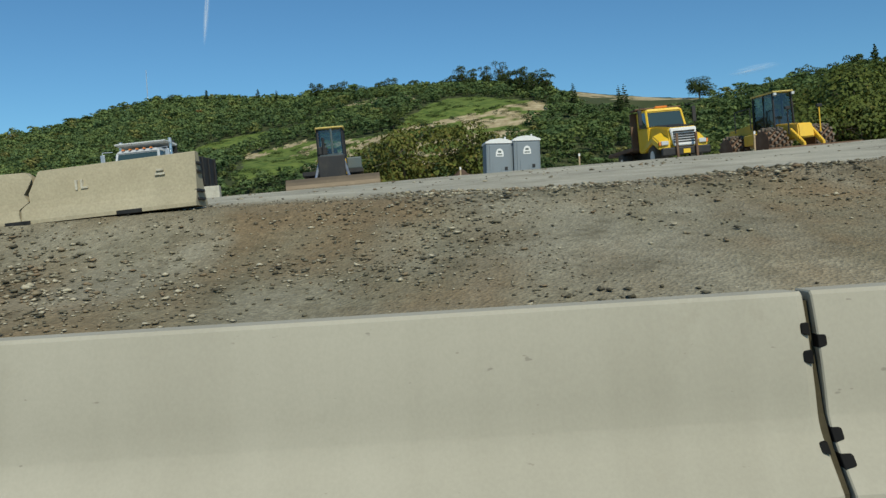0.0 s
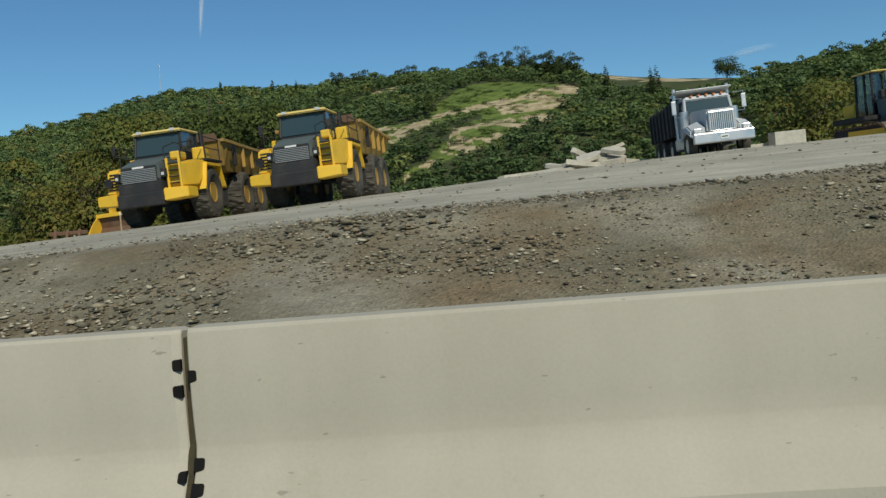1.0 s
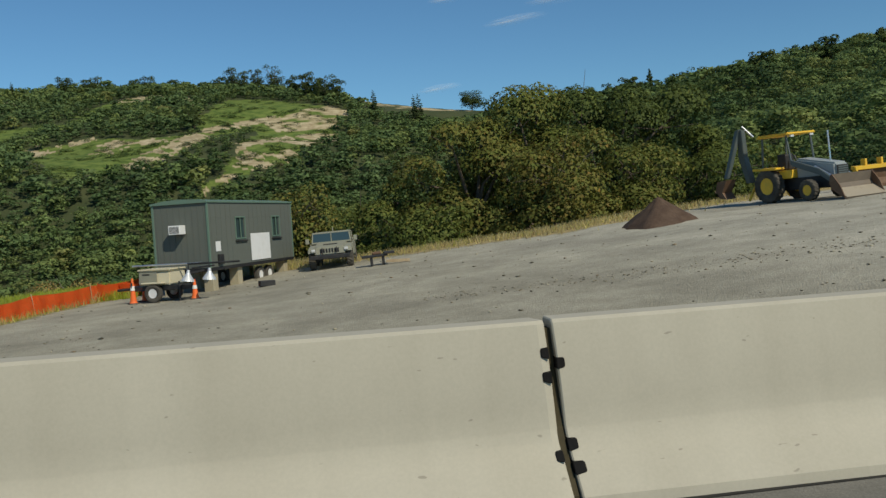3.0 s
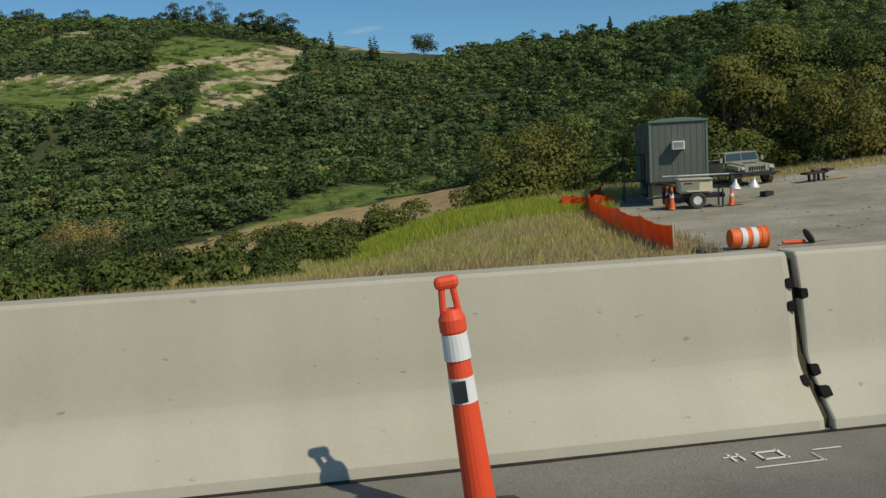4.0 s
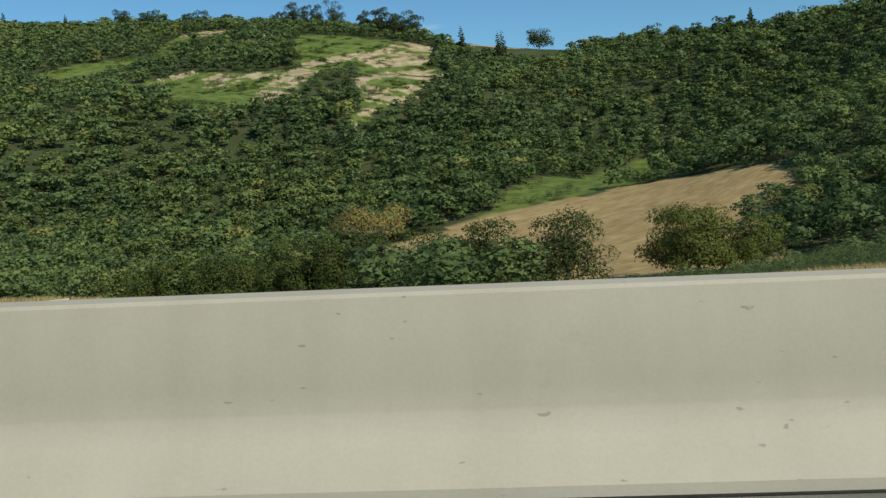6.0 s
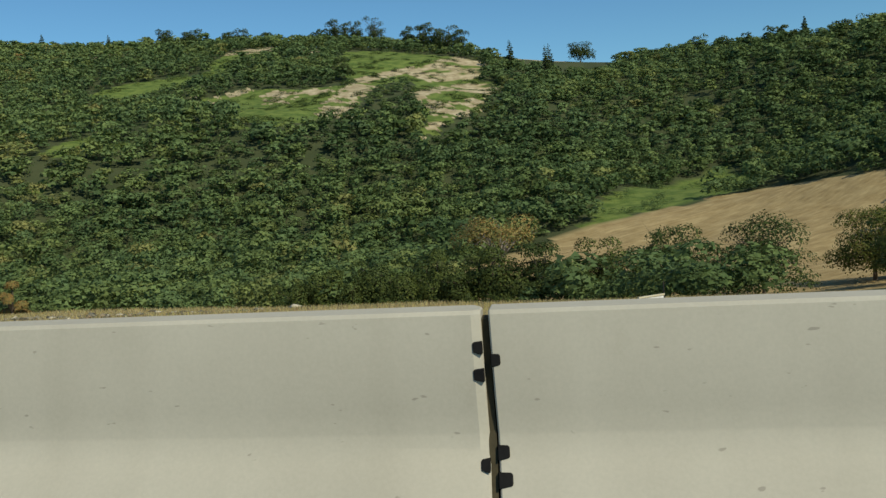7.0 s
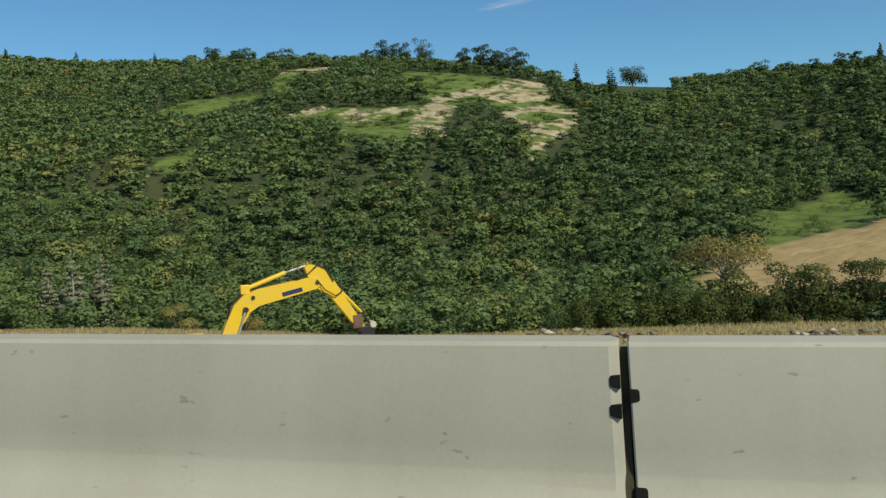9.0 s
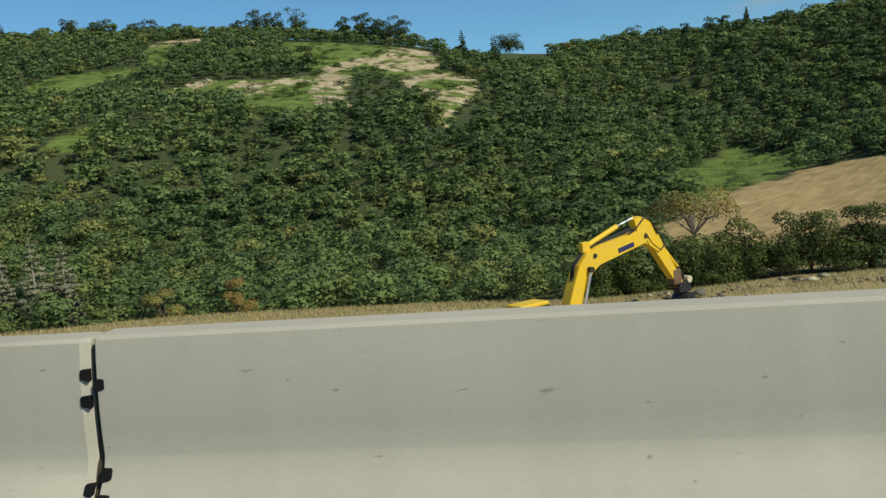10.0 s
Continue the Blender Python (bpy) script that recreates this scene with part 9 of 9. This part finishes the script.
def board_sign():
    """A low white board on two posts on the verge below the road."""
    x, y = -143.25, 71.6
    g = height(x, y)
    e = thing("roadside_sign", (x, y, g), 2, "weathered white board with dark lettering on two posts in dry grass", "sign")
    top = -3.5 - g
    part("panel", box(bmesh.new(), (-0.62, -0.02, top - 0.62), (0.62, 0.02, top - 0.07), 0.006), M_WHITE, e)
    part("cap", box(bmesh.new(), (-0.66, -0.05, top - 0.065), (0.66, 0.05, top), 0.008), M_CREAM, e)
    for k in range(6):
        x0 = -0.42 + 0.15 * k
        part("lettering_bar", box(bmesh.new(), (x0, -0.026, top - 0.28), (x0 + 0.1, -0.021, top - 0.15)), M_BLACK, e)
    part("lettering_bar", box(bmesh.new(), (-0.4, -0.026, top - 0.45), (0.42, -0.021, top - 0.37)), M_BLACK, e)
    for sx in (-0.5, 0.5):
        part("post", box(bmesh.new(), (sx - 0.04, 0.022, -0.3), (sx + 0.04, 0.10, top - 0.1), 0.006), M_WOOD, e)
    part("marker_pole", tube(bmesh.new(), (0.70, 0.06, -0.3), (0.70, 0.06, top + 0.5), 0.025, sides=8), M_BLACK, e)


board_sign()


def cloud_material(name, strength, stretch):
    """Thin ice cloud: white, mostly see-through, frayed towards its rim."""
    m, t, p = nodes_of(name)
    gap = t.nodes.new("ShaderNodeTexGradient")
    gap.gradient_type = "SPHERICAL"
    t.links.new(coords(t), gap.inputs[0])
    fray = noisy(t, 1.6, 6, 0.65, stretch=stretch)
    thick = mix(t, 1.0, ramp(t, gap.outputs["Fac"], [(0.0, (0, 0, 0)), (0.7, (1, 1, 1))]), ramp(t, fray, [(0.40, (0, 0, 0)), (0.72, (strength, strength, strength))]), "MULTIPLY")
    p.inputs["Base Color"].default_value = (0.85, 0.86, 0.88, 1)
    p.inputs["Roughness"].default_value = 1.0
    p.inputs["Specular IOR Level"].default_value = 0.0
    t.links.new(thick, p.inputs["Alpha"])
    return m


def cirrus(name, place, wide, tall, lean, material, label):
    """A wisp: a gently curved sheet high over the hills, facing the sun."""
    bm = bmesh.new()
    rows = []
    for i in range(13):
        u = -1 + i / 6
        rows.append([bm.verts.new((u, 0.25 * (u * u + v * v), v)) for v in (-1, -0.5, 0, 0.5, 1)])
    for a, b in zip(rows, rows[1:]):
        for k in range(4):
            bm.faces.new((a[k], b[k], b[k + 1], a[k + 1]))
    away = Vector((place[0] + 110, place[1], 0))
    turn = math.degrees(math.atan2(-away.x, away.y))
    ob = part(name, bm, material, smooth=True, at=pose(*place, 0, lean, turn) @ Matrix.Diagonal((wide, 40, tall, 1)))
    return tagged(ob, label, "cloud", kind="structure")


M_WISP = cloud_material("thin_cloud", 0.55, (0.8, 1, 3.0))
M_TRAIL = cloud_material("vapour_trail", 0.9, (3.0, 1, 0.4))
for place, wide, tall in (((1541, 3742, 1054), 110, 26), ((1829, 3625, 933), 170, 26), ((2049, 3465, 1024), 240, 40), ((3264, 2365, 618), 330, 120), ((1517, 3858, 645), 120, 22)):
    cirrus("cirrus_cloud", place, wide, tall, -6, M_WISP, "thin white wisp of cloud in the blue sky")
cirrus("vapour_trail", (-978, 3958, 1060), 14, 170, 7, M_TRAIL, "short white vapour trail in the blue sky")


def mast():
    x, y = -300.0, 925.0
    e = thing("radio_mast", (x, y, height(x, y)), 0, "thin steel radio mast on the far ridge", "mast")
    bm = bmesh.new()
    for k in range(3):
        t = k * 2.094
        tube(bm, (math.cos(t) * 0.5, math.sin(t) * 0.5, 0), (math.cos(t) * 0.25, math.sin(t) * 0.25, 40), 0.12, sides=5)
    for k in range(16):
        z = 2.5 * k
        for a in range(3):
            t0, t1 = a * 2.094, (a + 1) * 2.094
            tube(bm, (math.cos(t0) * 0.45, math.sin(t0) * 0.45, z), (math.cos(t1) * 0.45, math.sin(t1) * 0.45, z + 2.5), 0.05, sides=4)
    part("lattice", bm, M_CHROME, e)


mast()
